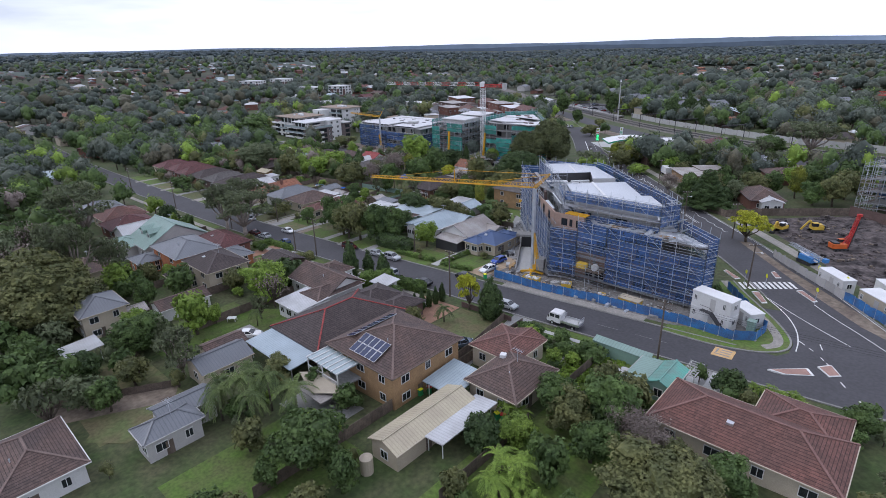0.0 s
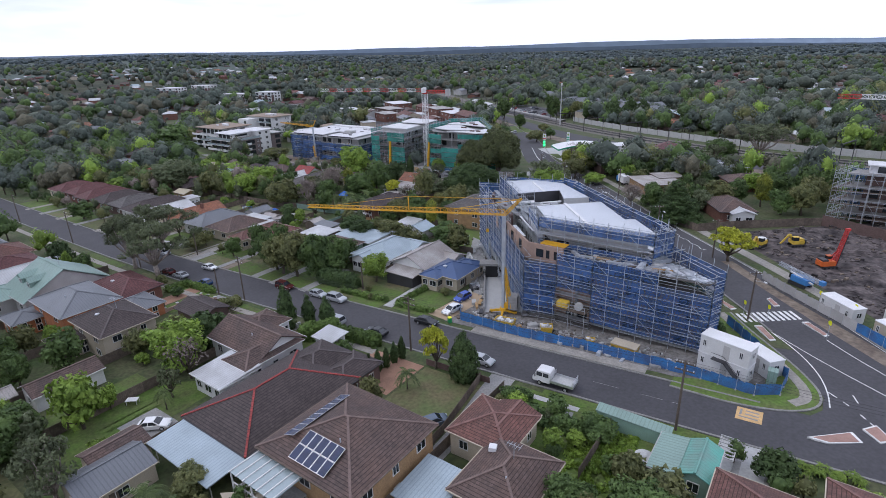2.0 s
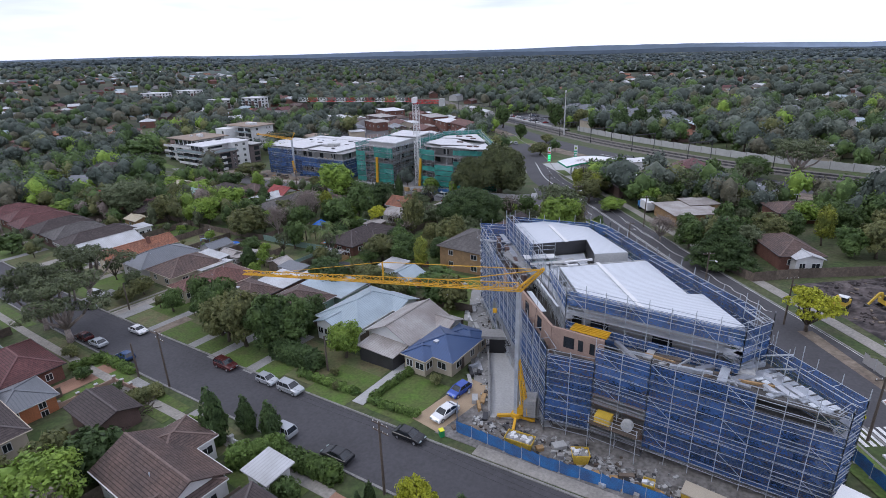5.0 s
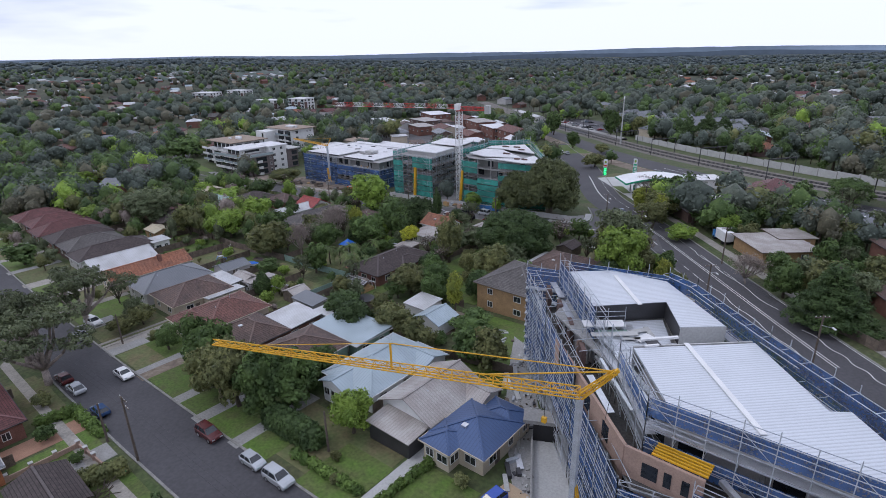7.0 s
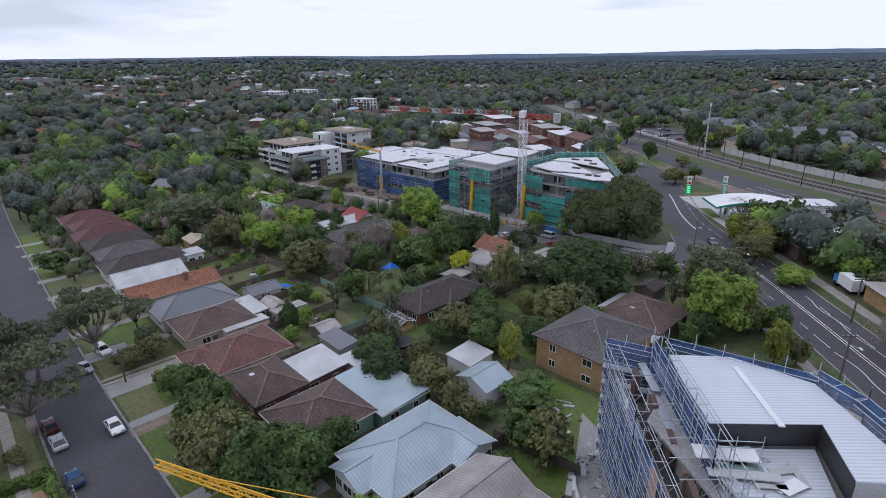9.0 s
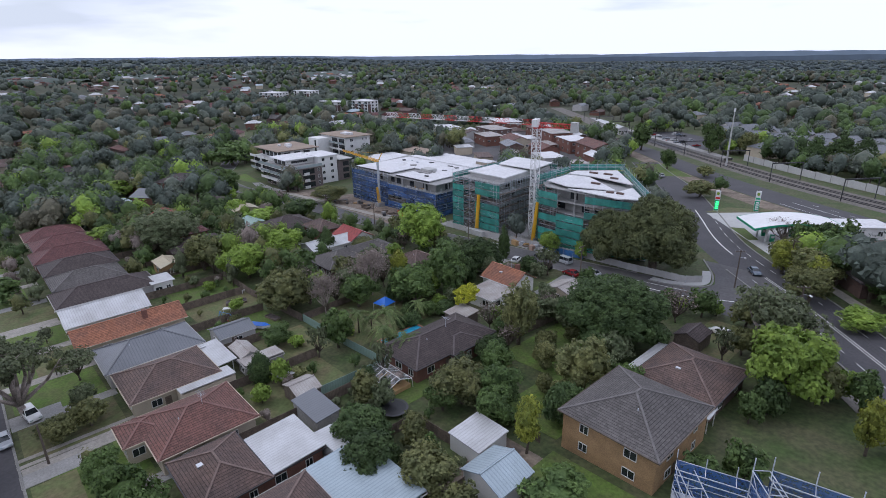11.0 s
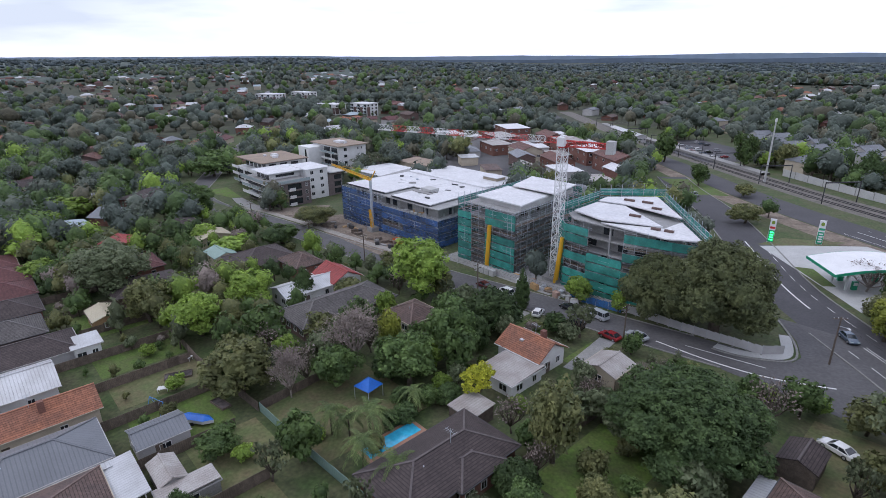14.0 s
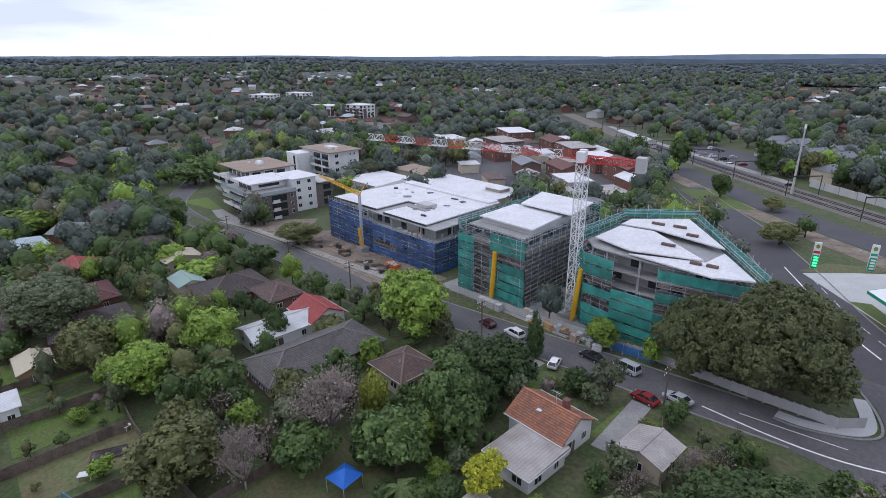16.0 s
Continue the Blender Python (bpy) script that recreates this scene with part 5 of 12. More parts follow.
# -- cars --
def car_meshes(kind):
    """Hull with rounded ends, roof and pillars in one mesh; the glass house in another."""
    L, W, belt, H, base, roof = {"sedan": (4.6, 1.8, 0.95, 1.44, (-1.85, 1.10), (-1.10, 0.30)), "hatch": (4.0, 1.72, 0.98, 1.48, (-1.92, 1.0), (-1.45, 0.25)),
                                 "suv": (4.6, 1.85, 1.10, 1.74, (-2.22, 1.10), (-1.90, 0.35)), "van": (4.9, 1.9, 1.15, 1.95, (-2.38, 1.80), (-2.15, 0.95))}[kind]
    e, nose = L / 2, belt - 0.13
    body, glass = Mesh(), Mesh()
    prof = [(-e + 0.12, 0.32), (-e, 0.55), (-e + 0.04, belt - 0.1), (-e + 0.2, belt), (base[1], belt), (e - 0.35, nose), (e - 0.06, nose - 0.2), (e, 0.5), (e - 0.1, 0.32)]
    rows = []
    for y, k, dz in ((-W / 2, 0.97, -0.06), (-W / 2 + 0.1, 1.0, 0.0), (W / 2 - 0.1, 1.0, 0.0), (W / 2, 0.97, -0.06)):
        rows.append([(x * k, y, z + (dz if z > 0.6 else 0)) for x, z in prof])
    n = len(prof)
    for r0, r1 in zip(rows, rows[1:]):
        for i in range(n):
            j = (i + 1) % n
            body.poly([r0[i], r0[j], r1[j], r1[i]])
    body.poly(rows[0][::-1])
    body.poly(rows[-1])
    wb, wr = W / 2 - 0.07, W / 2 - 0.24
    lo = [(base[0], -wb, belt - 0.01), (base[1], -wb, belt - 0.01), (base[1], wb, belt - 0.01), (base[0], wb, belt - 0.01)]
    hi = [(roof[0], -wr, H - 0.05), (roof[1], -wr, H - 0.05), (roof[1], wr, H - 0.05), (roof[0], wr, H - 0.05)]
    for i in range(4):
        j = (i + 1) % 4
        glass.poly([lo[i], lo[j], hi[j], hi[i]])
        body.beam(lo[i], hi[i], 0.09)
    for s in (-1, 1):
        mid = (roof[0] + roof[1]) / 2
        body.beam((mid - 0.05, s * (wb + 0.005), belt - 0.02), (mid, s * (wr + 0.005), H - 0.05), 0.10, 0.04)
        if kind in ("suv", "van"):
            body.beam((roof[0] + 0.35, s * (wr + 0.03), H - 0.05), (roof[0] + 0.2, s * (wb + 0.01), belt), 0.12, 0.04)
    top = [(roof[0] - 0.04, -wr - 0.02), (roof[1] + 0.04, -wr - 0.02), (roof[1] + 0.04, wr + 0.02), (roof[0] - 0.04, wr + 0.02)]
    body.prism(top, H - 0.06, H - 0.02)
    body.prism([(x * 0.94, y * 0.86) for x, y in top], H - 0.03, H)
    tyre = Mesh().tube((0, -0.11, 0), (0, 0.11, 0), 0.33, 0.33, 14)
    rim = Mesh().tube((0, -0.125, 0), (0, 0.125, 0), 0.2, 0.2, 10)
    lamp = Mesh().box(-0.08, -0.2, -0.07, 0.06, 0.2, 0.07)
    return L, W, body, glass, tyre, rim, lamp


CAR_COL = {"white": (0.74, 0.74, 0.73), "silver": (0.42, 0.44, 0.46), "black": (0.018, 0.019, 0.022), "red": (0.27, 0.018, 0.022), "maroon": (0.09, 0.018, 0.018), "blue": (0.035, 0.075, 0.17), "steel": (0.10, 0.13, 0.17), "royal": (0.03, 0.08, 0.36)}


def car(kind, colour, x, y, rot, where="parked at the kerb"):
    if ("car", kind) not in CACHE:
        L, W, b, g, t, r, lm = car_meshes(kind)
        CACHE[("car", kind)] = (L, W, b, g.data("glass", M["glass"]), t.data("tyre", M["rubber"], False), r.data("rim", M["alu"]), lm.data("headlight", M["glass_rail"]))
    L, W, b, g, t, r, lm = CACHE[("car", kind)]
    if ("body", kind, colour) not in CACHE:
        mt = mat("car_paint_" + colour, CAR_COL[colour], 0.25, 0.2, 0.05, 1.0, 5.0, 0.0, spec=0.6)
        CACHE[("body", kind, colour)] = b.data("body", mt)
    words = {"sedan": "sedan car", "hatch": "small hatchback car", "suv": "tall estate car", "van": "people carrier van"}
    c, s = math.cos(radians(rot)), math.sin(radians(rot))
    slope = math.degrees(math.atan((G(x + 2 * c, y + 2 * s) - G(x - 2 * c, y - 2 * s)) / 4))
    ob = thing("car", pose(x, y, G(x, y) + 0.05) @ pose(0, 0, 0, 0, -slope, rot) @ Matrix.Scale(0.93, 4), f"{colour} {words[kind]} {where}", "car")
    part("body", CACHE[("body", kind, colour)], None, ob)
    part("window_glass", g, None, ob)
    for sx in (-1, 1):
        for sy in (-1, 1):
            wh = part("wheel", t, None, ob)
            wh.location = (sx * L * 0.3, sy * (W / 2 - 0.09), 0.33)
            part("rim", r, None, wh)
    for sy in (-1, 1):
        hl = part("headlight", lm, None, ob)
        hl.location = (L / 2 - 0.04, sy * (W / 2 - 0.35), 0.66)
    return ob


# -- poles, fences, hedges --
def power_pole(x, y, h=9.0, rot=0.0, arms=2, lamp=False, label="weathered timber power pole with crossarms"):
    ob = thing("power_pole", pose(x, y, G(x, y), 0, 0, rot), label, "power pole", "poles along the street")
    part("pole", Mesh().tube((0, 0, -0.6), (0, 0, h), 0.17, 0.11, 8), M["timber_pole"], ob)
    for i in range(arms):
        a = part("crossarm", Mesh().box(-1.1, 0.1, h - 0.5 - i * 0.9, 1.1, 0.2, h - 0.36 - i * 0.9), M["timber_pole"], ob)
        ins = Mesh()
        for k in range(4):
            ins.tube((-0.95 + k * 0.633, 0.15, h - 0.36 - i * 0.9), (-0.95 + k * 0.633, 0.15, h - 0.2 - i * 0.9), 0.05, 0.04, 5)
        part("insulators", ins, M["crane_white"], a)
    if lamp:
        part("lamp_arm", Mesh().beam((0, 0, h - 1.6), (0, -2.2, h - 0.9), 0.06), M["galv"], ob)
        part("lamp_head", Mesh().box(-0.12, -2.7, h - 0.95, 0.12, -2.1, h - 0.8), M["crane_white"], ob)
    return ob


def wires(a, b, h=8.6, sag=0.5, n=3, rot=0.0):
    ob = thing("overhead_wires", pose(0, 0, 0), "thin dark overhead power wires between poles", "wires")
    c, s = math.cos(radians(rot)), math.sin(radians(rot))
    for k in range(n):
        o = (k - (n - 1) / 2) * 0.6
        mb = Mesh()
        dx, dy = b[1] - a[1], a[0] - b[0]
        ln = math.hypot(dx, dy)
        dx, dy = dx / ln * 0.012, dy / ln * 0.012
        for i in range(9):
            u = i / 8
            x, y = a[0] + (b[0] - a[0]) * u + c * o, a[1] + (b[1] - a[1]) * u + s * o
            z = (G(*a) + h) * (1 - u) + (G(*b) + h) * u - sag * 4 * u * (1 - u)
            mb.v += [(x - dx, y - dy, z), (x, y, z - 0.014), (x + dx, y + dy, z), (x, y, z + 0.014)]
            if i:
                for q in range(4):
                    mb.f.append((i * 4 - 4 + q, i * 4 - 4 + (q + 1) % 4, i * 4 + (q + 1) % 4, i * 4 + q))
                    mb.m.append(0)
        part("wire", mb, M["black"], ob)


def fence(pts, h=1.7, material="timber", label="weathered timber paling fence between gardens", board=1.9):
    ob = thing("fence", pose(0, 0, 0), label, "fence", kind="")
    for (x0, y0), (x1, y1) in zip(pts, pts[1:]):
        n = max(1, int(math.hypot(x1 - x0, y1 - y0) / board))
        rot = math.degrees(math.atan2(y1 - y0, x1 - x0))
        ln = math.hypot(x1 - x0, y1 - y0) / n
        for i in range(n):
            u = (i + 0.5) / n
            x, y = x0 + (x1 - x0) * u, y0 + (y1 - y0) * u
            key = ("panel", round(ln, 1), h, material)
            if key not in CACHE:
                nb = max(4, int(ln / 0.24))
                edge = [(-ln / 2 + ln * k / (2 * nb), -0.03 if k % 2 else -0.01) for k in range(2 * nb + 1)]
                mb = Mesh().prism(edge + [(ln / 2, 0.03), (-ln / 2, 0.03)], -0.25, h)
                CACHE[key] = mb.data("panel", M[material])
            p = part("panel", CACHE[key], None, ob)
            p.matrix_world = pose(x, y, G(x, y), 0, 0, rot)
    return ob


def hedge(x0, y0, x1, y1, h, w, label="clipped green hedge along the garden edge", leaf="hedge"):
    mb, rng = Mesh(), np.random.default_rng(int(abs(x0 * 31 + y0 * 7)))
    n = max(2, int(math.hypot(x1 - x0, y1 - y0) / (w * 0.55)))
    balls = []
    for i in range(n + 1):
        u = i / n
        x, y = x0 + (x1 - x0) * u, y0 + (y1 - y0) * u
        for z in np.arange(w * 0.35, h, w * 0.5):
            balls.append((x + rng.uniform(-0.1, 0.1), y + rng.uniform(-0.1, 0.1), G(x, y) + float(z), w * 0.62))
    crown(mb, [(*q, q[3] * 0.9) for q in balls], 0.36, 0.24, 0.9, rng, 0.85, 0.1)
    return tagged(part("hedge", mb, M["leaf_" + leaf]), label, "hedge")


# ---- scaffolded buildings and cranes ----
def lift_box(q, z0, z1, material, name, parent, label=""):
    return part(name, Mesh().prism(q, z0, z1), material, parent, label)


def inset(q, d):
    """A polygon (counter-clockwise) pulled in by d metres."""
    out, k = [], len(q)
    for i in range(k):
        a, b, c = Vector(q[i - 1]), Vector(q[i]), Vector(q[(i + 1) % k])
        u, v = (b - a).normalized(), (c - b).normalized()
        n1, n2 = Vector((-u.y, u.x)), Vector((-v.y, v.x))
        m = (n1 + n2)
        m = m / max(0.35, m.dot(n1))
        out.append(tuple(b + m * d))
    return out


def scaffold(q, z_base, tops, net, label, bay=2.4, lift=2.0, faces=None, bare=(), holes=(), planks="timber", overrun=1.0, span=4, open_at=None, wrap=-0.07, rails=(0.0, -1.0), skirt=-0.1):
    """Scaffold round a polygon: standards, ledgers, decks and netting, each face with its own top."""
    ob = thing("scaffold", pose(0, 0, 0), label, "scaffold")
    k = len(q)
    for i in range(k):
        if faces is not None and i not in faces:
            continue
        a, b = Vector((*q[i], 0)), Vector((*q[(i + 1) % k], 0))
        d = (b - a)
        ln = d.length
        d.normalize()
        out = Vector((d.y, -d.x, 0))
        n = max(1, round(ln / bay))
        top = tops[i]
        rng = random.Random(i * 17 + int(ln * 10))
        for j in range(n + 1):
            p = a + d * (ln * j / n)
            for o in ((0.0, -1.1) if i in bare else (0.0,)):
                w = p + out * o
                zt = top + (overrun * rng.uniform(0.6, 1.3) if o == 0 else 0.3)
                part("standard", Mesh().beam((w.x, w.y, z_base(w.x, w.y) - 0.1), (w.x, w.y, zt), 0.07), M["galv"], ob)
        base = min(z_base(a.x, a.y), z_base(b.x, b.y))
        lv = int((top - base) / lift)
        for s in range(lv + 1):
            z = top - s * lift
            if z < base + 0.3:
                break
            led = Mesh()
            for o in (0.04, -1.14):
                for dz in (rails if o > 0 else (0.0, -0.5 if s == 0 else -1.0)):
                    j = 0
                    while j < n:
                        j1 = min(n, j + rng.randint(2, 5))
                        if dz in (0.0, -1.0) or rng.random() < 0.55:
                            h = Vector((0, 0, z + dz + rng.uniform(-0.04, 0.04)))
                            led.beam(a + d * (ln * j / n) + out * o + h, a + d * (ln * j1 / n) + out * o + h, 0.058)
                        j = j1
            for j in range(n + 1):
                p = a + d * (ln * j / n) + Vector((0, 0, z))
                led.beam(p, p - out * 1.1, 0.045)
            if s % 2 == 0:
                for j in range(0, n, 3):
                    p0, p1 = a + d * (ln * j / n) + out * 0.07, a + d * (ln * min(n, j + 1) / n) + out * 0.07
                    led.beam(p0 + Vector((0, 0, z)), p1 + Vector((0, 0, z - lift)), 0.045)
            part("ledger", led, M["galv"], ob)
            if s and z - base > 1.0:
                dk = Mesh()
                c = [a - out * 0.1, b - out * 0.1, b - out * 1.0, a - out * 1.0]
                dk.prism([(v.x, v.y) for v in c][::-1], z - 1.0, z - 0.95)
                part("deck", dk, M[planks], ob)
            if i in bare:
                continue
            for j in range(0, n, span):
                if (i, s) in holes or rng.random() < 0.03 or (open_at and open_at(i, (j + span / 2) / n, s)):
                    continue
                u0, u1 = j / n, min(n, j + span) / n
                p0, p1 = a + d * (ln * u0) + out * wrap, a + d * (ln * u1) + out * wrap
                z1, z0 = z + 0.05, max(z - lift + (0.12 if wrap < 0 else 0.3), base + skirt)
                if z1 - z0 < 0.4:
                    continue
                nt = Mesh()
                m0 = p0.lerp(p1, 0.5) - out * rng.uniform(0.0, 0.14)
                for e, f in ((p0, m0), (m0, p1)):
                    nt.poly([(e.x, e.y, z0), (f.x, f.y, z0), (f.x, f.y, z1), (e.x, e.y, z1)])
                part("netting", nt, M[net], ob)
    return ob


def frame_building(name, q, zg, floors, fh, label, wallm, colm="slab", back=2.2, glaze=True, parent=None, slab_t=0.28):
    """Slabs, columns and set back walls with openings for a polygon plan."""
    ob = parent or thing(name, pose(0, 0, 0), label, "building under construction")
    qi = inset(q, back)
    k = len(q)
    for s in range(floors + 1):
        lift_box(q, zg + s * fh - slab_t, zg + s * fh, M[colm], "slab", ob)
    for s in range(floors):
        z0, z1 = zg + s * fh, zg + (s + 1) * fh - slab_t
        part("wall", Mesh().prism(qi, z0 - 0.02, z1 + 0.02), M[wallm], ob)
        for i in range(k):
            a, b = Vector((*qi[i], 0)), Vector((*qi[(i + 1) % k], 0))
            ln = (b - a).length
            n = max(1, int(ln / 3.2))
            out = Vector((b.y - a.y, a.x - b.x, 0)).normalized()
            for j in range(n):
                if glaze and out.x - out.y > -0.2 and (j + s + i) % 2 == 0:
                    p, r = a.lerp(b, (j + 0.2) / n) + out * 0.02, a.lerp(b, (j + 0.8) / n) + out * 0.02
                    part("window", Mesh().beam((p.x, p.y, z0 + 1.3), (r.x, r.y, z0 + 1.3), 0.1, 2.2), M["glass"], ob)
            qa, qb = Vector((*q[i], 0)), Vector((*q[(i + 1) % k], 0))
            nc = max(1, int((qb - qa).length / 9))
            for j in range(nc):
                c = qa.lerp(qb, (j + 0.5) / nc) - out * 0.5
                part("column", Mesh().obox(c.x, c.y, z0, 0.4, 0.4, z1 - z0), M[colm], ob)
    return ob


# blue netted block at the corner
A_OUT = [(-78.4, 115.0), (-70.0, 105.9), (-61.4, 96.6), (-52.4, 87.0), (-47, 88.0), (-41, 88.0), (-23.8, 88.2), (-22.8, 90.4), (-33, 98.4), (-46.5, 109.4), (-56, 118), (-60, 120.0), (-72.6, 117.0)]
site_base = lambda x, y: G(x, y) + 0.05
blue_a = frame_building("apartment_block", inset(A_OUT, 1.5), -1.2, 3, 3.2, "unfinished five storey apartment block with ribbed white roofs", "brick_pink", "slab", 1.0)
A_UP = [(-70.0, 107.0), (-58.0, 99.2), (-51.4, 93.2), (-35.4, 93.6), (-33.8, 95.2), (-39.2, 101.2), (-40.6, 100.4), (-47.8, 108.6), (-59.8, 118.6), (-66.8, 118.0), (-71.4, 114.2)]
frame_building("apartment_block", inset(A_UP, 0.5), 8.5, 1, 3.1, "", "render_grey", "slab", 1.0, True, blue_a)
# the deck's dark colour paints in the shade of the scaffold
lift_box(inset(A_OUT, 1.6), 8.45, 8.55, M["earth_wet"], "terrace", blue_a, "dark wet concrete terrace deck")
lift_box([(-55.4, 99.6), (-50.4, 94.2), (-36.2, 94.4), (-35, 95.4), (-39.4, 100), (-40.6, 99.2), (-47.8, 107.4)], 11.5, 14.3, M["render_grey"], "upper_wall", blue_a)
lift_box([(-64.0, 107.4), (-57.9, 113.4), (-54.5, 108.2), (-51.6, 110.7), (-60.2, 118), (-66.6, 117.4), (-70.4, 114)], 11.5, 14.3, M["render_grey"], "upper_wall", blue_a)


def pitched_slab(name, q, z0, rot, material, parent, thick=0.25):
    """A flat sheet roof whose ribs run at an angle; the mesh is laid in its own turned axes."""
    c, s = math.cos(radians(-rot)), math.sin(radians(-rot))
    ob = part(name, Mesh().prism([(c * x - s * y, s * x + c * y) for x, y in q], z0 - thick, z0), material, parent)
    ob.rotation_euler = (0, 0, radians(rot))
    return ob


pitched_slab("roof_sheet", [(-56.8, 100.2), (-51.0, 93.0), (-35.4, 93.4), (-33.6, 95.0), (-39.0, 101.2), (-40.4, 100.2), (-47.6, 108.6)], 14.6, -45, M["iron_new"], blue_a)
pitched_slab("roof_sheet", [(-64.6, 106.2), (-57.9, 112.8), (-54.6, 107.4), (-50.9, 110.6), (-59.9, 118.8), (-66.9, 118.2), (-71.3, 114.4)], 14.62, -45, M["iron_new"], blue_a)
pitched_slab("low_roof", [(-64.6, 105.6), (-57.0, 100.4), (-47.8, 108.8), (-50.8, 110.4), (-55.2, 107.2), (-57.9, 112.2)], 12.5, -45, M["iron_new"], blue_a)
for a, b in (((-64.6, 106.3), (-57.9, 112.9)), ((-57.9, 112.9), (-54.6, 107.5))):
    part("parapet", Mesh().beam((*a, 13.5), (*b, 13.5), 0.16, 2.1), M["steel_dark"], blue_a, "dark grey upstand wall")
for a, b in (((-53.0, 104.2), (-43.9, 93.6)), ((-65.9, 116.6), (-60.0, 110.1))):
    part("ridge_flashing", Mesh().beam((*a, 14.68), (*b, 14.68), 0.5, 0.1), M["crane_white"], blue_a)
# brick balcony front and yellow formwork under the upper storey
part("balcony_wall", Mesh().beam((-66.5, 102.3, 10.0), (-53.0, 89.7, 10.0), 0.3, 3.0).beam((-53.0, 89.7, 10.0), (-46.6, 89.6, 10.0), 0.3, 3.0), M["brick_pink"], blue_a, "pink brick balcony wall")
for u in (0.12, 0.34, 0.56, 0.80):
    x, y = -66.5 + 13.5 * u, 102.3 - 12.6 * u
    part("window", Mesh().beam((x - 0.5, y + 0.47, 10.0), (x + 0.5, y - 0.47, 10.0), 0.36, 1.7), M["glass"], blue_a)
for x in (-51.4, -49.6, -48.2):
    part("window", Mesh().box(x, 89.42, 9.3, x + (1.3 if x < -50 else 0.6), 89.5, 10.7), M["glass"], blue_a)
for a, b in (((-57.0, 100.6), (-47.9, 108.9)), ((-54.6, 107.5), (-50.8, 110.7))):
    part("parapet", Mesh().beam((*a, 13.5), (*b, 13.5), 0.16, 2.1), M["concrete_new"], blue_a, "pale grey upstand wall")
part("roof_curb", Mesh().beam((-56.8, 101.9, 14.75), (-54.0, 104.8, 14.75), 0.3, 0.25).beam((-56.0, 101.0, 14.72), (-55.0, 102.1, 14.72), 0.25, 0.2), M["crane_white"], blue_a, "white roof kerbs round a hatch")
# no hole here: a dark plate paints the shade of the hatch
part("roof_hatch", Mesh().obox(-55.6, 102.2, 14.62, 1.3, 0.9, 0.08, 46), M["steel_dark"], blue_a, "dark open roof hatch")
for i in range(5):
    part("formwork_beam", Mesh().box(-50.9, 89.9 + i * 0.38, 11.5, -46.5, 90.03 + i * 0.38, 11.68), M["crane_yellow"], blue_a, "yellow painted formwork beam")
# brick piers, blockwork and decking between the outer scaffold and the upper wall
for i, (u, v, h, m) in enumerate(((0.08, 1.6, 3.2, "brick_brown"), (0.2, 3.2, 2.6, "concrete_new"), (0.36, 1.8, 3.4, "brick_brown"), (0.5, 3.0, 2.8, "concrete_new"), (0.62, 1.9, 3.2, "brick_brown"), (0.8, 2.8, 2.4, "brick_pink"), (0.93, 1.7, 3.0, "brick_brown"))):
    x, y = -76.2 + 12.6 * u + v * 0.73, 113.8 - 13.6 * u + v * 0.68
    part("pier", Mesh().obox(x, y, 8.5, 1.9, 0.5, h, 40 if i % 2 else -52), M[m], blue_a)
for u, v, z, ln in ((0.15, 2.4, 11.9, 5.0), (0.42, 2.2, 11.6, 6.0), (0.3, 3.4, 11.0, 7.0)):
    x, y = -76.2 + 12.6 * u + v * 0.73, 113.8 - 13.6 * u + v * 0.68
    part("decking", Mesh().obox(x, y, z, ln, 0.8, 0.07, -47), M["alu"], blue_a, "bright metal decking sheets")
# bright gutters, sheets and handrails stepping down beside the near roof
for a, b, w in (((-58.9, 101.2, 13.0), (-51.8, 94.4, 13.0), 0.5), ((-58.2, 99.4, 13.6), (-51.6, 92.6, 13.6), 0.35), ((-60.2, 102.2, 11.4), (-54.9, 96.6, 11.4), 0.55), ((-60.2, 100.4, 12.0), (-54.2, 93.9, 12.0), 0.3), ((-60.6, 98.8, 10.6), (-56.2, 94.2, 10.6), 0.7), ((-61.8, 103.2, 10.4), (-57.6, 99.0, 10.4), 0.6)):
    part("decking", Mesh().beam(a, b, w, 0.07), M["flashing"], blue_a, "bright metal decking sheets")
for k in range(9):
    x, y = -60.6 + 0.98 * k, 101.6 - 1.0 * k
    part("post", Mesh().beam((x, y, 8.5), (x, y, 14.6), 0.06), M["galv"], blue_a)
    part("brace", Mesh().beam((x, y, 12.6), (x + 1.0, y + 0.9, 14.2), 0.05), M["galv"], blue_a)
for k in range(8):
    x, y = -73.6 + 1.6 * k, 111.6 - 1.7 * k
    part("brace", Mesh().beam((x, y, 12.4), (x + 2.4, y + 2.2, 12.6), 0.06).beam((x, y, 8.6), (x + 2.2, y + 2.0, 12.2), 0.05), M["galv"], blue_a)
part("site_platform", Mesh().beam((-64.3, 104.3, 13.2), (-60.6, 107.2, 13.2), 1.6, 0.1), M["crane_white"], blue_a, "white sheeted platform at the low roof")
for x, y in ((-64.6, 105.0), (-63.4, 103.4), (-61.6, 104.8), (-60.2, 106.2)):
    part("post", Mesh().beam((x, y, 8.6), (x, y, 15.8), 0.06), M["galv"], blue_a)
part("rail", Mesh().beam((-63.4, 103.4, 15.3), (-60.2, 106.2, 15.3), 0.05).beam((-63.4, 103.4, 14.7), (-60.2, 106.2, 14.7), 0.05), M["galv"], blue_a)
rl = random.Random(31)
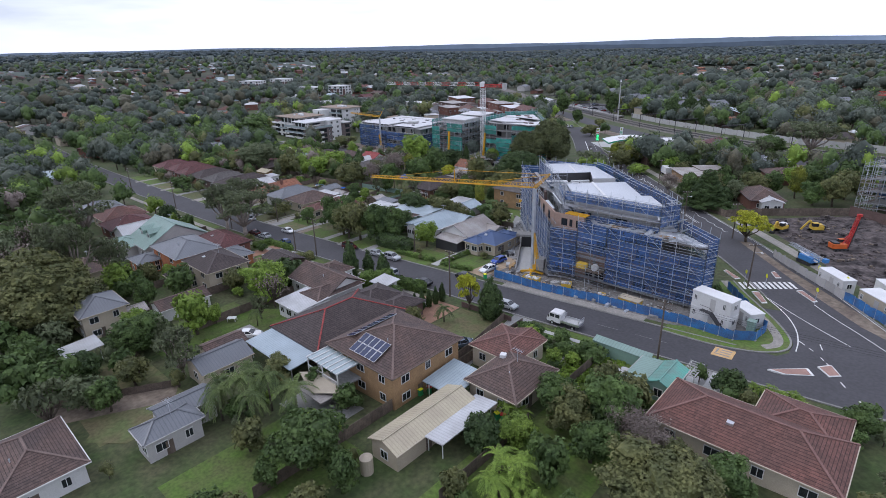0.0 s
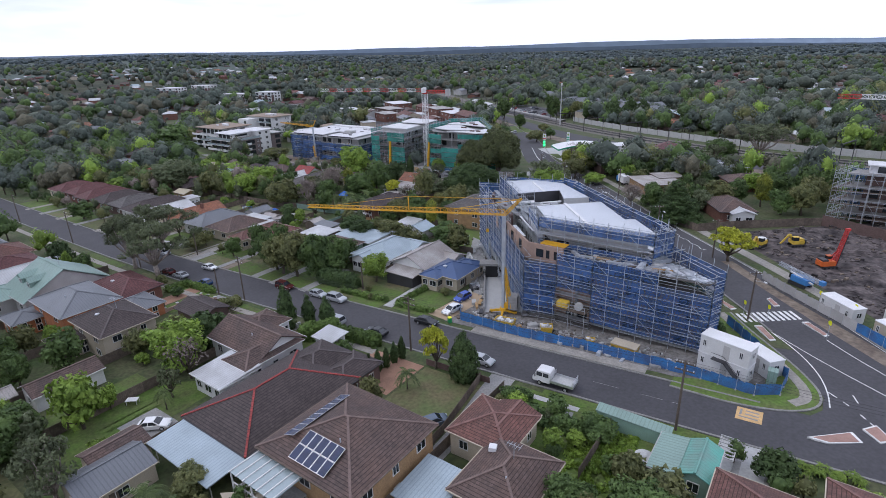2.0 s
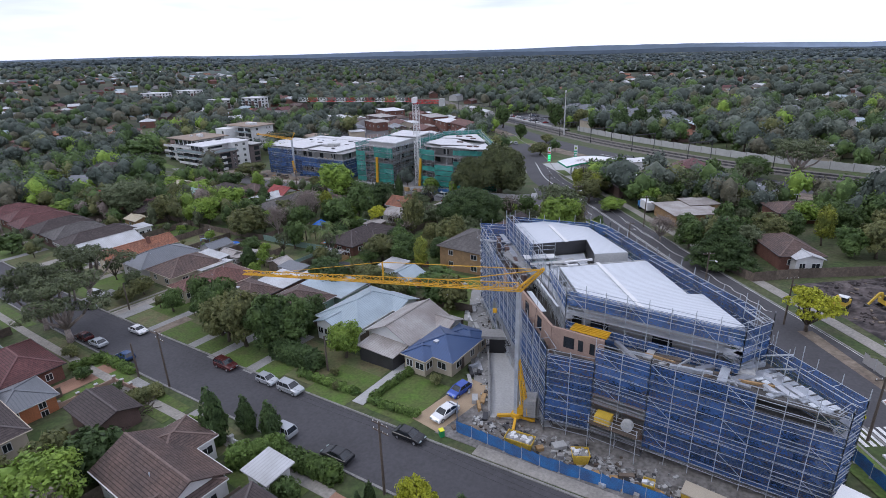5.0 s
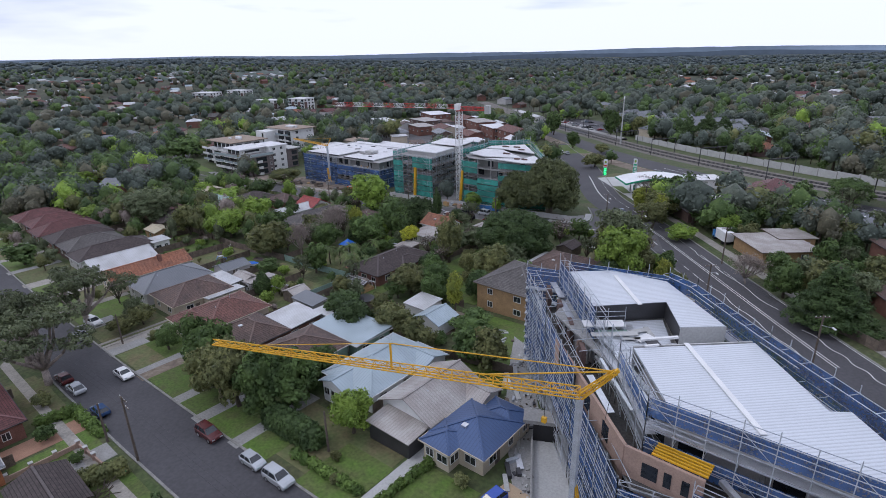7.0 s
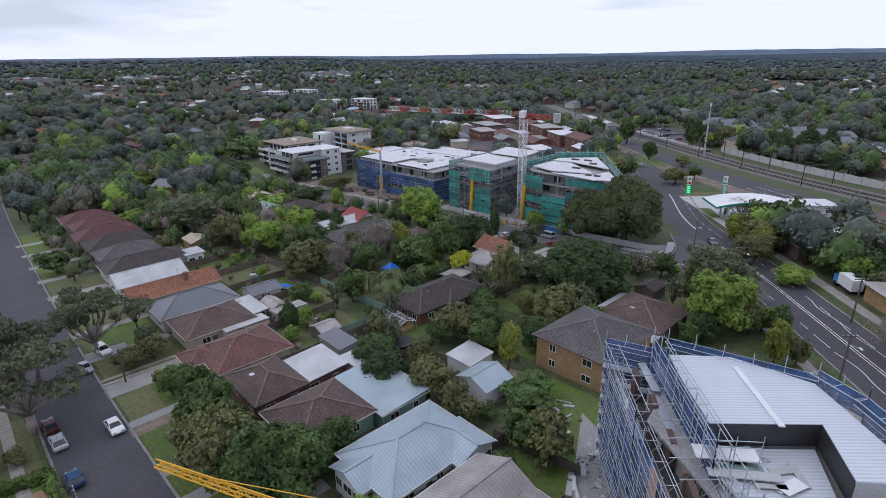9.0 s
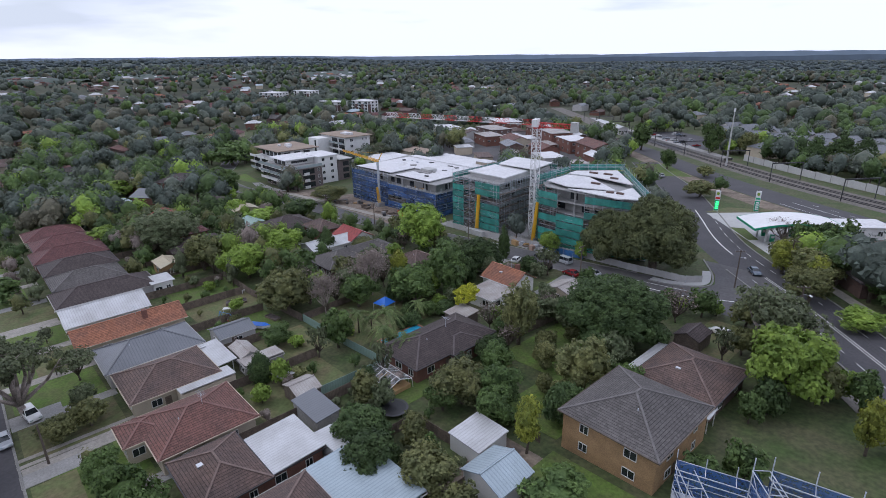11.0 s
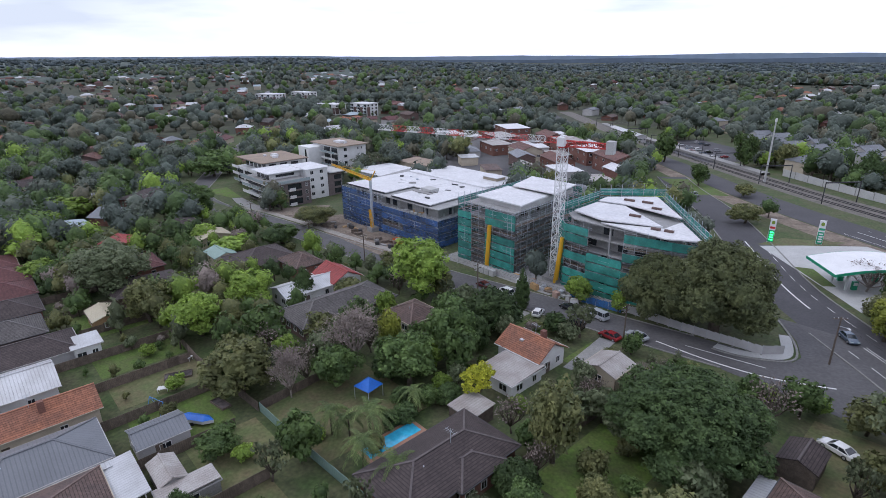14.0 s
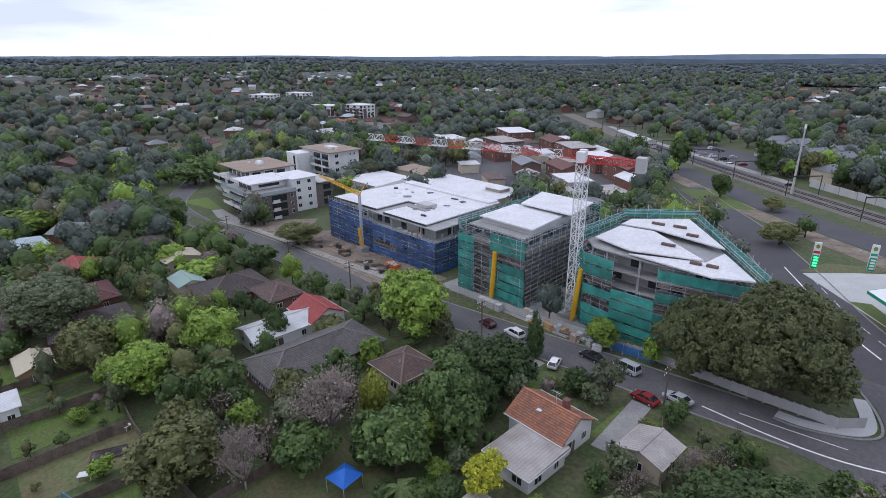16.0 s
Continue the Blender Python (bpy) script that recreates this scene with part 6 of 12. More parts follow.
for i in range(16):
    tagged(part("building_sheet", Mesh().obox(rl.uniform(-62, -57.8), rl.uniform(104.5, 108.0), 12.52 + 0.05 * (i % 4), rl.uniform(0.8, 3.0), rl.uniform(0.3, 1.2), 0.06, rl.choice((40, -50, 55, 70))), M[rl.choice(("alu", "crane_white", "concrete_new", "iron_sage"))]), "loose sheets and battens on the low roof", "building material", "sheets on the low roof")
tagged(part("gangway", Mesh().beam((-62.8, 103.4, 12.7), (-58.6, 106.2, 13.0), 0.9, 0.1), M["concrete_new"]), "plank gangway onto the low roof", "gangway")
A_TOP = [13.0, 12.0, 9.8, 9.2, 11.2, 11.2, 11.4, 12.4, 15.4, 15.4, 15.4, 14.9, 13.4]
scaffold(A_OUT, site_base, A_TOP, "net_blue", "tall tube scaffold draped with blue netting", holes={(4, 3), (4, 4), (4, 5), (4, 6), (1, 6), (1, 5), (2, 5)}, planks="alu", rails=(0.0, -0.5, -1.0), skirt=1.5)
A_UPS = [(-73.4, 115.4), (-62.6, 103.8), (-57.6, 98.6), (-52.2, 91.6), (-33.2, 91.9), (-31.2, 95.6), (-34.2, 99.0)]
scaffold(A_UPS, lambda x, y: 8.6, [15.4, 14.8, 14.8, 15.6, 15.6, 15.6], "net_blue", "upper lift of tube scaffold with blue netting", faces=(0, 1, 2, 3, 4, 5), bare=(1,), holes={(2, 1), (3, 1), (3, 3), (4, 2), (2, 2)}, planks="alu", rails=(0.0, -0.5, -1.0))
bay = thing("loading_platform", pose(0, 0, 0), "timber loading platform in the open bay of the scaffold", "platform")
part("deck", Mesh().box(-46.8, 86.4, 2.3, -41.2, 89.2, 2.42), M["timber"], bay)
for x in (-46.7, -44, -41.3):
    part("post", Mesh().beam((x, 86.5, G(x, 86.5) - 0.1), (x, 86.5, 3.5), 0.07), M["galv"], bay)
part("rail", Mesh().beam((-46.8, 86.45, 3.4), (-41.2, 86.45, 3.4), 0.05).beam((-46.8, 86.45, 2.9), (-41.2, 86.45, 2.9), 0.05), M["galv"], bay)
tagged(part("waste_box", Mesh().box(-46.2, 86.8, 2.43, -44.4, 88.2, 3.3), M["plant_yellow"]), "yellow steel waste box on the loading platform", "skip")
tagged(part("cable_drum", Mesh().tube((-42.6, 87.0, 3.1), (-42.6, 87.7, 3.1), 0.65, 0.65, 14), M["concrete_new"]), "pale cable drum on the loading platform", "cable drum")
def on_ramp(x, y, r=2.3):
    """Within r metres of the ramp's middle line."""
    u = ((x + 57.4) * -8.6 + (y - 87.0) * 14.0) / 270.0
    return -0.05 < u < 1.1 and math.hypot(x + 57.4 + 8.6 * u, y - 87.0 - 14.0 * u) < r


patch("ramp", [(-59.3, 85.8), (-55.6, 87.4), (-64.2, 101.6), (-67.7, 99.8)], 0.09, M["concrete_new"], "pale concrete ramp down to the basement garage", "ramp")
for a, b in (((-59.5, 85.9), (-67.9, 99.9)), ((-55.4, 87.5), (-61.6, 97.6))):
    z = G(a[0], a[1])
    tagged(part("retaining_wall", Mesh().beam((*a, z + 0.4), (*b, G(*b) + 0.5), 0.25, 1.1), M["concrete"]), "low concrete wall beside the garage ramp", "retaining wall", kind="structure")
tagged(part("mortar_silo", Mesh().tube((-54.0, 89.4, G(-54, 89)), (-54.0, 89.4, G(-54, 89) + 3.2), 0.85, 0.85, 14).tube((-54.0, 89.4, G(-54, 89) + 3.2), (-54.0, 89.4, G(-54, 89) + 3.6), 0.85, 0.3, 14), M["concrete_new"]), "grey cylindrical mortar silo beside the crane", "silo")
# solid black block in place of the shaded inside of the garage
tagged(part("garage_opening", Mesh().obox(-66.2, 101.2, G(-66, 101), 3.9, 0.8, 2.6, 28), M["black"]), "dark basement garage opening at the ramp", "garage opening")
tagged(part("garage_lintel", Mesh().obox(-66.4, 101.6, G(-66, 101) + 2.6, 6.4, 2.4, 0.5, 28), M["concrete"]), "grey concrete deck over the garage mouth", "lintel", kind="structure")
stair = thing("scaffold_stair", pose(-30.0, 93.6, 8.6, 0, 0, -40), "galvanised scaffold stair tower on the terrace", "scaffold stair")
for i in range(3):
    part("flight", Mesh().beam((-1.5, -0.5 + 0.9 * (i % 2), i * 1.8), (1.5, -0.5 + 0.9 * (i % 2), i * 1.8 + 1.8), 0.7, 0.08), M["galv"], stair)
for sx in (-1.6, 1.6):
    for sy in (-0.9, 0.9):
        part("post", Mesh().beam((sx, sy, 0), (sx, sy, 6.2), 0.06), M["galv"], stair)
rp = random.Random(5)
# same shade-darkened concrete as the terrace
part("formwork_deck", Mesh().prism([(-45, 88.9), (-24.7, 88.9), (-24.0, 90.3), (-31.2, 96.0), (-32.6, 91.4), (-45, 91.2)], 10.4, 10.55), M["earth_wet"], blue_a, "grey formwork deck of the next slab")
for i in range(9):
    x, y = -31.4 + i * 0.75, 93.4 - i * 0.42
    part("decking", Mesh().obox(x, y, 10.56 + 0.02 * (i % 3), 3.4 - 0.18 * i, 0.62, 0.09, 48), M["flashing" if i % 3 else "galv"], blue_a, "bright metal decking sheets")
for i in range(7):
    part("steel_beam", Mesh().obox(-43 + i * 2.3, 90.2 + 0.3 * (i % 3), 10.56, 3.2, 0.2, 0.28, (8, -4, 70, 3, -60, 12, 0)[i]), M[("galv", "timber_new", "galv", "steel_dark", "alu", "timber_new", "galv")[i]], blue_a)
for i in range(26):
    u = rp.random()
    x, y = (-45 + 17 * u, 89.6 + rp.uniform(0, 1.6)) if i < 12 else (-33 + 7 * u, 90.4 + rp.uniform(0, 5) * (1 - u))
    ln = rp.uniform(1.2, 4.2)
    tagged(part("plank", Mesh().obox(x, y, 10.56, ln, rp.uniform(0.4, 0.9), rp.uniform(0.1, 0.5), rp.choice((0, 12, 50, -40, 90))), M[rp.choice(("galv", "galv", "alu", "timber", "concrete_new", "alu"))]), "stacked building planks and pipes on the terrace", "building material", "stacks on the terrace")

# site fence with cloth, skips, sheds
def cloth_fence(pts, label, cloth="hoard_blue", h=1.75):
    ob = thing("site_fence", pose(0, 0, 0), label, "site fence")
    for (x0, y0), (x1, y1) in zip(pts, pts[1:]):
        n = max(1, round(math.hypot(x1 - x0, y1 - y0) / 2.4))
        for i in range(n):
            p = [(x0 + (x1 - x0) * u, y0 + (y1 - y0) * u) for u in (i / n, (i + 0.5) / n, (i + 1) / n)]
            rg = random.Random(int(p[0][0] * 13 + p[0][1] * 5))
            c = Mesh()
            o = rg.uniform(-0.12, 0.12)
            pts3 = [(p[0][0], p[0][1]), (p[1][0] + o, p[1][1] + o), (p[2][0], p[2][1])]
            for a, b in zip(pts3, pts3[1:]):
                c.poly([(*a, G(*a) + 0.08), (*b, G(*b) + 0.08), (*b, G(*b) + h - rg.uniform(0, 0.25)), (*a, G(*a) + h)])
            part("cloth", c, M[cloth], ob)
            part("post", Mesh().beam((*p[0], G(*p[0])), (*p[0], G(*p[0]) + h + 0.1), 0.05), M["galv"], ob)
            part("block", Mesh().obox(p[0][0], p[0][1], G(*p[0]) - 0.02, 0.6, 0.22, 0.2, 90), M["concrete"], ob)
    return ob


cloth_fence([(-63.5, 84.5), (-61.5, 81.2), (-50, 80.9), (-41, 81.8), (-25, 82.2), (-16.5, 81.4), (-13.8, 83.0), (-13.4, 87.2), (-17.5, 93.2), (-22.8, 100.5)], "temporary site fence with sagging blue cloth")
cloth_fence([(-6.2, 106.4), (-11.2, 112.0), (-16.5, 117.9), (-20.4, 122.8)], "temporary site fence with printed grey and white cloth beside the excavation", "render_grey")
cloth_fence([(9.5, 88.5), (1.6, 97.4), (-6.2, 106.4)], "temporary site fence with printed blue cloth")


def site_hut(x, y, L, W, rot, storeys, label, skin="white_paint"):
    ob = thing("site_hut", pose(x, y, G(x, y) + 0.15, 0, 0, rot), label, "site hut")
    for s in range(storeys):
        b = part("cabin", Mesh().box(-L / 2, -W / 2, s * 2.6, L / 2, W / 2, s * 2.6 + 2.55), M[skin], ob)
        part("roof", Mesh().box(-L / 2 - 0.06, -W / 2 - 0.06, s * 2.6 + 2.5, L / 2 + 0.06, W / 2 + 0.06, s * 2.6 + 2.62), M["crane_white"], ob)
        for u in (-0.4, 0.34):
            window_on(ob, (u * L, -W / 2 - 0.01, s * 2.6 + 1.5), -90, 0.5, 1.0)
        part("door", Mesh().box(-0.1, -W / 2 - 0.05, s * 2.6 + 0.1, 0.75, -W / 2 + 0.02, s * 2.6 + 2.1), M["render_grey"], ob)
        window_on(ob, (L / 2 + 0.01, 0, s * 2.6 + 1.5), 0, 0.9, 0.9)
    return ob


hut = site_hut(-20.6, 85.0, 6.4, 2.5, -14, 2, "two storey white site office with outside stair")
st = part("stair", Mesh().beam((0.4, -1.75, 2.6), (3.0, -1.75, 0.1), 0.8, 0.1).box(-1.2, -2.15, 2.5, 0.5, -1.35, 2.6).beam((0.4, -2.1, 3.5), (3.0, -2.1, 1.0), 0.05).beam((-1.2, -2.1, 3.5), (0.4, -2.1, 3.5), 0.05), M["steel_dark"], hut, "dark steel stair and landing")
site_hut(-16.6, 88.4, 4.6, 2.4, -40, 1, "white site hut inside the blue fence")
site_hut(-8.2, 111.4, 6.2, 2.3, -46, 1, "white site hut beside the excavation")
site_hut(0.6, 112.6, 6.6, 2.6, 34, 1, "white site hut behind the pale hut")
site_hut(-0.8, 104.4, 6.6, 3.4, -44, 1, "pale beige site hut behind the blue fence", "cream")


def skip_bin(x, y, L, W, rot, m, label, load=("concrete_new", "crane_white"), lid=None):
    ob = thing("skip_bin", pose(x, y, G(x, y) + 0.06, 0, 0, rot), label, "skip")
    b, t = Mesh(), 0.07
    o = [(-L / 2, -W / 2), (L / 2, -W / 2), (L / 2, W / 2), (-L / 2, W / 2)]
    i = [(-L / 2 + 0.28, -W / 2 + 0.12), (L / 2 - 0.28, -W / 2 + 0.12), (L / 2 - 0.28, W / 2 - 0.12), (-L / 2 + 0.28, W / 2 - 0.12)]
    e = [(p[0] - math.copysign(t, p[0]), p[1] - math.copysign(t, p[1])) for p in o]
    for k in range(4):
        j = (k + 1) % 4
        b.poly([(*i[k], 0), (*i[j], 0), (*o[j], 1.35), (*o[k], 1.35)])
        b.poly([(*o[k], 1.35), (*o[j], 1.35), (*e[j], 1.35), (*e[k], 1.35)])
        b.poly([(*e[k], 1.35), (*e[j], 1.35), (*e[j], 0.9), (*e[k], 0.9)])
    part("shell", b, M[m], ob)
    for k in range(max(2, int(L / 0.8))):
        u = -L / 2 + L * (k + 0.5) / max(2, int(L / 0.8))
        part("rib", Mesh().beam((u, -W / 2 + 0.1, 0.1), (u, -W / 2 - 0.03, 1.3), 0.08), M[m], ob)
    part("infill", Mesh().box(-L / 2 + 0.1, -W / 2 + 0.1, 0.85, L / 2 - 0.1, W / 2 - 0.1, 1.12), M["concrete"], ob)
    rng = random.Random(int(x * 7))
    for k in range(int(5 * L)):
        a = rng.uniform(0.2, 0.6)
        part("rubble", Mesh().obox(rng.uniform(-0.42, 0.42) * L, rng.uniform(-0.36, 0.36) * W, 1.1, a, a * rng.uniform(0.4, 1), rng.uniform(0.1, 0.4), rng.uniform(0, 180)), M[rng.choice(load)], ob)
    if lid:
        part("cover", Mesh().box(-L / 2 - 0.03, -W / 2 - 0.03, 1.36, L / 2 + 0.03, W / 2 + 0.03, 1.5), M[lid], ob)


skip_bin(-33.8, 84.0, 3.8, 1.9, -3, "plant_yellow", "yellow skip under a cream sheet with pallets beside it", lid="cream")
for k in range(3):
    pl = thing("pallet", pose(-33.6 + 0.7 * k, 82.7, G(-33, 82.7) + 0.05, 0, 0, -3), "new timber pallet leaning against the yellow skip", "pallet", "pallets by the skip")
    for i in range(6):
        part("slat", Mesh().box(-0.5, -0.06, 0.05 + 0.2 * i, 0.5, -0.02, 0.19 + 0.2 * i), M["timber_new"], pl)
    for u in (-0.4, 0.0, 0.4):
        part("bearer", Mesh().box(u - 0.05, -0.02, 0.0, u + 0.05, 0.08, 1.2), M["timber_new"], pl)
skip_bin(-53.5, 82.8, 3.4, 1.8, 8, "plant_yellow", "yellow skip full of white rubble")
skip_bin(-46.5, 84.0, 2.0, 1.6, 30, "plant_yellow", "small yellow bin beside the scaffold")
skip_bin(-38.8, 83.2, 1.2, 1.2, 10, "plant_yellow", "small yellow bin by the fence")
for i in range(60):
    x, y = rp.uniform(-62, -26), rp.uniform(81.6, 85.0)
    if i > 36:
        x, y = rp.uniform(-77, -64), rp.uniform(90, 112)
        if y > 88 + (-59 - x) * 1.39 - 2.5:
            continue
    tagged(part("rubble_block" if i % 3 else "pallet", Mesh().obox(x, y, G(x, y) + 0.04, rp.uniform(0.4, 1.8), rp.uniform(0.4, 1.1), rp.uniform(0.15, 0.8), rp.uniform(0, 90)), M[rp.choice(("concrete_new", "concrete", "timber_new", "steel_dark", "earth_dry", "galv"))]), "loose building rubble and stacked material", "building material", "rubble round the scaffold")
tagged(part("portable_toilet", Mesh().box(-15.6, 84.4, G(-15, 85), -14.5, 85.5, G(-15, 85) + 2.2).box(-15.65, 84.35, G(-15, 85) + 2.2, -14.45, 85.55, G(-15, 85) + 2.35), M["iron_sage"]), "green portable toilet inside the site fence", "portable toilet")


chips, rk = Mesh(), random.Random(77)
for i in range(900):
    if i % 3:
        x, y = rk.uniform(-61, -26), rk.gauss(84.2, 1.3)
    else:
        u = rk.random()
        x, y = -59 - 20 * u + rk.gauss(0, 1.2), 88 + 28 * u + rk.gauss(0, 1.2)
    if y < 81.8 or y > 120 or on_ramp(x, y):
        continue
    a, h = rk.uniform(0.08, 0.38), rk.uniform(0.05, 0.3)
    chips.obox(x, y, G(x, y) + 0.03, a * rk.uniform(0.7, 2.6), a, h, rk.uniform(0, 180), rk.choice((0, 0, 0, 1, 1, 2, 3)))
tagged(part("rubble", chips, [M["concrete"], M["concrete_new"], M["timber"], M["steel_dark"]]), "scattered broken concrete, offcuts and rubble on the site", "rubble", kind="stuff")
for i in range(26):
    u = i / 26
    x, y = -60.5 - 18.5 * u + rk.uniform(-1.6, 0.8), 86 + 26.5 * u + rk.uniform(-1, 1)
    if on_ramp(x, y, 2.8):
        continue
    m = rk.choice(("timber_new", "galv", "concrete_new", "alu", "steel_dark", "white_paint"))
    tagged(part("pallet_load", Mesh().obox(x, y, G(x, y) + 0.06, rk.uniform(0.8, 2.6), rk.uniform(0.3, 0.8), rk.uniform(0.15, 0.6), 124 + rk.uniform(-12, 12)), M[m]), "stacked planks, tubes and blocks beside the scaffold", "building material", "stacks beside the scaffold")


# -- cranes --
def lattice(mb, a, b, w0, w1, step, r, tri=False, m=0):
    """A lattice boom between two points; tri: one chord above, two below."""
    a, b = Vector(a), Vector(b)
    d = b - a
    ln = d.length
    d.normalize()
    up = Vector((0, 0, 1)) if abs(d.z) < 0.9 else Vector((1, 0, 0))
    s = d.cross(up).normalized()
    u = s.cross(d).normalized()
    n = max(1, round(ln / step))
    rows = []
    for i in range(n + 1):
        w = w0 + (w1 - w0) * i / n
        p = a + d * (ln * i / n)
        rows.append([p + s * w / 2, p - s * w / 2, p + u * w * 0.95] if tri else [p + s * w / 2 + u * w / 2, p - s * w / 2 + u * w / 2, p - s * w / 2 - u * w / 2, p + s * w / 2 - u * w / 2])
    k = len(rows[0])
    for i in range(n):
        for c in range(k):
            mb.beam(rows[i][c], rows[i + 1][c], r * 1.5, m=m)
            mb.beam(rows[i][c], rows[i + 1][(c + 1) % k] if i % 2 else rows[i + 1][c - 1], r, m=m)
            mb.beam(rows[i][c], rows[i][(c + 1) % k], r, m=m)


def yellow_crane():
    bx, by = -56.2, 87.0
    z0 = G(bx, by)
    ob = thing("tower_crane", pose(0, 0, 0), "small self erecting crane with yellow lattice jib and grey mast", "crane")
    for a in (20, 110, 200, 290):
        c, d = math.cos(radians(a)), math.sin(radians(a))
        leg = part("outrigger", Mesh().beam((bx + 0.3 * c, by + 0.3 * d, z0 + 0.75), (bx + 2.4 * c, by + 2.4 * d, z0 + 0.35), 0.32, 0.4), M["crane_yellow"], ob)
        part("foot", Mesh().tube((bx + 2.3 * c, by + 2.3 * d, z0), (bx + 2.3 * c, by + 2.3 * d, z0 + 0.4), 0.35, 0.12, 8), M["timber"], leg)
    part("turntable", Mesh().tube((bx, by, z0 + 0.7), (bx, by, z0 + 1.2), 0.7, 0.6, 12), M["crane_yellow"], ob)
    for k in range(4):
        part("ballast_block", Mesh().obox(bx + 1.5, by + 0.9, z0 + 1.2 + k * 0.62, 1.5, 1.9, 0.58, 20), M["concrete"], ob)
    part("winch_box", Mesh().obox(bx + 0.6, by + 0.3, z0 + 1.2, 1.0, 0.8, 0.9, 20), M["crane_yellow"], ob)
    mast = Mesh()
    mast.beam((bx, by, z0), (bx, by, 16.3), 0.48)
    part("mast", mast, M["galv"], ob, "pale grey box mast")
    low = Mesh()
    lattice(low, (bx + 1.3, by + 0.2, z0 + 1.4), (bx + 0.1, by + 0.1, 7.2), 0.6, 0.3, 0.8, 0.06)
    part("mast_strut", low, M["crane_yellow"], ob)
    root, tip = Vector((bx, by, 16.5)), Vector((-87.4, 72.2, 17.0))
    mid = root.lerp(tip, 0.47)
    jib = part("jib", Mesh().beam(root, tip, 0.10), M["crane_yellow"], ob)
    jd = (tip - root).normalized()
    js = jd.cross(Vector((0, 0, 1))).normalized()
    rows = []
    for i in range(30):
        w = 0.95 - 0.45 * i / 29
        p = root.lerp(tip, i / 29)
        rows.append((p + js * w / 2, p - js * w / 2, p + Vector((0, 0, 0.95 * w))))
    for c in range(3):
        part("chord", Mesh().beam(rows[0][c], rows[29][c], 0.08), M["crane_yellow"], jib)
    for i in range(29):
        for c in range(3):
            part("brace", Mesh().beam(rows[i][c], rows[i + 1][(c + 1) % 3] if i % 2 else rows[i + 1][c - 1], 0.05), M["crane_yellow"], jib)
            part("brace", Mesh().beam(rows[i][c], rows[i][(c + 1) % 3], 0.05), M["crane_yellow"], jib)
    d = (tip - root).normalized()
    apex = root - d * 2.6 + Vector((0, 0, 2.7))
    fr = Mesh()
    lattice(fr, root, apex, 0.5, 0.3, 0.8, 0.06)
    fr.beam(apex, apex - d * 0.2 + Vector((0, 0, 0.15)), 0.3)
    part("a_frame", fr, M["crane_yellow"], ob)
    post = mid + Vector((0, 0, 2.6))
    part("post", Mesh().beam(mid, post, 0.14), M["crane_yellow"], ob)
    part("tie_bar", Mesh().beam(apex, post, 0.07).beam(post, tip.lerp(root, 0.12) + Vector((0, 0, 0.4)), 0.05).beam(apex, root.lerp(tip, 0.24) + Vector((0, 0, 0.7)), 0.09), M["crane_yellow"], ob)
    part("cable", Mesh().beam(apex, (bx + 0.5, by + 0.4, z0 + 1.5), 0.03), M["black"], ob)
    hk = root.lerp(tip, 0.08)
    part("hook_line", Mesh().beam(hk, hk - Vector((0, 0, 2.6)), 0.03), M["black"], ob)
    part("hook_block", Mesh().box(hk.x - 0.2, hk.y - 0.15, hk.z - 3.1, hk.x + 0.2, hk.y + 0.15, hk.z - 2.6), M["crane_yellow"], ob)


def red_crane():
    bx, by = -155.2, 195.4
    z0 = G(bx, by)
    ob = thing("tower_crane", pose(0, 0, 0), "tall tower crane with white lattice mast and red and white jib", "crane")
    part("base", Mesh().obox(bx, by, z0 - 0.2, 4.0, 4.0, 1.0), M["concrete"], ob)
    mast = Mesh()
    lattice(mast, (bx, by, z0), (bx, by, 24.6), 1.7, 1.7, 1.7, 0.10)
    part("mast", mast, M["crane_white"], ob)
    tip, tail = Vector((-203.0, 182.0, 25.4)), Vector((-145.4, 198.2, 25.4))
    root = Vector((bx, by, 25.4))
    part("slew_ring", Mesh().tube((bx, by, 24.5), (bx, by, 25.3), 1.0, 1.0, 12), M["crane_red"], ob)
    part("cab", Mesh().obox(bx + 0.5, by - 1.4, 25.0, 1.5, 1.4, 1.9, 15), M["crane_white"], ob)
    part("tower_head", Mesh().obox(bx, by, 25.3, 1.2, 1.2, 1.8, 15), M["crane_white"], ob)
    for i in range(12):
        jib = Mesh()
        lattice(jib, root.lerp(tip, i / 12), root.lerp(tip, (i + 1) / 12), 1.35, 1.35, 1.5, 0.06, True)
        part("jib_section", jib, M["crane_white"] if i % 2 else M["crane_red"], ob)
    cj = Mesh()
    lattice(cj, root, tail, 1.2, 1.0, 1.3, 0.1)
    part("counter_jib", cj, M["crane_red"], ob)
    part("counterweight", Mesh().obox(tail.x, tail.y, tail.z - 1.5, 1.6, 2.0, 2.6, 16), M["concrete_new"], ob)
    return ob


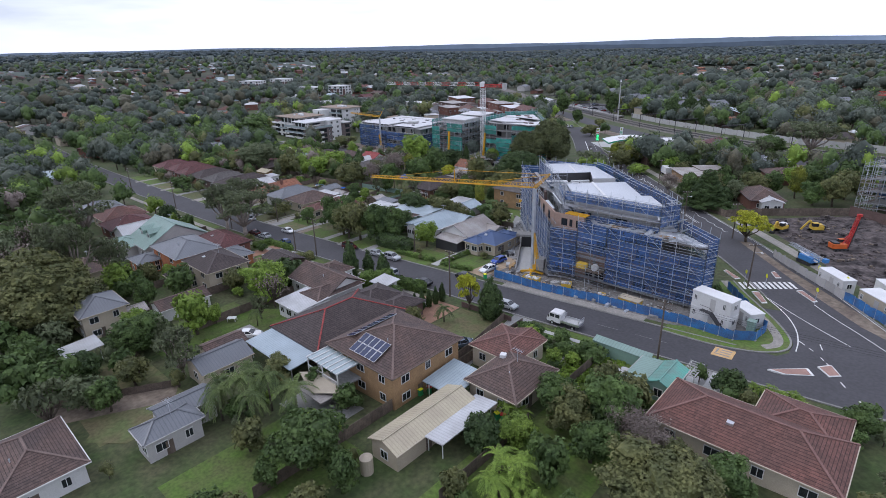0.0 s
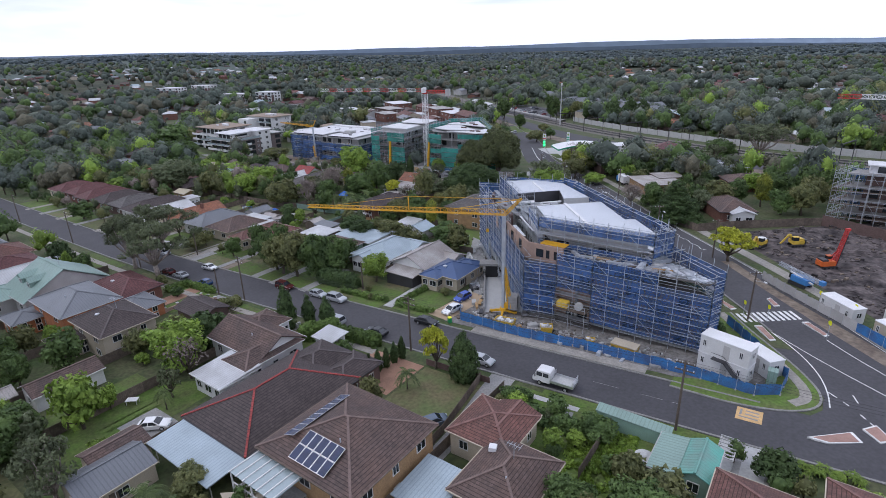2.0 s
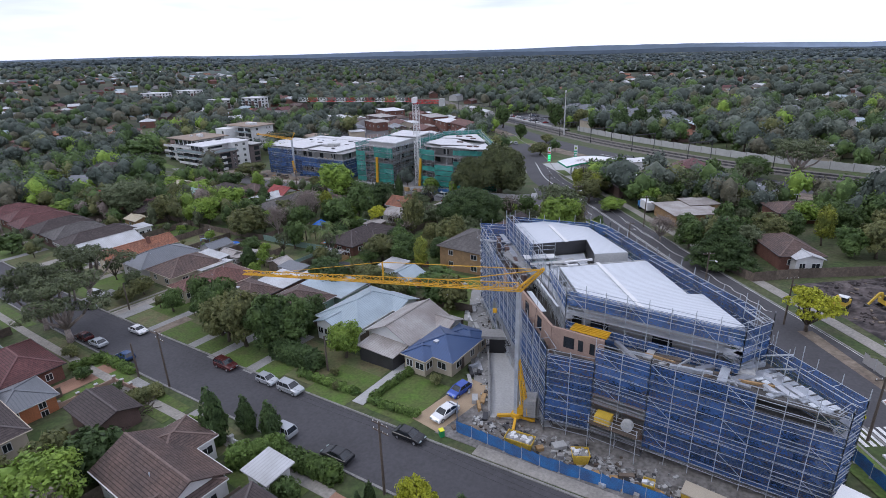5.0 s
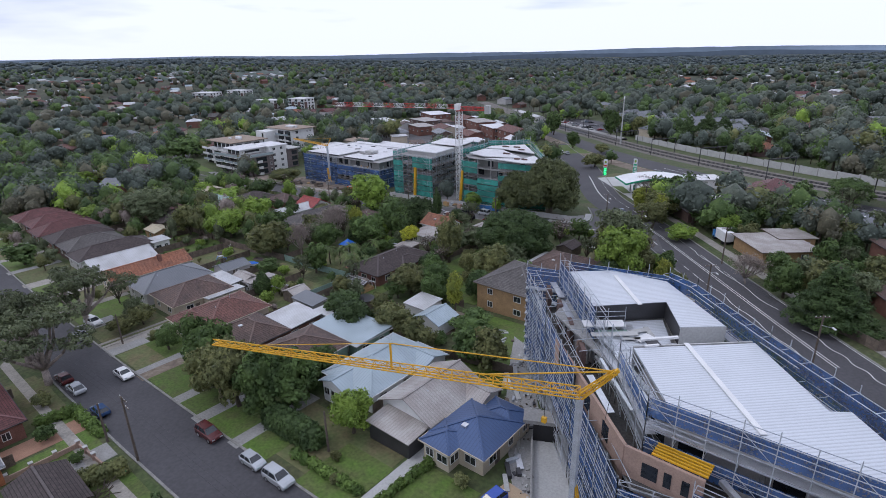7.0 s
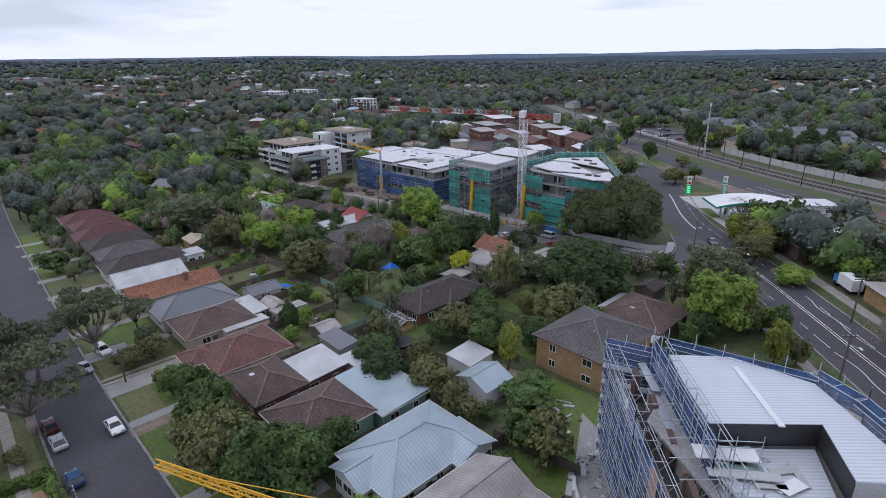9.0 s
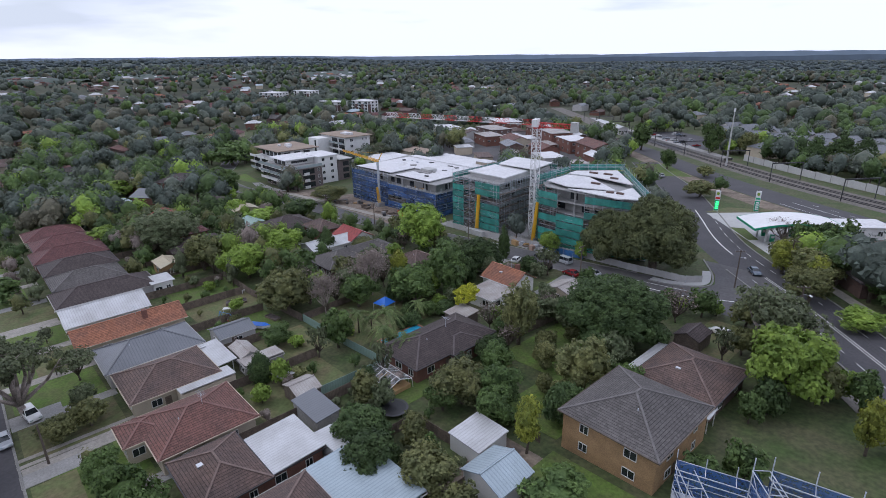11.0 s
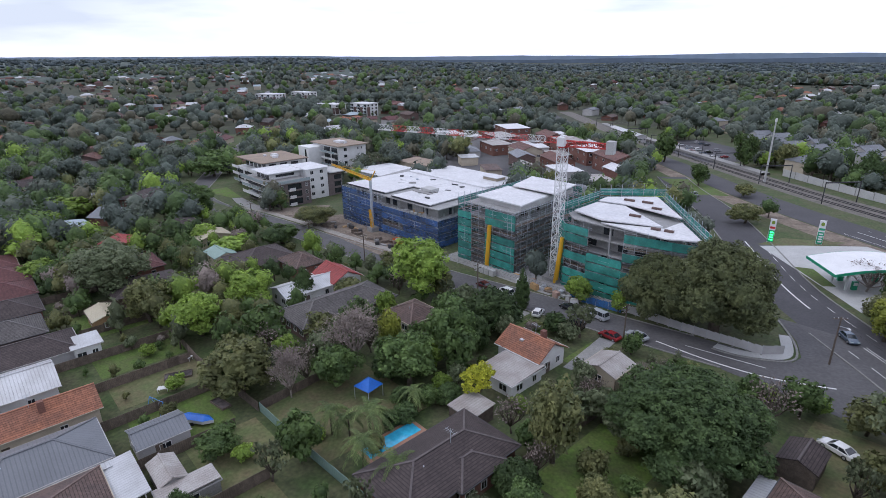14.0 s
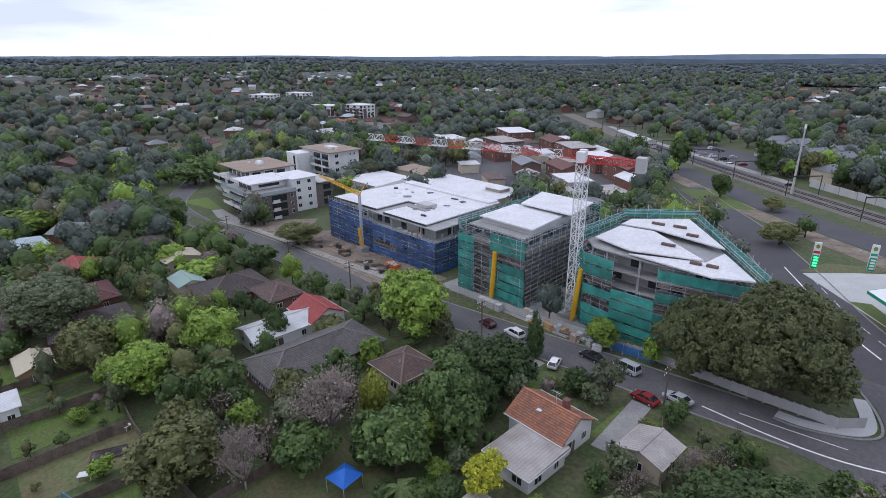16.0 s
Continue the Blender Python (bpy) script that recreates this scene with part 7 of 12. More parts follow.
def slim_crane(bx, by, h, tip, label):
    z0 = G(bx, by)
    ob = thing("tower_crane", pose(0, 0, 0), label, "crane")
    part("mast", Mesh().beam((bx, by, z0), (bx, by, z0 + h), 0.6), M["galv"], ob)
    part("base", Mesh().obox(bx, by, z0, 2.6, 2.6, 1.4), M["concrete"], ob)
    low = Mesh()
    lattice(low, (bx + 0.6, by - 0.4, z0 + 0.3), (bx - 0.3, by - 0.6, z0 + 7), 0.8, 0.4, 1.0, 0.08)
    part("mast_strut", low, M["crane_yellow"], ob)
    jb = Mesh()
    lattice(jb, (bx, by, z0 + h), tip, 0.9, 0.5, 1.2, 0.07, True)
    part("jib", jb, M["crane_yellow"], ob)
    part("a_frame", Mesh().beam((bx, by, z0 + h), (bx + 1.6, by + 0.8, z0 + h + 3.0), 0.25).beam((bx + 1.6, by + 0.8, z0 + h + 3.0), tip, 0.06), M["crane_yellow"], ob)


yellow_crane()
red_crane()
slim_crane(-219.5, 189.5, 16.0, (-252, 196, 7.6), "slim grey and yellow crane in front of the blue netted block")

# second blue netted block
B_OUT = [(-239, 191.4), (-216, 190.9), (-191.5, 191.6), (-192.5, 219.5), (-246, 225.5)]
zb = -9.0
blue_b = frame_building("apartment_block", inset(B_OUT, 1.6), zb, 4, 3.1, "unfinished four storey concrete frame block with pale flat slabs", "concrete", "slab", 2.0)
part("roof_slab", Mesh().prism([(-237.6, 192.5), (-217.8, 193.5), (-218.5, 205.3), (-214.0, 205.3), (-214.0, 222.6), (-237.2, 222.0)], zb + 12.75, zb + 13.05), M["concrete_roof"], blue_b)
part("roof_slab", Mesh().prism([(-213.95, 193.0), (-197.2, 193.6), (-199.0, 222.9), (-213.95, 222.6)], zb + 12.7, zb + 13.0), M["concrete_roof"], blue_b)
part("roof_step", Mesh().prism([(-236.6, 218.2), (-199.6, 218.8), (-199.2, 222.4), (-236.8, 221.6)], zb + 13.0, zb + 13.5), M["concrete_roof"], blue_b)
part("slab_edge", Mesh().prism([(-213.9, 192.95), (-197.15, 193.55), (-197.2, 193.7), (-213.9, 193.1)], zb + 12.5, zb + 12.96), M["steel_dark"], blue_b)
part("slab_edge", Mesh().prism([(-237.6, 192.45), (-217.75, 193.45), (-217.8, 193.6), (-237.6, 192.6)], zb + 12.55, zb + 13.0), M["steel_dark"], blue_b)
part("upper_glazing", Mesh().prism([(-234.4, 195.6), (-220.6, 196.4), (-220.8, 208), (-211.6, 208), (-211.6, 196.0), (-200.4, 196.6), (-202.0, 220), (-234.4, 219.6)], zb + 9.6, zb + 12.74), M["glass"], blue_b, "dark recessed glazing under the roof slab")
part("lift_overrun", Mesh().box(-212, 203, zb + 13.0, -207.4, 206.4, zb + 14.0), M["concrete_new"], blue_b)
part("lift_overrun", Mesh().box(-213.6, 201.0, zb + 13.0, -206.2, 203.0, zb + 13.25), M["concrete"], blue_b)
rr_ = random.Random(12)
# small boxes as stacks of building material, not vents
for i in range(14):
    x, y = (rr_.uniform(-235, -220), rr_.uniform(197, 216)) if i % 2 else (rr_.uniform(-211, -201), rr_.uniform(196, 216))
    tagged(part("vent_box", Mesh().obox(x, y, zb + 13.06, rr_.uniform(0.6, 2.4), rr_.uniform(0.4, 1.2), rr_.uniform(0.12, 0.5), rr_.uniform(0, 90)), M[rr_.choice(("concrete", "galv", "steel_dark", "white_paint", "timber"))]), "small stack of material on the flat roof", "building material", "stacks on the second roof")
for i in range(18):
    x, y = (rr_.uniform(-211, -196), rr_.uniform(192.2, 194.6)) if i < 9 else (rr_.uniform(-197.4, -194), rr_.uniform(196, 216))
    tagged(part("prop", Mesh().obox(x, y, zb + 9.35, rr_.uniform(0.4, 1.8), rr_.uniform(0.3, 1.0), rr_.uniform(0.2, 1.0), rr_.uniform(0, 90)), M[rr_.choice(("galv", "concrete_new", "alu", "timber_new", "white_paint"))]), "loose building material on the open top floor", "building material", "stacks on the second roof")
scaffold(B_OUT, site_base, [zb + 12.2, zb + 9.8, zb + 9.8, zb + 9.8, zb + 11], "net_blue", "tube scaffold wrapped in blue netting", faces=(0, 1, 2, 4), wrap=0.12)
for i in range(34):
    x, y = rp.uniform(-242, -190), rp.uniform(181.5, 187.5)
    tagged(part("pallet" if i % 2 else "rubble_pile", Mesh().obox(x, y, G(x, y) + 0.04, rp.uniform(0.6, 2.4), rp.uniform(0.5, 1.4), rp.uniform(0.2, 1.2), rp.uniform(0, 90)), M[rp.choice(("earth_dry", "concrete", "timber_new", "steel_dark", "timber"))]), "stacked building material on the site", "building material", "material on the second site")
skip_bin(-203, 187.2, 4.4, 2.0, 0, "plant_orange", "orange skip in front of the blue netted block")

# green netted blocks
C_OUT = [(-182.5, 190.6), (-163.5, 190.6), (-165.5, 220), (-184, 221)]
zc = -6.9
green_c = frame_building("apartment_block", inset(C_OUT, 1.6), zc, 5, 3.05, "unfinished five storey block with white flat roof", "concrete", "slab", 3.6)
part("roof_sheet", Mesh().prism([(-180, 194.6), (-165.2, 194.6), (-167.2, 208), (-181, 208)], zc + 16.4, zc + 16.7), M["concrete_roof"], green_c)
part("roof_sheet", Mesh().prism([(-178.5, 207), (-164.5, 207), (-167.2, 219.5), (-182, 219.5)], zc + 17.2, zc + 17.5), M["concrete_roof"], green_c)
part("top_wall", Mesh().prism([(-179.6, 195.2), (-165.8, 195.2), (-167.6, 219), (-181, 219)], zc + 15.2, zc + 16.4), M["render_grey"], green_c)
scaffold(C_OUT, site_base, [zc + 15.2, zc + 15.4, zc + 17, zc + 16.4], "net_green", "tube scaffold with torn green netting", bare=(1,), wrap=0.12, span=2, open_at=lambda i, u, k: i == 0 and ((0.3 < u < 0.6 and k > 0) or (u > 0.6 and k in (2, 9)) or k == 0 and u < 0.4))
part("rubbish_chute", Mesh().tube((-171.8, 190.0, G(-172, 190)), (-171.2, 190.2, zc + 11.5), 0.55, 0.5, 10), M["crane_yellow"], green_c, "yellow rubbish chute")
D_OUT = [(-156, 197.4), (-152, 193.8), (-146, 193.4), (-138, 193.8), (-122.5, 197.6), (-145, 224.5), (-156.5, 214)]
zd = -5.9
green_d = frame_building("apartment_block", inset(D_OUT, 1.6), zd, 5, 3.1, "unfinished block with angled white roofs under scaffold", "concrete", "slab", 3.2)
pitched_slab("roof_sheet", [(-153.0, 198.2), (-144.6, 196.0), (-133.5, 200.4), (-147.0, 209.5), (-153.4, 208)], 10.5, 30, M["concrete_roof"], green_d)
pitched_slab("roof_sheet", [(-144.4, 195.4), (-129.8, 194.8), (-124.4, 197.9), (-132.8, 207.4), (-133.2, 200.6)], 10.1, 30, M["concrete_roof"], green_d)
pitched_slab("roof_sheet", [(-153.4, 208.4), (-147.0, 209.8), (-133.0, 207.8), (-145.4, 221.4), (-153.8, 213)], 10.8, 30, M["concrete_roof"], green_d)
scaffold(D_OUT, site_base, [8.4, 8.6, 3.4, 9.2, 11.4, 12.2, 11.6], "net_green", "tube scaffold with loose green netting", holes={(1, 2), (3, 1), (1, 4), (3, 3), (4, 3)}, wrap=0.12)
part("rubbish_chute", Mesh().tube((-153.8, 193.8, G(-154, 194)), (-152.9, 194.2, 5.0), 0.55, 0.5, 10), M["crane_yellow"], green_d, "yellow rubbish chute")
for x, y, l in ((-148, 213, 4), (-144, 214, 4), (-140, 210.5, 3.5), (-134, 198.5, 3), (-131.5, 199, 3), (-141, 203, 4)):
    tagged(part("board", Mesh().obox(x, y, 10.82 if y > 207 else (10.52 if x < -136 else 10.12), l * 0.6, 0.7, 0.4, 8), M["brick_brown"]), "stack of brown boards on the pale roof", "building material", "board stacks on the roof")
cloth_fence([(-182, 187.6), (-160, 188.4), (-146, 189.8), (-134, 190.2), (-120.5, 189.8), (-109.3, 190.2), (-106.8, 192.6)], "site fence with printed grey and white cloth", "render_grey")

rc2 = random.Random(41)
for i in range(24):
    x, y = rc2.uniform(-162, -143), rc2.uniform(186.6, 190.0)
    m = rc2.choice(("concrete_new", "timber_new", "timber", "galv", "brick_pink", "white_paint"))
    tagged(part("pallet_load", Mesh().obox(x, y, G(x, y) + 0.06, rc2.uniform(0.8, 2.2), rc2.uniform(0.7, 1.1), rc2.uniform(0.3, 1.4), rc2.uniform(-20, 20)), M[m]), "wrapped pallet of building material on the apron", "building material", "pallets by the green netted blocks")
for i in range(4):
    tagged(part("brick_pallet", Mesh().obox(-172 + i * 1.6, 187.2, G(-170, 187) + 0.06, 1.4, 1.2, 1.5, 2), M["concrete_new"]), "tall pallet of pale blocks beside the kerb", "building material", "pallets by the green netted blocks")
cloth_fence([(-146, 188.4), (-140, 188.8), (-134.5, 189.2)], "short site fence with blue cloth beside the street")

# scaffolded concrete building beyond the excavation
E_OUT = [(-12.4, 165.4), (20, 166.5), (20.5, 177.0), (-9.2, 174.0)]
far_e = frame_building("apartment_block", inset(E_OUT, 1.6), 0.2, 4, 3.1, "unfinished grey concrete block in bare scaffold", "brick_brown", "concrete", 2.6)
part("penthouse", Mesh().box(-6, 168.6, 12.5, 8, 173.2, 14.4), M["concrete_roof"], far_e)
part("penthouse_window", Mesh().box(-4.6, 168.5, 12.8, -1.4, 168.65, 14.2).box(0.4, 168.5, 12.8, 3.4, 168.65, 14.2), M["glass"], far_e)
part("penthouse_roof", Mesh().box(-6.6, 168.0, 14.4, 8.6, 173.6, 14.65), M["concrete_roof"], far_e)
scaffold(E_OUT, site_base, [12.6, 12.6, 12.6, 13.2], "net_blue", "bare tube scaffold round a concrete frame", bare=(0, 1, 3), lift=3.1)
far_crane = thing("tower_crane", pose(0, 0, 0), "tower crane with white lattice jib and red tip beyond the excavation", "crane")
jb_ = Mesh()
lattice(jb_, (24, 188, 27.0), (-10.4, 192.8, 27.0), 1.3, 1.1, 1.5, 0.1, True)
part("jib", jb_, M["crane_white"], far_crane)
jb_ = Mesh()
lattice(jb_, (-10.4, 192.8, 27.0), (-15.4, 193.4, 27.0), 1.1, 1.0, 1.5, 0.1, True)
part("jib_tip", jb_, M["crane_red"], far_crane)
jb_ = Mesh()
lattice(jb_, (26, 187.8, G(26, 188)), (26, 187.8, 27.6), 1.6, 1.6, 1.7, 0.1)
part("mast", jb_, M["crane_white"], far_crane)
part("base", Mesh().obox(26, 187.8, G(26, 188) - 0.2, 4, 4, 1.0), M["concrete"], far_crane)

# -- machines on the excavation --
def track(ob, y, L, h, w):
    """One crawler track: a long rounded loop with road wheels."""
    q, r = [], h / 2
    for k in range(7):
        e = math.pi / 2 - math.pi * k / 6
        q.append((L / 2 - r + r * math.cos(e), r + r * math.sin(e)))
    for k in range(7):
        e = -math.pi / 2 - math.pi * k / 6
        q.append((-L / 2 + r + r * math.cos(e), r + r * math.sin(e)))
    mb, n = Mesh(), len(q)
    for i in range(n):
        j = (i + 1) % n
        mb.poly([(q[i][0], y - w / 2, q[i][1]), (q[i][0], y + w / 2, q[i][1]), (q[j][0], y + w / 2, q[j][1]), (q[j][0], y - w / 2, q[j][1])])
    mb.poly([(a, y - w / 2, b) for a, b in q][::-1]).poly([(a, y + w / 2, b) for a, b in q])
    tk = part("track", mb, M["steel_dark"], ob)
    for k in range(4):
        x = -L / 2 + r + (L - h) * k / 3
        part("road_wheel", Mesh().tube((x, y - w / 2 - 0.05, r), (x, y + w / 2 + 0.05, r), r * 0.6, r * 0.6, 10), M["rubber"], tk)


def excavator(x, y, rot, m, label, boom=(2.6, 2.2, 4.6, 0.6), roofm="crane_white"):
    ob = thing("excavator", pose(x, y, G(x, y) + 0.05, 0, 0, rot) @ Matrix.Scale(0.85, 4), label, "excavator")
    for s in (-1, 1):
        track(ob, s * 1.0, 3.4, 0.8, 0.5)
    part("turntable", Mesh().tube((0, 0, 0.7), (0, 0, 0.95), 0.8, 0.8, 12), M["steel_dark"], ob)
    part("house", Mesh().prism([(-1.9, -0.9), (-1.7, -1.2), (1.2, -1.2), (1.3, 1.2), (-1.7, 1.2), (-1.9, 0.9)], 0.95, 1.9), M[m], ob)
    part("counterweight", Mesh().prism([(-2.2, -0.8), (-1.8, -1.25), (-1.5, -1.25), (-1.5, 1.25), (-1.8, 1.25), (-2.2, 0.8)], 1.0, 2.1), M["steel_dark"], ob)
    part("engine_cover", Mesh().box(-1.5, -1.0, 1.9, -0.4, 0.9, 2.25), M[roofm], ob)
    cab = part("cab", Mesh().box(0.0, 0.25, 1.9, 1.35, 1.2, 2.8), M["glass"], ob)
    part("cab_roof", Mesh().box(-0.05, 0.2, 2.8, 1.4, 1.25, 2.9), M[roofm], cab)
    a, b, c = (0.8, -0.35, 1.7), (boom[0], -0.35, boom[1] + 1.6), (boom[2], -0.35, boom[3] + 0.9)
    part("boom", Mesh().beam(a, (a[0] * 0.4 + b[0] * 0.6, -0.35, b[2] + 0.35), 0.36, 0.5).beam((a[0] * 0.4 + b[0] * 0.6, -0.35, b[2] + 0.35), b, 0.34, 0.45), M[m], ob)
    part("arm", Mesh().beam((b[0] - 0.2, -0.35, b[2] + 0.3), c, 0.3, 0.38), M[m], ob)
    part("ram", Mesh().beam((1.0, -0.35, 1.4), (b[0] * 0.7, -0.35, b[2] - 0.1), 0.12), M["galv"], ob)
    part("bucket", Mesh().prism([(c[0] - 0.6, -0.85), (c[0] + 0.4, -0.85), (c[0] + 0.4, 0.15), (c[0] - 0.6, 0.15)], c[2] - 1.0, c[2] - 0.1), M["steel_dark"], ob)


def piling_rig(x, y, rot, m, h, label, lean=0.0):
    ob = thing("piling_rig", pose(x, y, G(x, y) + 0.05, 0, 0, rot) @ Matrix.Scale(0.72, 4), label, "piling rig")
    for s in (-1, 1):
        track(ob, s * 1.25, 4.2, 0.9, 0.6)
    part("house", Mesh().prism([(-2.6, -1.0), (-2.3, -1.4), (1.3, -1.4), (1.4, 1.4), (-2.3, 1.4), (-2.6, 1.0)], 1.0, 2.3), M[m], ob)
    part("engine_cover", Mesh().box(-2.2, -1.1, 2.3, -0.6, 1.1, 2.7), M["steel_dark"], ob)
    cab = part("cab", Mesh().box(0.1, 0.3, 2.3, 1.4, 1.35, 3.2), M["glass"], ob)
    part("cab_roof", Mesh().box(0.0, 0.2, 3.2, 1.5, 1.4, 3.3), M[m], cab)
    ms = Mesh()
    lattice(ms, (1.9, 0, 0.8), (1.9 + lean, 0, h), 0.7, 0.6, 1.1, 0.1)
    part("mast", ms, M["crane_red"], ob)
    part("mast_head", Mesh().box(1.5 + lean, -0.4, h, 2.6 + lean, 0.4, h + 0.6), M["crane_red"], ob)
    part("mast_strut", Mesh().beam((0.4, 0.5, 2.3), (1.8 + lean * 0.5, 0.2, h * 0.5), 0.2).beam((0.4, -0.5, 2.3), (1.8 + lean * 0.5, -0.2, h * 0.5), 0.2), M["crane_red"], ob)
    part("auger", Mesh().tube((2.6, 0, 0.2), (2.5 + lean, 0, h * 0.85), 0.22, 0.22, 8), M["steel_dark"], ob)


piling_rig(-10.8, 133.6, 40, "plant_orange", 10.4, "orange piling rig with leaning red lattice mast on the excavation", 1.6)
excavator(-16.8, 144.8, 215, "plant_yellow", "cream and yellow excavator on churned earth", (2.0, 1.2, 3.6, -0.2), "plant_yellow")
excavator(-23.2, 141.6, 250, "plant_yellow", "yellow excavator beside the yellow tree", (2.0, 1.0, 3.2, -0.2))
rig = thing("drill_rig", pose(-14.4, 122.2, G(-14, 122) + 0.05, 0, 0, 143) @ Matrix.Scale(0.8, 4), "blue and white drilling rig laid down beside the fence", "drill rig")
part("track", Mesh().box(-2.0, -1.3, 0, 2.0, -0.7, 0.8), M["steel_dark"], rig)
part("track", Mesh().box(-2.0, 0.7, 0, 2.0, 1.3, 0.8), M["steel_dark"], rig)
part("house", Mesh().box(-2.4, -1.2, 0.9, 1.6, 1.2, 2.2), M["plant_blue"], rig)
part("cab", Mesh().box(1.6, -1.2, 0.9, 2.8, 0.2, 2.5), M["glass"], rig)
rm = Mesh()
lattice(rm, (-5.0, 0, 2.4), (6.0, 0, 3.2), 0.7, 0.7, 1.0, 0.06)
part("mast", rm, M["galv"], rig)
part("mast_head", Mesh().box(-5.6, -0.5, 2.1, -4.6, 0.5, 3.0), M["plant_blue"], rig)
part("ram", Mesh().beam((-3.4, 0.5, 1.6), (2.4, 0.5, 2.6), 0.3), M["crane_white"], rig)
for i in range(70):
    u, v = rp.uniform(-22, 22), rp.uniform(-15, 16)
    x, y = -2.4 - 0.6 * u + 0.8 * v, 142 + 0.8 * u + 0.6 * v
    r = rp.uniform(0.6, 2.4)
    mb = Mesh()
    ring = [(x + r * math.cos(a) * rp.uniform(0.8, 1.2), y + r * math.sin(a) * rp.uniform(0.8, 1.2), G(x, y) - 0.1) for a in [k * math.tau / 9 for k in range(9)]]
    mid_r = [((p[0] + x) / 2 + rp.uniform(-0.2, 0.2), (p[1] + y) / 2 + rp.uniform(-0.2, 0.2), G(x, y) + r * rp.uniform(0.2, 0.42)) for p in ring]
    for k in range(9):
        j = (k + 1) % 9
        mb.poly([ring[k], ring[j], mid_r[j], mid_r[k]])
    mb.poly(mid_r)
    tagged(part("mound", mb, M["earth"]), "low heap of dark spoil on the excavation", "earth heap", "heaps of spoil")


# ---- houses south of the street ----
def panel_array(x, y, z, nx_, ny_, face, pitch, label="row of dark blue solar panels on the tiled roof"):
    """Solar panels on a roof slope; face is the slope's downhill angle."""
    ob = thing("solar_panels", pose(x, y, z, 0, 0, face + 90) @ pose(0, 0, 0, pitch, 0, 0), label, "solar panels")
    for i in range(nx_):
        for j in range(ny_):
            a, b = i * 1.04 - nx_ * 0.52, j * 1.7 - ny_ * 0.85
            p = part("panel", Mesh().box(a, b, 0, a + 1.0, b + 1.65, 0.05), M["alu"], ob)
            part("cell_sheet", Mesh().box(a + 0.05, b + 0.05, 0.03, a + 0.95, b + 1.6, 0.058), M["solar"], p)


h1 = house(-50.9, 44.0, 13.0, 12.6, 5.4, "hip", "brick_tan", "tile_brown", "large two storey tan brick house with brown tiled roof", rise=2.5, wins=3, storeys=2)
panel_array(-50.6, 39.4, G(-50.9, 44) + 6.6, 5, 2, -90, 21)
panel_array(-55.0, 43.6, G(-50.9, 44) + 6.72, 8, 1, 180, 21)
perg = thing("balcony", pose(-54.2, 36.0, G(-54, 36)), "white railed balcony with translucent roof at the back", "balcony")
part("deck", Mesh().box(-3.4, -2.2, 2.6, 3.4, 1.6, 2.8), M["slab"], perg)
part("roof_panel", Mesh().box(-3.4, -2.2, 5.0, 3.4, 1.4, 5.08), M["glass_rail"], perg)
for i in range(7):
    part("rafter", Mesh().box(-3.4 + i * 1.1, -2.3, 5.08, -3.3 + i * 1.1, 1.4, 5.2), M["white_paint"], perg)
for sx in (-3.3, 0, 3.3):
    part("post", Mesh().box(sx - 0.07, -2.2, -0.5, sx + 0.07, -2.06, 5.0), M["white_paint"], perg)
for i in range(28):
    part("baluster", Mesh().box(-3.4 + i * 0.25, -2.18, 2.8, -3.35 + i * 0.25, -2.13, 3.8), M["white_paint"], perg)
part("rail", Mesh().box(-3.4, -2.2, 3.8, 3.4, -2.1, 3.9), M["white_paint"], perg)
part("lower_roof", Mesh().box(-2.6, -5.2, 2.3, 3.6, -2.3, 2.42), M["iron_old"], perg)
sail = Mesh().poly([(-58, 32.6, 1.4), (-54.5, 34.8, 1.9), (-49.5, 33.4, 1.4), (-53.2, 31.2, 0.9)])
tagged(part("shade_sail", sail, M["cream"]), "cream fabric shade sail over the back terrace", "shade sail")
flat("terrace", -58, 29, -48, 35.5, 0.04, M["concrete"], "pale paved back terrace", "terrace")

h2 = house(-67.2, 46.6, 12.0, 17.4, 3.1, "hip", "brick_brown", "tile_dark", "long low house with dark tiles and red ridge caps", rise=2.7, wins=2, wings=((-2, 9, 7, 8, 3.1, "hip", "tile_dark"), (3.4, 10, 5, 7, 3.0, "hip", "tile_dark")))
for ob in [q for q in h2.children_recursive if q.name.startswith("ridge_cap")][:1]:
    if ob.data.materials:
        ob.data.materials.clear()
        ob.data.materials.append(M["tile_scarlet"])
house(-66.8, 35.4, 11.4, 4.6, 2.7, "skillion_y", "", "iron_pale", "pale ribbed patio roof on white posts", category="patio roof", name="patio_roof", door=False)

house(-34.8, 50.0, 7.2, 8.8, 2.9, "hip", "cream", "tile_brown", "cream cottage with weathered red brown tiled hips", rise=1.9, wings=((-5.2, 6.2, 7.2, 7.2, 2.9, "hip", "tile_red"), (-4.0, 7.6, 4.6, 5.2, 2.9, "gable_y", "tile_red")))
tagged(part("roof_vent", Mesh().obox(-37.4, 51.6, G(-37, 51) + 3.9, 0.8, 0.8, 0.5, 20), M["crane_white"]), "white evaporative cooler box on tiled roof", "roof vent")
house(-38.0, 36.8, 4.2, 13.0, 2.4, "gable_y", "cream", "iron_tan", "long cream shed with tan metal gable roof", rise=0.9, over=0.25, category="shed", name="shed", wins=1)
house(-34.6, 39.4, 2.4, 9.0, 2.2, "skillion_x", "", "iron_white", "white metal lean to roof beside the shed", category="carport", name="carport", door=False)
house(-40.9, 45.3, 4.4, 5.4, 2.4, "skillion_y", "", "iron_pale", "pale ribbed carport roof between houses", category="carport", name="carport", door=False)
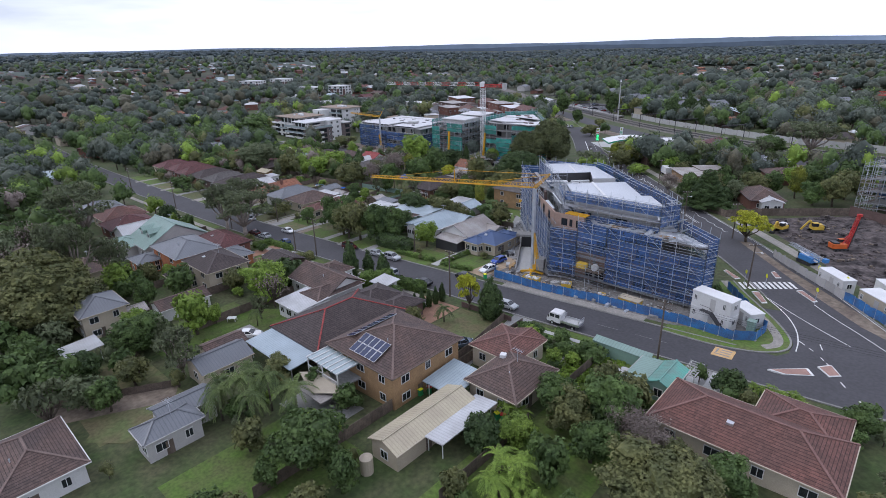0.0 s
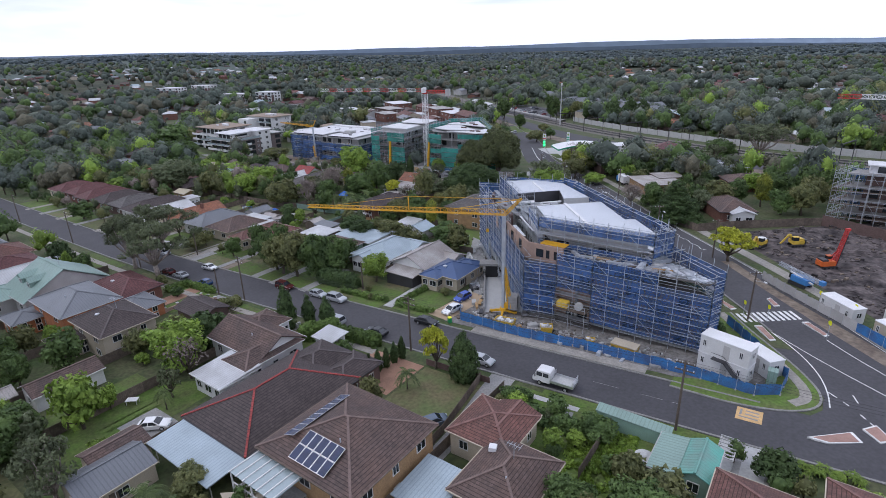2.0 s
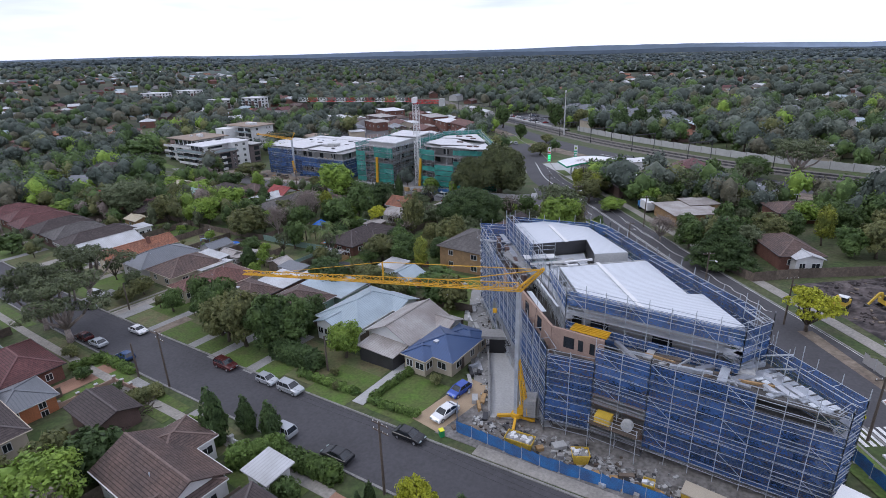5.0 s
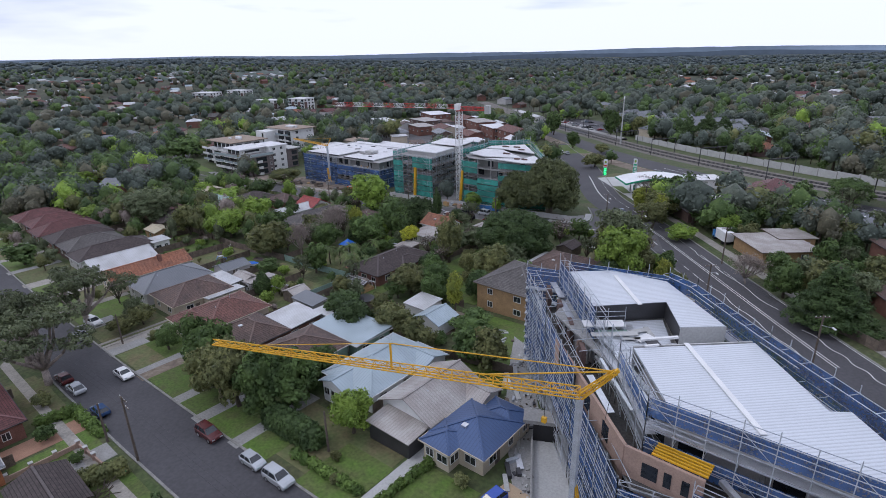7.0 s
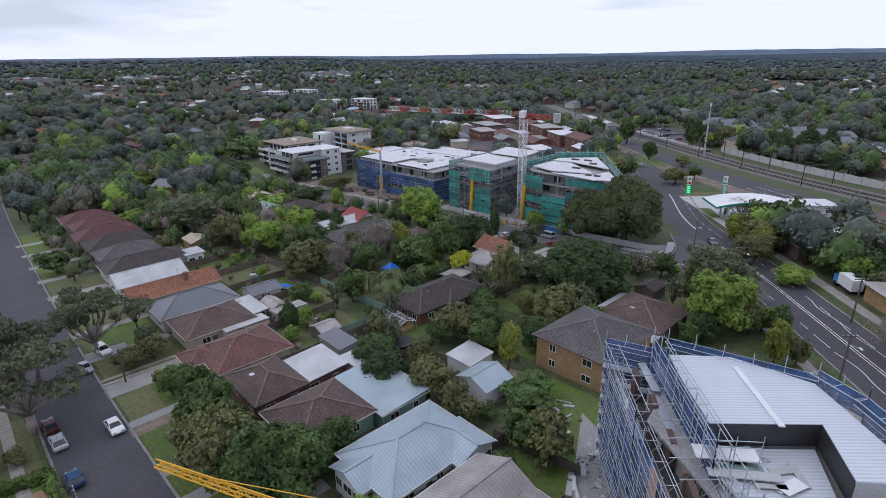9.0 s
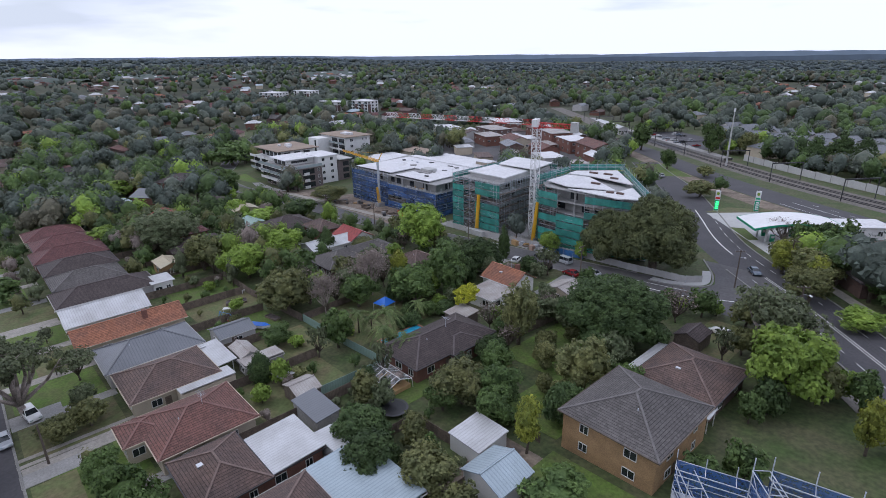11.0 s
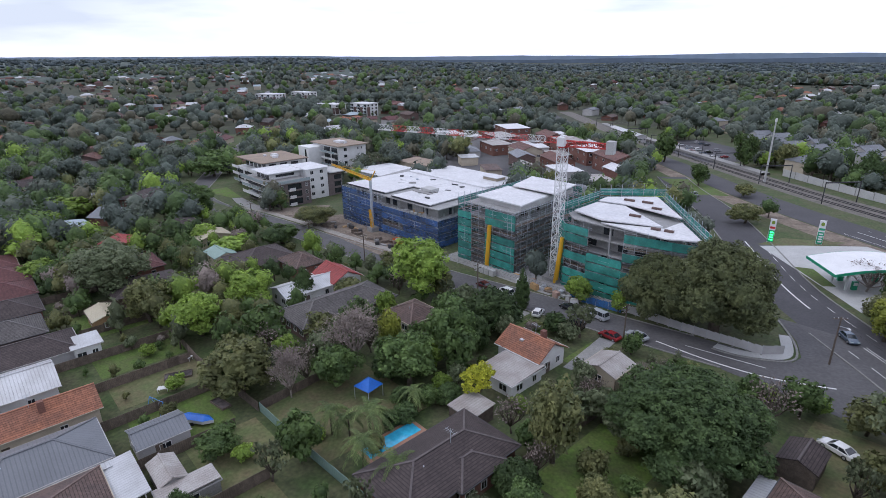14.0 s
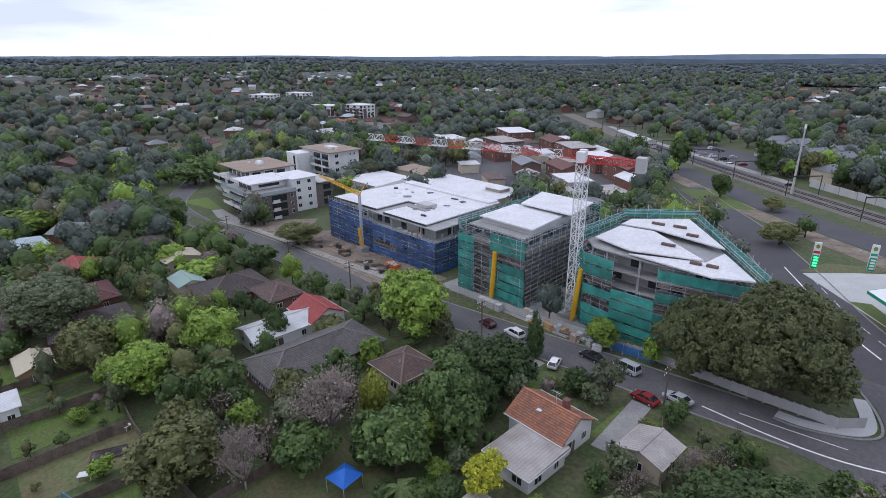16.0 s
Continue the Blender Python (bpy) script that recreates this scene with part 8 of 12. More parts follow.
tagged(part("water_tank", Mesh().tube((-38.6, 28.2, G(-38, 28)), (-38.6, 28.2, G(-38, 28) + 2.0), 0.75, 0.75, 16).tube((-38.6, 28.2, G(-38, 28) + 2.0), (-38.6, 28.2, G(-38, 28) + 2.3), 0.75, 0.2, 16), M["cream"]), "cream corrugated rain water tank beside the shed", "water tank")
for i, (x, y, m) in enumerate(((-44.2, 42.2, "green_plastic"), (-43.6, 43.4, "red_plastic"), (-33.0, 44.4, "green_plastic"), (-32.2, 44.6, "red_plastic"), (-31.4, 44.6, "black"), (-104.2, 65.9, "green_plastic"), (-62.6, 79.6, "green_plastic"), (-146, 101, "green_plastic"))):
    bn = thing("wheelie_bin", pose(x, y, G(x, y), 0, 0, i * 40), "wheeled rubbish bin with coloured lid standing outside", "rubbish bin")
    part("body", Mesh().box(-0.27, -0.3, 0.05, 0.27, 0.3, 0.95), M["green_plastic" if i != 4 else "black"], bn)
    part("lid", Mesh().box(-0.3, -0.34, 0.95, 0.3, 0.32, 1.03), M[m if m != "green_plastic" else "sign_yellow"], bn)

house(-8.4, 56.4, 17.5, 8.6, 2.9, "hip", "cream", "tile_red", "long cream house with weathered red tiled roof", rise=2.2, wins=4, wings=((4.0, 5.2, 8.0, 7.0, 2.9, "hip", "tile_red"),), chimney=False)
house(-19.3, 62.6, 3.0, 5.6, 2.3, "gable_y", "green_weatherboard", "iron_green", "small shed with faded green and turquoise metal roof", rise=0.8, over=0.25, category="shed", name="shed", wins=1, wings=((-3.0, -0.3, 2.4, 5.8, 2.1, "skillion_x", "iron_sage"),))
house(-27.2, 66.4, 8.4, 1.1, 1.9, "skillion_y", "green_weatherboard", "iron_sage", "narrow lean to with lichen spotted green roof", category="shed", name="lean_to", wins=0, over=0.1)
patch("driveway", [(-18.3, 64.4), (-11.9, 65.2), (-11.9, 71.2), (-18.3, 70.6)], 0.07, M["concrete_new"], "pale concrete driveway slab with two worn wheel tracks", "driveway")
for x in (-16.6, -13.6):
    patch("wheel_track", [(x, 64.9), (x + 0.7, 65.0), (x + 0.7, 70.6), (x, 70.5)], 0.078, M["concrete"], "darker wheel track on the driveway slab", "driveway")
pg = thing("pergola", pose(-17.4, 66.4, G(-17.4, 66.4)), "pale timber pergola between the shed and the slab", "pergola")
for i in range(7):
    part("slat", Mesh().box(-0.9, -1.9 + 0.6 * i, 2.2, 0.9, -1.8 + 0.6 * i, 2.32), M["concrete_new"], pg)
for x in (-0.8, 0.8):
    for y in (-1.8, 1.7):
        part("post", Mesh().box(x - 0.05, y - 0.05, 0, x + 0.05, y + 0.05, 2.1), M["concrete_new"], pg)
    part("beam", Mesh().box(x - 0.06, -1.95, 2.08, x + 0.06, 1.95, 2.2), M["concrete_new"], pg)
house(-83.6, 55.6, 12.6, 7.8, 3.2, "gable_x", "white_paint", "tile_brown", "white rendered house with brown tiled roof", rise=2.2, wins=3, wings=((4.4, -1.8, 5.0, 10.0, 3.2, "hip", "tile_brown"), (4.0, -8.2, 6.6, 6.0, 2.9, "skillion_y", "iron_white"), (-3.4, 3.6, 6.0, 6.4, 3.2, "hip", "tile_brown")))
house(-74.6, 63.0, 3.6, 3.0, 2.3, "skillion_y", "white_paint", "iron_white", "small white shed behind the hedge", category="shed", name="shed", wins=0)
house(-109.5, 45.6, 11.0, 8.6, 4.8, "hip", "cream", "tile_dark", "two storey cream house with dark tiled hipped roof", rise=2.1, storeys=2, wins=2, wings=((-4, -6, 5, 5, 2.6, "hip", "tile_dark"),))
house(-104.0, 58.5, 8.0, 5.4, 2.6, "gable_x", "brick_brown", "tile_dark", "dark gabled garage near the street", wins=0, category="garage", name="garage")
house(-125.4, 45.8, 13.5, 9.6, 5.0, "hip", "brick_orange", "iron_grey", "two storey orange brick house with slate blue roof", rise=2.1, storeys=2, wins=2, wings=((7.6, 7.0, 7.5, 7.0, 3.0, "hip", "iron_grey"), (-6.2, -7, 6, 5, 2.7, "hip", "iron_grey")))
house(-129.5, 56.5, 13.0, 8.0, 3.0, "hip", "brick_red", "tile_maroon", "low brick house with maroon tiled roof", rise=2.0)
h10 = house(-144.0, 49.0, 12.0, 15.5, 3.4, "gable_x", "render_grey", "iron_sage", "heritage style house with pale green metal roof and dormers", rise=4.6, wings=((-5, -9, 9, 8, 3.0, "hip", "iron_sage"),))
for dx in (-2.0, 2.2):
    dm = part("dormer", Mesh().box(dx - 0.9, -5.4, 4.6, dx + 0.9, -2.0, 6.3).poly([(dx - 1.2, -5.6, 6.2), (dx, -5.6, 7.1), (dx, -1.6, 7.1), (dx - 1.2, -1.6, 6.2)]).poly([(dx, -5.6, 7.1), (dx + 1.2, -5.6, 6.2), (dx + 1.2, -1.6, 6.2), (dx, -1.6, 7.1)]), M["iron_sage"], h10)
    window_on(h10, (dx, -5.42, 5.5), -90, 1.2, 1.1)
house(-157.0, 47.0, 10.0, 11.0, 3.2, "gable_y", "white_paint", "iron_white", "white weatherboard house with white metal roof", rise=2.6)
house(-170.0, 48.0, 11.0, 12.0, 3.0, "hip", "brick_red", "tile_maroon", "brick house with maroon tiled roof", rise=2.3)
house(-184.0, 50.0, 11.0, 12.0, 3.0, "hip", "cream", "tile_red", "cream house with red tiled roof", rise=2.3)
house(-199.0, 48.0, 11.0, 13.0, 3.0, "hip", "render_grey", "iron_grey", "grey house with dark metal roof", rise=2.2)
house(-100.2, 33.8, 4.6, 9.0, 2.5, "gable_y", "white_paint", "tile_brown", "white walled garage with brown tiled gable roof", rise=1.2, wins=1, category="garage", name="garage", over=0.3)
house(-103.6, 26.4, 3.6, 4.0, 2.2, "gable_y", "timber", "iron_old", "small timber garden shed with old iron roof", rise=0.9, wins=0, category="shed", name="shed", over=0.2)
house(-72.4, 28.0, 5.6, 7.4, 2.6, "gable_y", "cream", "iron_grey", "cream garage with dark grey metal roof", rise=1.3, wins=1, category="garage", name="garage", over=0.3, wings=((-3.8, 2.4, 4.0, 6.0, 2.4, "gable_y", "tile_brown"),))
house(-61.4, 16.2, 3.6, 6.4, 3.0, "hip", "render_grey", "iron_grey", "small grey house with slate coloured hipped roof", rise=1.2, over=0.4, wings=((-2.6, 3.0, 3.6, 6.4, 3.0, "gable_y", "iron_grey"),))
house(-67.6, 3.4, 11.0, 8.0, 3.0, "hip", "white_paint", "tile_brown", "white house with red brown tiled roof", rise=2.0)
house(-105.6, 21.4, 8.0, 7.0, 4.8, "hip", "cream", "iron_grey", "two storey cream house with slate blue roof among trees", rise=1.8, storeys=2)
house(-94.4, 15.4, 4.0, 4.6, 2.4, "skillion_y", "", "iron_white", "pale carport roof beside the brick paving", category="carport", name="carport", door=False)
house(-138.0, 28.0, 10.0, 9.0, 2.9, "hip", "cream", "tile_brown", "cream house with brown roof among trees", rise=2.0)
flat("driveway", -84.0, 33.6, -76.6, 38.8, 0.06, M["concrete"], "plain concrete parking slab", "driveway")
patch("driveway", [(-48.1, 69.9), (-44.3, 69.9), (-43.9, 60.0), (-43.6, 47.0), (-45.7, 47.0), (-46.2, 56.0), (-47.4, 64.0)], 0.05, M["concrete"], "long shared concrete driveway", "driveway")
fence([(-48.5, 67.0), (-47.6, 62.0), (-46.4, 55.0), (-45.9, 47.5)], 1.4, "timber", "dark timber fence beside the shared driveway")
patch("footpath", [(-44.2, 66.7), (-34.2, 67.0), (-34.2, 67.9), (-44.2, 67.6)], 0.062, M["concrete_new"], "narrow concrete footpath along the verge", "footpath")
patch("garden_path", [(-35.7, 66.6), (-34.5, 66.6), (-33.0, 56.4), (-34.2, 56.4)], 0.05, M["concrete"], "worn concrete garden path beside the cottage", "path")
flat("driveway", -67.5, 57.5, -57.8, 66.0, 0.05, M["paving"], "terracotta paved forecourt", "driveway", 0)
flat("driveway", -122.0, 56.0, -118.0, 66.8, 0.05, M["paving"], "pinkish paved driveway", "driveway", 0)
flat("driveway", -112.5, 58.0, -108.6, 66.8, 0.05, M["concrete"], "grey concrete driveway", "driveway", 0)
flat("driveway", -95.8, 57.0, -93.2, 66.8, 0.05, M["concrete"], "grey concrete driveway", "driveway", 0)
for x0, y0, x1, y1, m in ((-57.4, 55.0, -46.4, 66.0, "lawn_dry"), (-43.6, 57, -27.5, 68.6, "lawn"), (-29.5, 44, -16.5, 66.6, "lawn"), (-96, 24, -80, 42, "lawn"), (-31.5, 24, -18, 44, "lawn"),
                          (-55, 12, -40, 30, "lawn"), (-90, 10, -68, 22, "lawn_dry"), (-108, 56.5, -104, 66.4, "lawn"), (-117.4, 57, -113, 66, "lawn"), (-140, 58, -124, 66.4, "lawn_dry"), (-80, 60.5, -70, 66.5, "lawn"), (-92.5, 61, -84, 66.8, "lawn_dry")):
    flat("lawn", x0, y0, x1, y1, 0.03, M[m], "mown garden lawn with bare patches", "lawn")

# ---- houses north of the street ----
house(-72.6, 95.0, 7.2, 7.4, 2.8, "hip", "cream", "iron_blue", "small cream house with dark blue metal roof", rise=1.6, wings=((-1.8, -3.6, 3.8, 4.0, 2.8, "hip", "iron_blue"), (1.0, 4.2, 5.0, 4.0, 2.7, "hip", "iron_blue")))
n2 = house(-81.6, 97.2, 8.4, 10.6, 3.1, "gable_y", "white_paint", "iron_old", "white cottage with weathered pale gable roof and enclosed porch", rise=2.2, wings=((3.0, 3.6, 7.0, 4.6, 3.0, "gable_x", "iron_old"),))
house(-81.2, 90.0, 6.8, 3.4, 2.5, "skillion_y", "steel_dark", "iron_old", "screened front porch under a faded lean to roof", category="porch", name="porch", wins=0, over=0.3)
house(-93.0, 98.8, 9.4, 13.6, 3.1, "hip", "white_paint", "iron_pale", "weatherboard house with pale blue ribbed roof", rise=2.2, wins=3, wings=((3.2, 4.6, 5.6, 5.4, 3.1, "gable_x", "iron_pale"), (-1.0, -6.0, 5, 5, 3.0, "gable_y", "iron_pale")))
house(-107.6, 94.8, 9.6, 10.6, 2.9, "hip", "green_weatherboard", "tile_brown", "green weatherboard cottage with old brown tiles", rise=2.0, wins=2, wings=((0.6, 9.6, 11.5, 7.4, 2.8, "skillion_y", "iron_pale"),))
house(-120.4, 93.6, 9.8, 7.4, 2.9, "hip", "brick_red", "tile_brown", "brick house with brown tiles and pale rear roof", rise=1.9, wings=((0.8, 7.2, 7.4, 7.4, 2.7, "skillion_y", "iron_white"),))
house(-133.0, 95.4, 10.2, 11.8, 2.9, "hip", "cream", "tile_red", "cream house with mottled red tiled roof", rise=2.2, wings=((-2.6, -6, 5, 5, 2.9, "hip", "tile_red"),))
house(-148.4, 96.2, 9.8, 12.0, 2.9, "hip", "cream", "tile_brown", "cream house with brown tiled hips", rise=2.2)
house(-142.6, 100.0, 3.4, 8.0, 2.5, "skillion_x", "cream", "iron_white", "white metal side verandah roof", category="carport", name="carport", wins=0, over=0.1)
house(-150.0, 104.0, 8.0, 3.4, 2.4, "skillion_y", "", "iron_white", "pale awning behind the house", category="patio roof", name="patio_roof", door=False)
house(-160.0, 96.8, 9.4, 14.4, 3.0, "hip", "render_grey", "iron_grey", "grey house with smooth charcoal hipped roof", rise=2.3)
house(-154.4, 99.6, 2.6, 8.4, 2.5, "skillion_x", "", "iron_white", "white patio roof beside the grey house", category="patio roof", name="patio_roof", door=False, over=0.1)
house(-171.8, 96.6, 7.0, 17.6, 3.0, "gable_y", "cream", "tile_orange", "long cream house with bright terracotta roof", rise=2.0, chimney=True)
house(-184.2, 95.0, 9.4, 14.0, 3.0, "gable_y", "white_paint", "iron_white", "white weatherboard house with white roof", rise=1.9)
house(-195.8, 97.6, 9.0, 18.6, 3.0, "hip", "render_grey", "tile_dark", "long house with slate grey roof and pale extension", rise=2.1, wings=((3.0, 10.4, 5.0, 4.0, 3.4, "flat", "iron_white", "white_paint"),))
house(-208.0, 96.5, 9.4, 14.0, 3.0, "hip", "brick_brown", "tile_grey", "brick house with weathered grey brown tiles", rise=2.1)
house(-220.5, 97.0, 9.6, 15.0, 3.0, "hip", "brick_red", "tile_dark", "brick house with dark tiles", rise=2.1)
house(-233.0, 97.0, 9.8, 16.0, 3.0, "hip", "brick_red", "tile_maroon", "brick house with deep red tiles", rise=2.3)
house(-246.0, 98.0, 10.0, 15.0, 3.0, "hip", "brick_red", "tile_maroon", "brick house with deep red tiles", rise=2.3)
house(-259.0, 97.0, 10.0, 14.0, 3.0, "hip", "cream", "tile_maroon", "cream house with maroon tiles", rise=2.2)
house(-157.4, 110.2, 5.2, 6.4, 2.3, "gable_y", "render_grey", "iron_grey", "grey garden shed with charcoal gable roof", rise=1.0, wins=1, category="shed", name="shed", over=0.2)
house(-148.6, 108.6, 5.2, 3.0, 2.0, "gable_x", "concrete", "iron_old", "old fibro garden shed", rise=0.7, wins=0, category="shed", name="shed", over=0.2)
house(-144.2, 109.6, 3.2, 6.4, 1.9, "skillion_x", "concrete", "iron_old", "long low garden shed with brown weathered roof", category="shed", name="shed", wins=1, over=0.15)
pv = thing("garden_shelter", pose(-136.6, 109.7, G(-136.6, 109.7), 0, 0, 8), "open garden shelter with a pale sheet roof", "shelter")
part("roof", Mesh().prism([(-1.5, -1.2), (1.5, -1.2), (1.5, 1.2), (-1.5, 1.2)], 1.95, 2.05), M["concrete_new"], pv)
for sx in (-1.35, 1.35):
    for sy in (-1.05, 1.05):
        part("post", Mesh().box(sx - 0.05, sy - 0.05, -0.2, sx + 0.05, sy + 0.05, 1.95), M["timber"], pv)
house(-131.0, 110.0, 4.2, 3.8, 2.0, "gable_y", "timber", "iron_old", "rusty little garden shed", rise=0.8, wins=0, category="shed", name="shed", over=0.2)
house(-124.6, 108.6, 6.6, 3.4, 2.2, "skillion_y", "concrete", "iron_grey", "low grey shed behind the house", wins=0, category="shed", name="shed", over=0.2)
house(-116.4, 107.4, 5.0, 4.4, 2.3, "skillion_x", "white_paint", "iron_white", "white flat roofed shed", wins=0, category="shed", name="shed", over=0.2)
house(-104.0, 119.8, 5.0, 5.0, 2.4, "skillion_y", "white_paint", "iron_white", "white roofed garage at the end of the garden", wins=0, category="garage", name="garage", over=0.2)
house(-97.8, 116.4, 5.6, 5.2, 2.4, "gable_y", "white_paint", "iron_pale", "open fronted garage with pale blue gable roof", rise=1.3, wins=0, category="garage", name="garage", over=0.3)
house(-90.8, 134.0, 12.0, 13.2, 5.2, "hip", "brick_tan", "tile_grey", "two storey tan brick house with grey tiled hips", rise=2.6, storeys=2, wins=2)
house(-91.0, 150.4, 10.6, 11.4, 3.0, "hip", "brick_brown", "tile_brown", "brown brick house with weathered brown tiles", rise=2.2)
house(-97.6, 150.4, 2.2, 12.0, 2.5, "skillion_x", "", "iron_white", "pale ribbed verandah roof", category="patio roof", name="patio_roof", door=False, over=0.1)
house(-91.0, 143.2, 12.0, 2.4, 2.5, "skillion_y", "", "iron_white", "pale ribbed verandah roof", category="patio roof", name="patio_roof", door=False, over=0.1)
house(-96.4, 163.6, 4.0, 5.0, 2.4, "gable_y", "timber", "tile_dark", "dark garden shed under the tree", rise=0.9, wins=0, category="shed", name="shed", over=0.2)
house(-125.8, 132.8, 9.0, 17.0, 2.8, "hip", "brick_red", "tile_dark", "long brick house with dark brown tiles beside a pool", rise=2.1, wins=3, wings=((2.6, 2.0, 5.5, 7.0, 2.8, "hip", "tile_dark"),))
house(-131.4, 143.8, 4.4, 4.4, 2.3, "skillion_y", "timber", "iron_old", "lean to with old ribbed iron roof", wins=0, category="shed", name="shed", over=0.2)
house(-174.6, 149.2, 10.0, 21.0, 2.9, "hip", "brick_brown", "tile_grey", "very long low house with grey tiled roof", rise=2.2, wins=4)
house(-160.4, 157.0, 7.4, 7.0, 3.0, "hip", "cream", "tile_brown", "cream house with brown tiles behind trees", rise=1.9)
house(-135.6, 162.2, 8.4, 6.8, 3.0, "gable_x", "white_paint", "tile_orange", "white cottage with weathered terracotta roof and rear lean to", rise=2.2, wings=((1.6, -7.0, 6.6, 7.2, 2.5, "skillion_y", "iron_old"),), chimney=True)
house(-123.6, 166.4, 5.6, 5.8, 2.5, "gable_y", "cream", "iron_old", "old garage with speckled grey roof", rise=1.0, wins=1, category="garage", name="garage", over=0.2)
house(-188.6, 157.6, 8.6, 7.0, 3.0, "gable_x", "white_paint", "tile_scarlet", "white house with bright red tiled roof", rise=2.1)
house(-188.4, 149.4, 7.0, 12.6, 2.8, "gable_y", "white_paint", "iron_white", "white roofed house extension", rise=1.3, wins=2)
house(-214.0, 150.6, 12.0, 14.0, 3.0, "hip", "brick_brown", "tile_dark", "brick house with almost black tiles", rise=2.5)
house(-203.6, 156.4, 9.0, 7.0, 3.0, "hip", "brick_red", "tile_brown", "brick house with brown tiles", rise=2.0)
house(-226.0, 145.0, 8.0, 6.0, 2.6, "gable_x", "cream", "iron_sage", "pale green roofed shed", rise=1.1, wins=0, category="shed", name="shed", over=0.2)
house(-243.4, 149.0, 7.6, 8.4, 3.2, "gable_x", "cream", "iron_tan", "yellow walled hall with tan roof", rise=1.4)
house(-232.0, 126.0, 11.0, 10.0, 3.0, "hip", "brick_red", "tile_maroon", "brick house with dark red roof among trees", rise=2.1)
house(-252.0, 128.0, 10.0, 11.0, 3.0, "gable_x", "brick_red", "tile_scarlet", "brick house with red roof among trees", rise=2.1)
house(-262.0, 146.0, 10.0, 11.0, 3.0, "hip", "cream", "tile_dark", "house with dark roof among trees", rise=2.1)
house(-205.5, 113.5, 7.0, 5.0, 2.6, "gable_x", "brick_tan", "iron_tan", "tan brick garden pavilion", rise=0.9, wins=1, category="shed", name="shed", over=0.3)
# along the main road
house(-57.6, 187.0, 12.0, 12.0, 3.0, "flat", "brick_tan", "iron_old", "flat roofed brick house with pale grey roof", rot=40, wins=2, over=0.7, wings=((6, 5, 8, 7, 3.2, "flat", "iron_old"),))
house(-33.0, 163.6, 8.0, 12.0, 3.0, "hip", "brick_red", "tile_brown", "brick house with brown tiles and white gable", rot=30, rise=2.1, wings=((0.5, -6.0, 5, 4, 3.0, "gable_y", "iron_white", "white_paint"),))
house(-78.6, 213.0, 16.0, 12.0, 3.2, "hip", "brick_brown", "tile_dark", "long low brown brick shop beside the main road", rot=38, rise=1.6, wings=((0, 6.5, 17, 5, 3.6, "flat", "concrete_roof"),))
house(-34.0, 196.0, 11.0, 9.0, 3.0, "hip", "brick_red", "tile_brown", "brick house with brown roof among trees", rot=30)
house(-44.0, 216.0, 11.0, 9.0, 3.0, "hip", "cream", "iron_grey", "house with grey roof among trees", rot=30)
house(-12.0, 208.0, 11.0, 9.0, 3.0, "hip", "brick_red", "tile_brown", "brick house with brown roof among trees", rot=30)
truck = thing("delivery_truck", pose(-69.5, 191.5, G(-69, 191), 0, 0, 130), "white box truck parked in a driveway", "truck")
part("box", Mesh().box(-3.2, -1.1, 0.9, 1.4, 1.1, 3.2), M["crane_white"], truck)
part("cab", Mesh().box(1.5, -1.0, 0.6, 3.0, 1.0, 2.3), M["plant_blue"], truck)
part("wheels", Mesh().box(-2.4, -1.05, 0, -1.6, 1.05, 0.9).box(1.9, -1.05, 0, 2.7, 1.05, 0.9), M["rubber"], truck)

flat("driveway", -77.9, 79.4, -75.9, 91.4, 0.06, M["concrete_new"], "pale concrete path to the porch", "driveway", 1)
flat("driveway", -67.2, 80.2, -62.6, 92.0, 0.06, M["drive_tan"], "tan concrete driveway", "driveway", -8)
for x0, x1, m in ((-75.6, -67.6, "lawn"), (-97.6, -78.4, "lawn_dry"), (-113, -99, "lawn"), (-127, -116, "lawn_dry"), (-139, -129, "lawn"), (-153, -143, "lawn_dry"), (-166, -155, "lawn"), (-178, -168, "lawn_dry"), (-190, -180, "lawn"), (-203, -192, "lawn_dry")):
    flat("lawn", x0, 79.2, x1, 89.0, 0.03, M[m], "mown front lawn with bare patches", "lawn", 0.5)
for x in (-98.2, -114.6, -128.0, -141.4, -154.2, -167.2, -179.2, -191.2):
    flat("driveway", x - 1.1, 76.6, x + 1.1, 90.0, 0.05, M["path" if int(x) % 2 else "concrete"], "worn concrete driveway between lawns", "driveway", 1)
for x0, y0, x1, y1, m in ((-86, 106, -77, 116, "lawn"), (-97, 119, -76, 126, "lawn"), (-128, 117, -118, 126, "lawn"), (-141, 103, -127, 118, "lawn_dry"), (-154, 112, -142, 122, "lawn_dry"), (-168, 108, -156, 120, "lawn"), (-180, 108, -170, 122, "lawn_dry"),
                          (-194, 108, -182, 122, "lawn"), (-118, 140, -108, 160, "lawn"), (-156, 124, -138, 142, "lawn_dry"), (-132, 166, -126, 175, "lawn"), (-146, 168, -140, 175, "lawn"), (-98, 160, -90, 176, "lawn_dry"), (-108, 128, -98, 142, "lawn"), (-214, 108, -200, 124, "lawn"), (-60, 170, -40, 182, "lawn_dry")):
    flat("lawn", x0, y0, x1, y1, 0.034, M[m], "back garden lawn with worn patches", "lawn")
flat("driveway", -131.2, 164.5, -128.2, 177.6, 0.06, M["concrete"], "cracked concrete driveway beside the cottage", "driveway", 6)
flat("driveway", -150.5, 166, -147.5, 177, 0.06, M["concrete"], "concrete driveway", "driveway", 0)
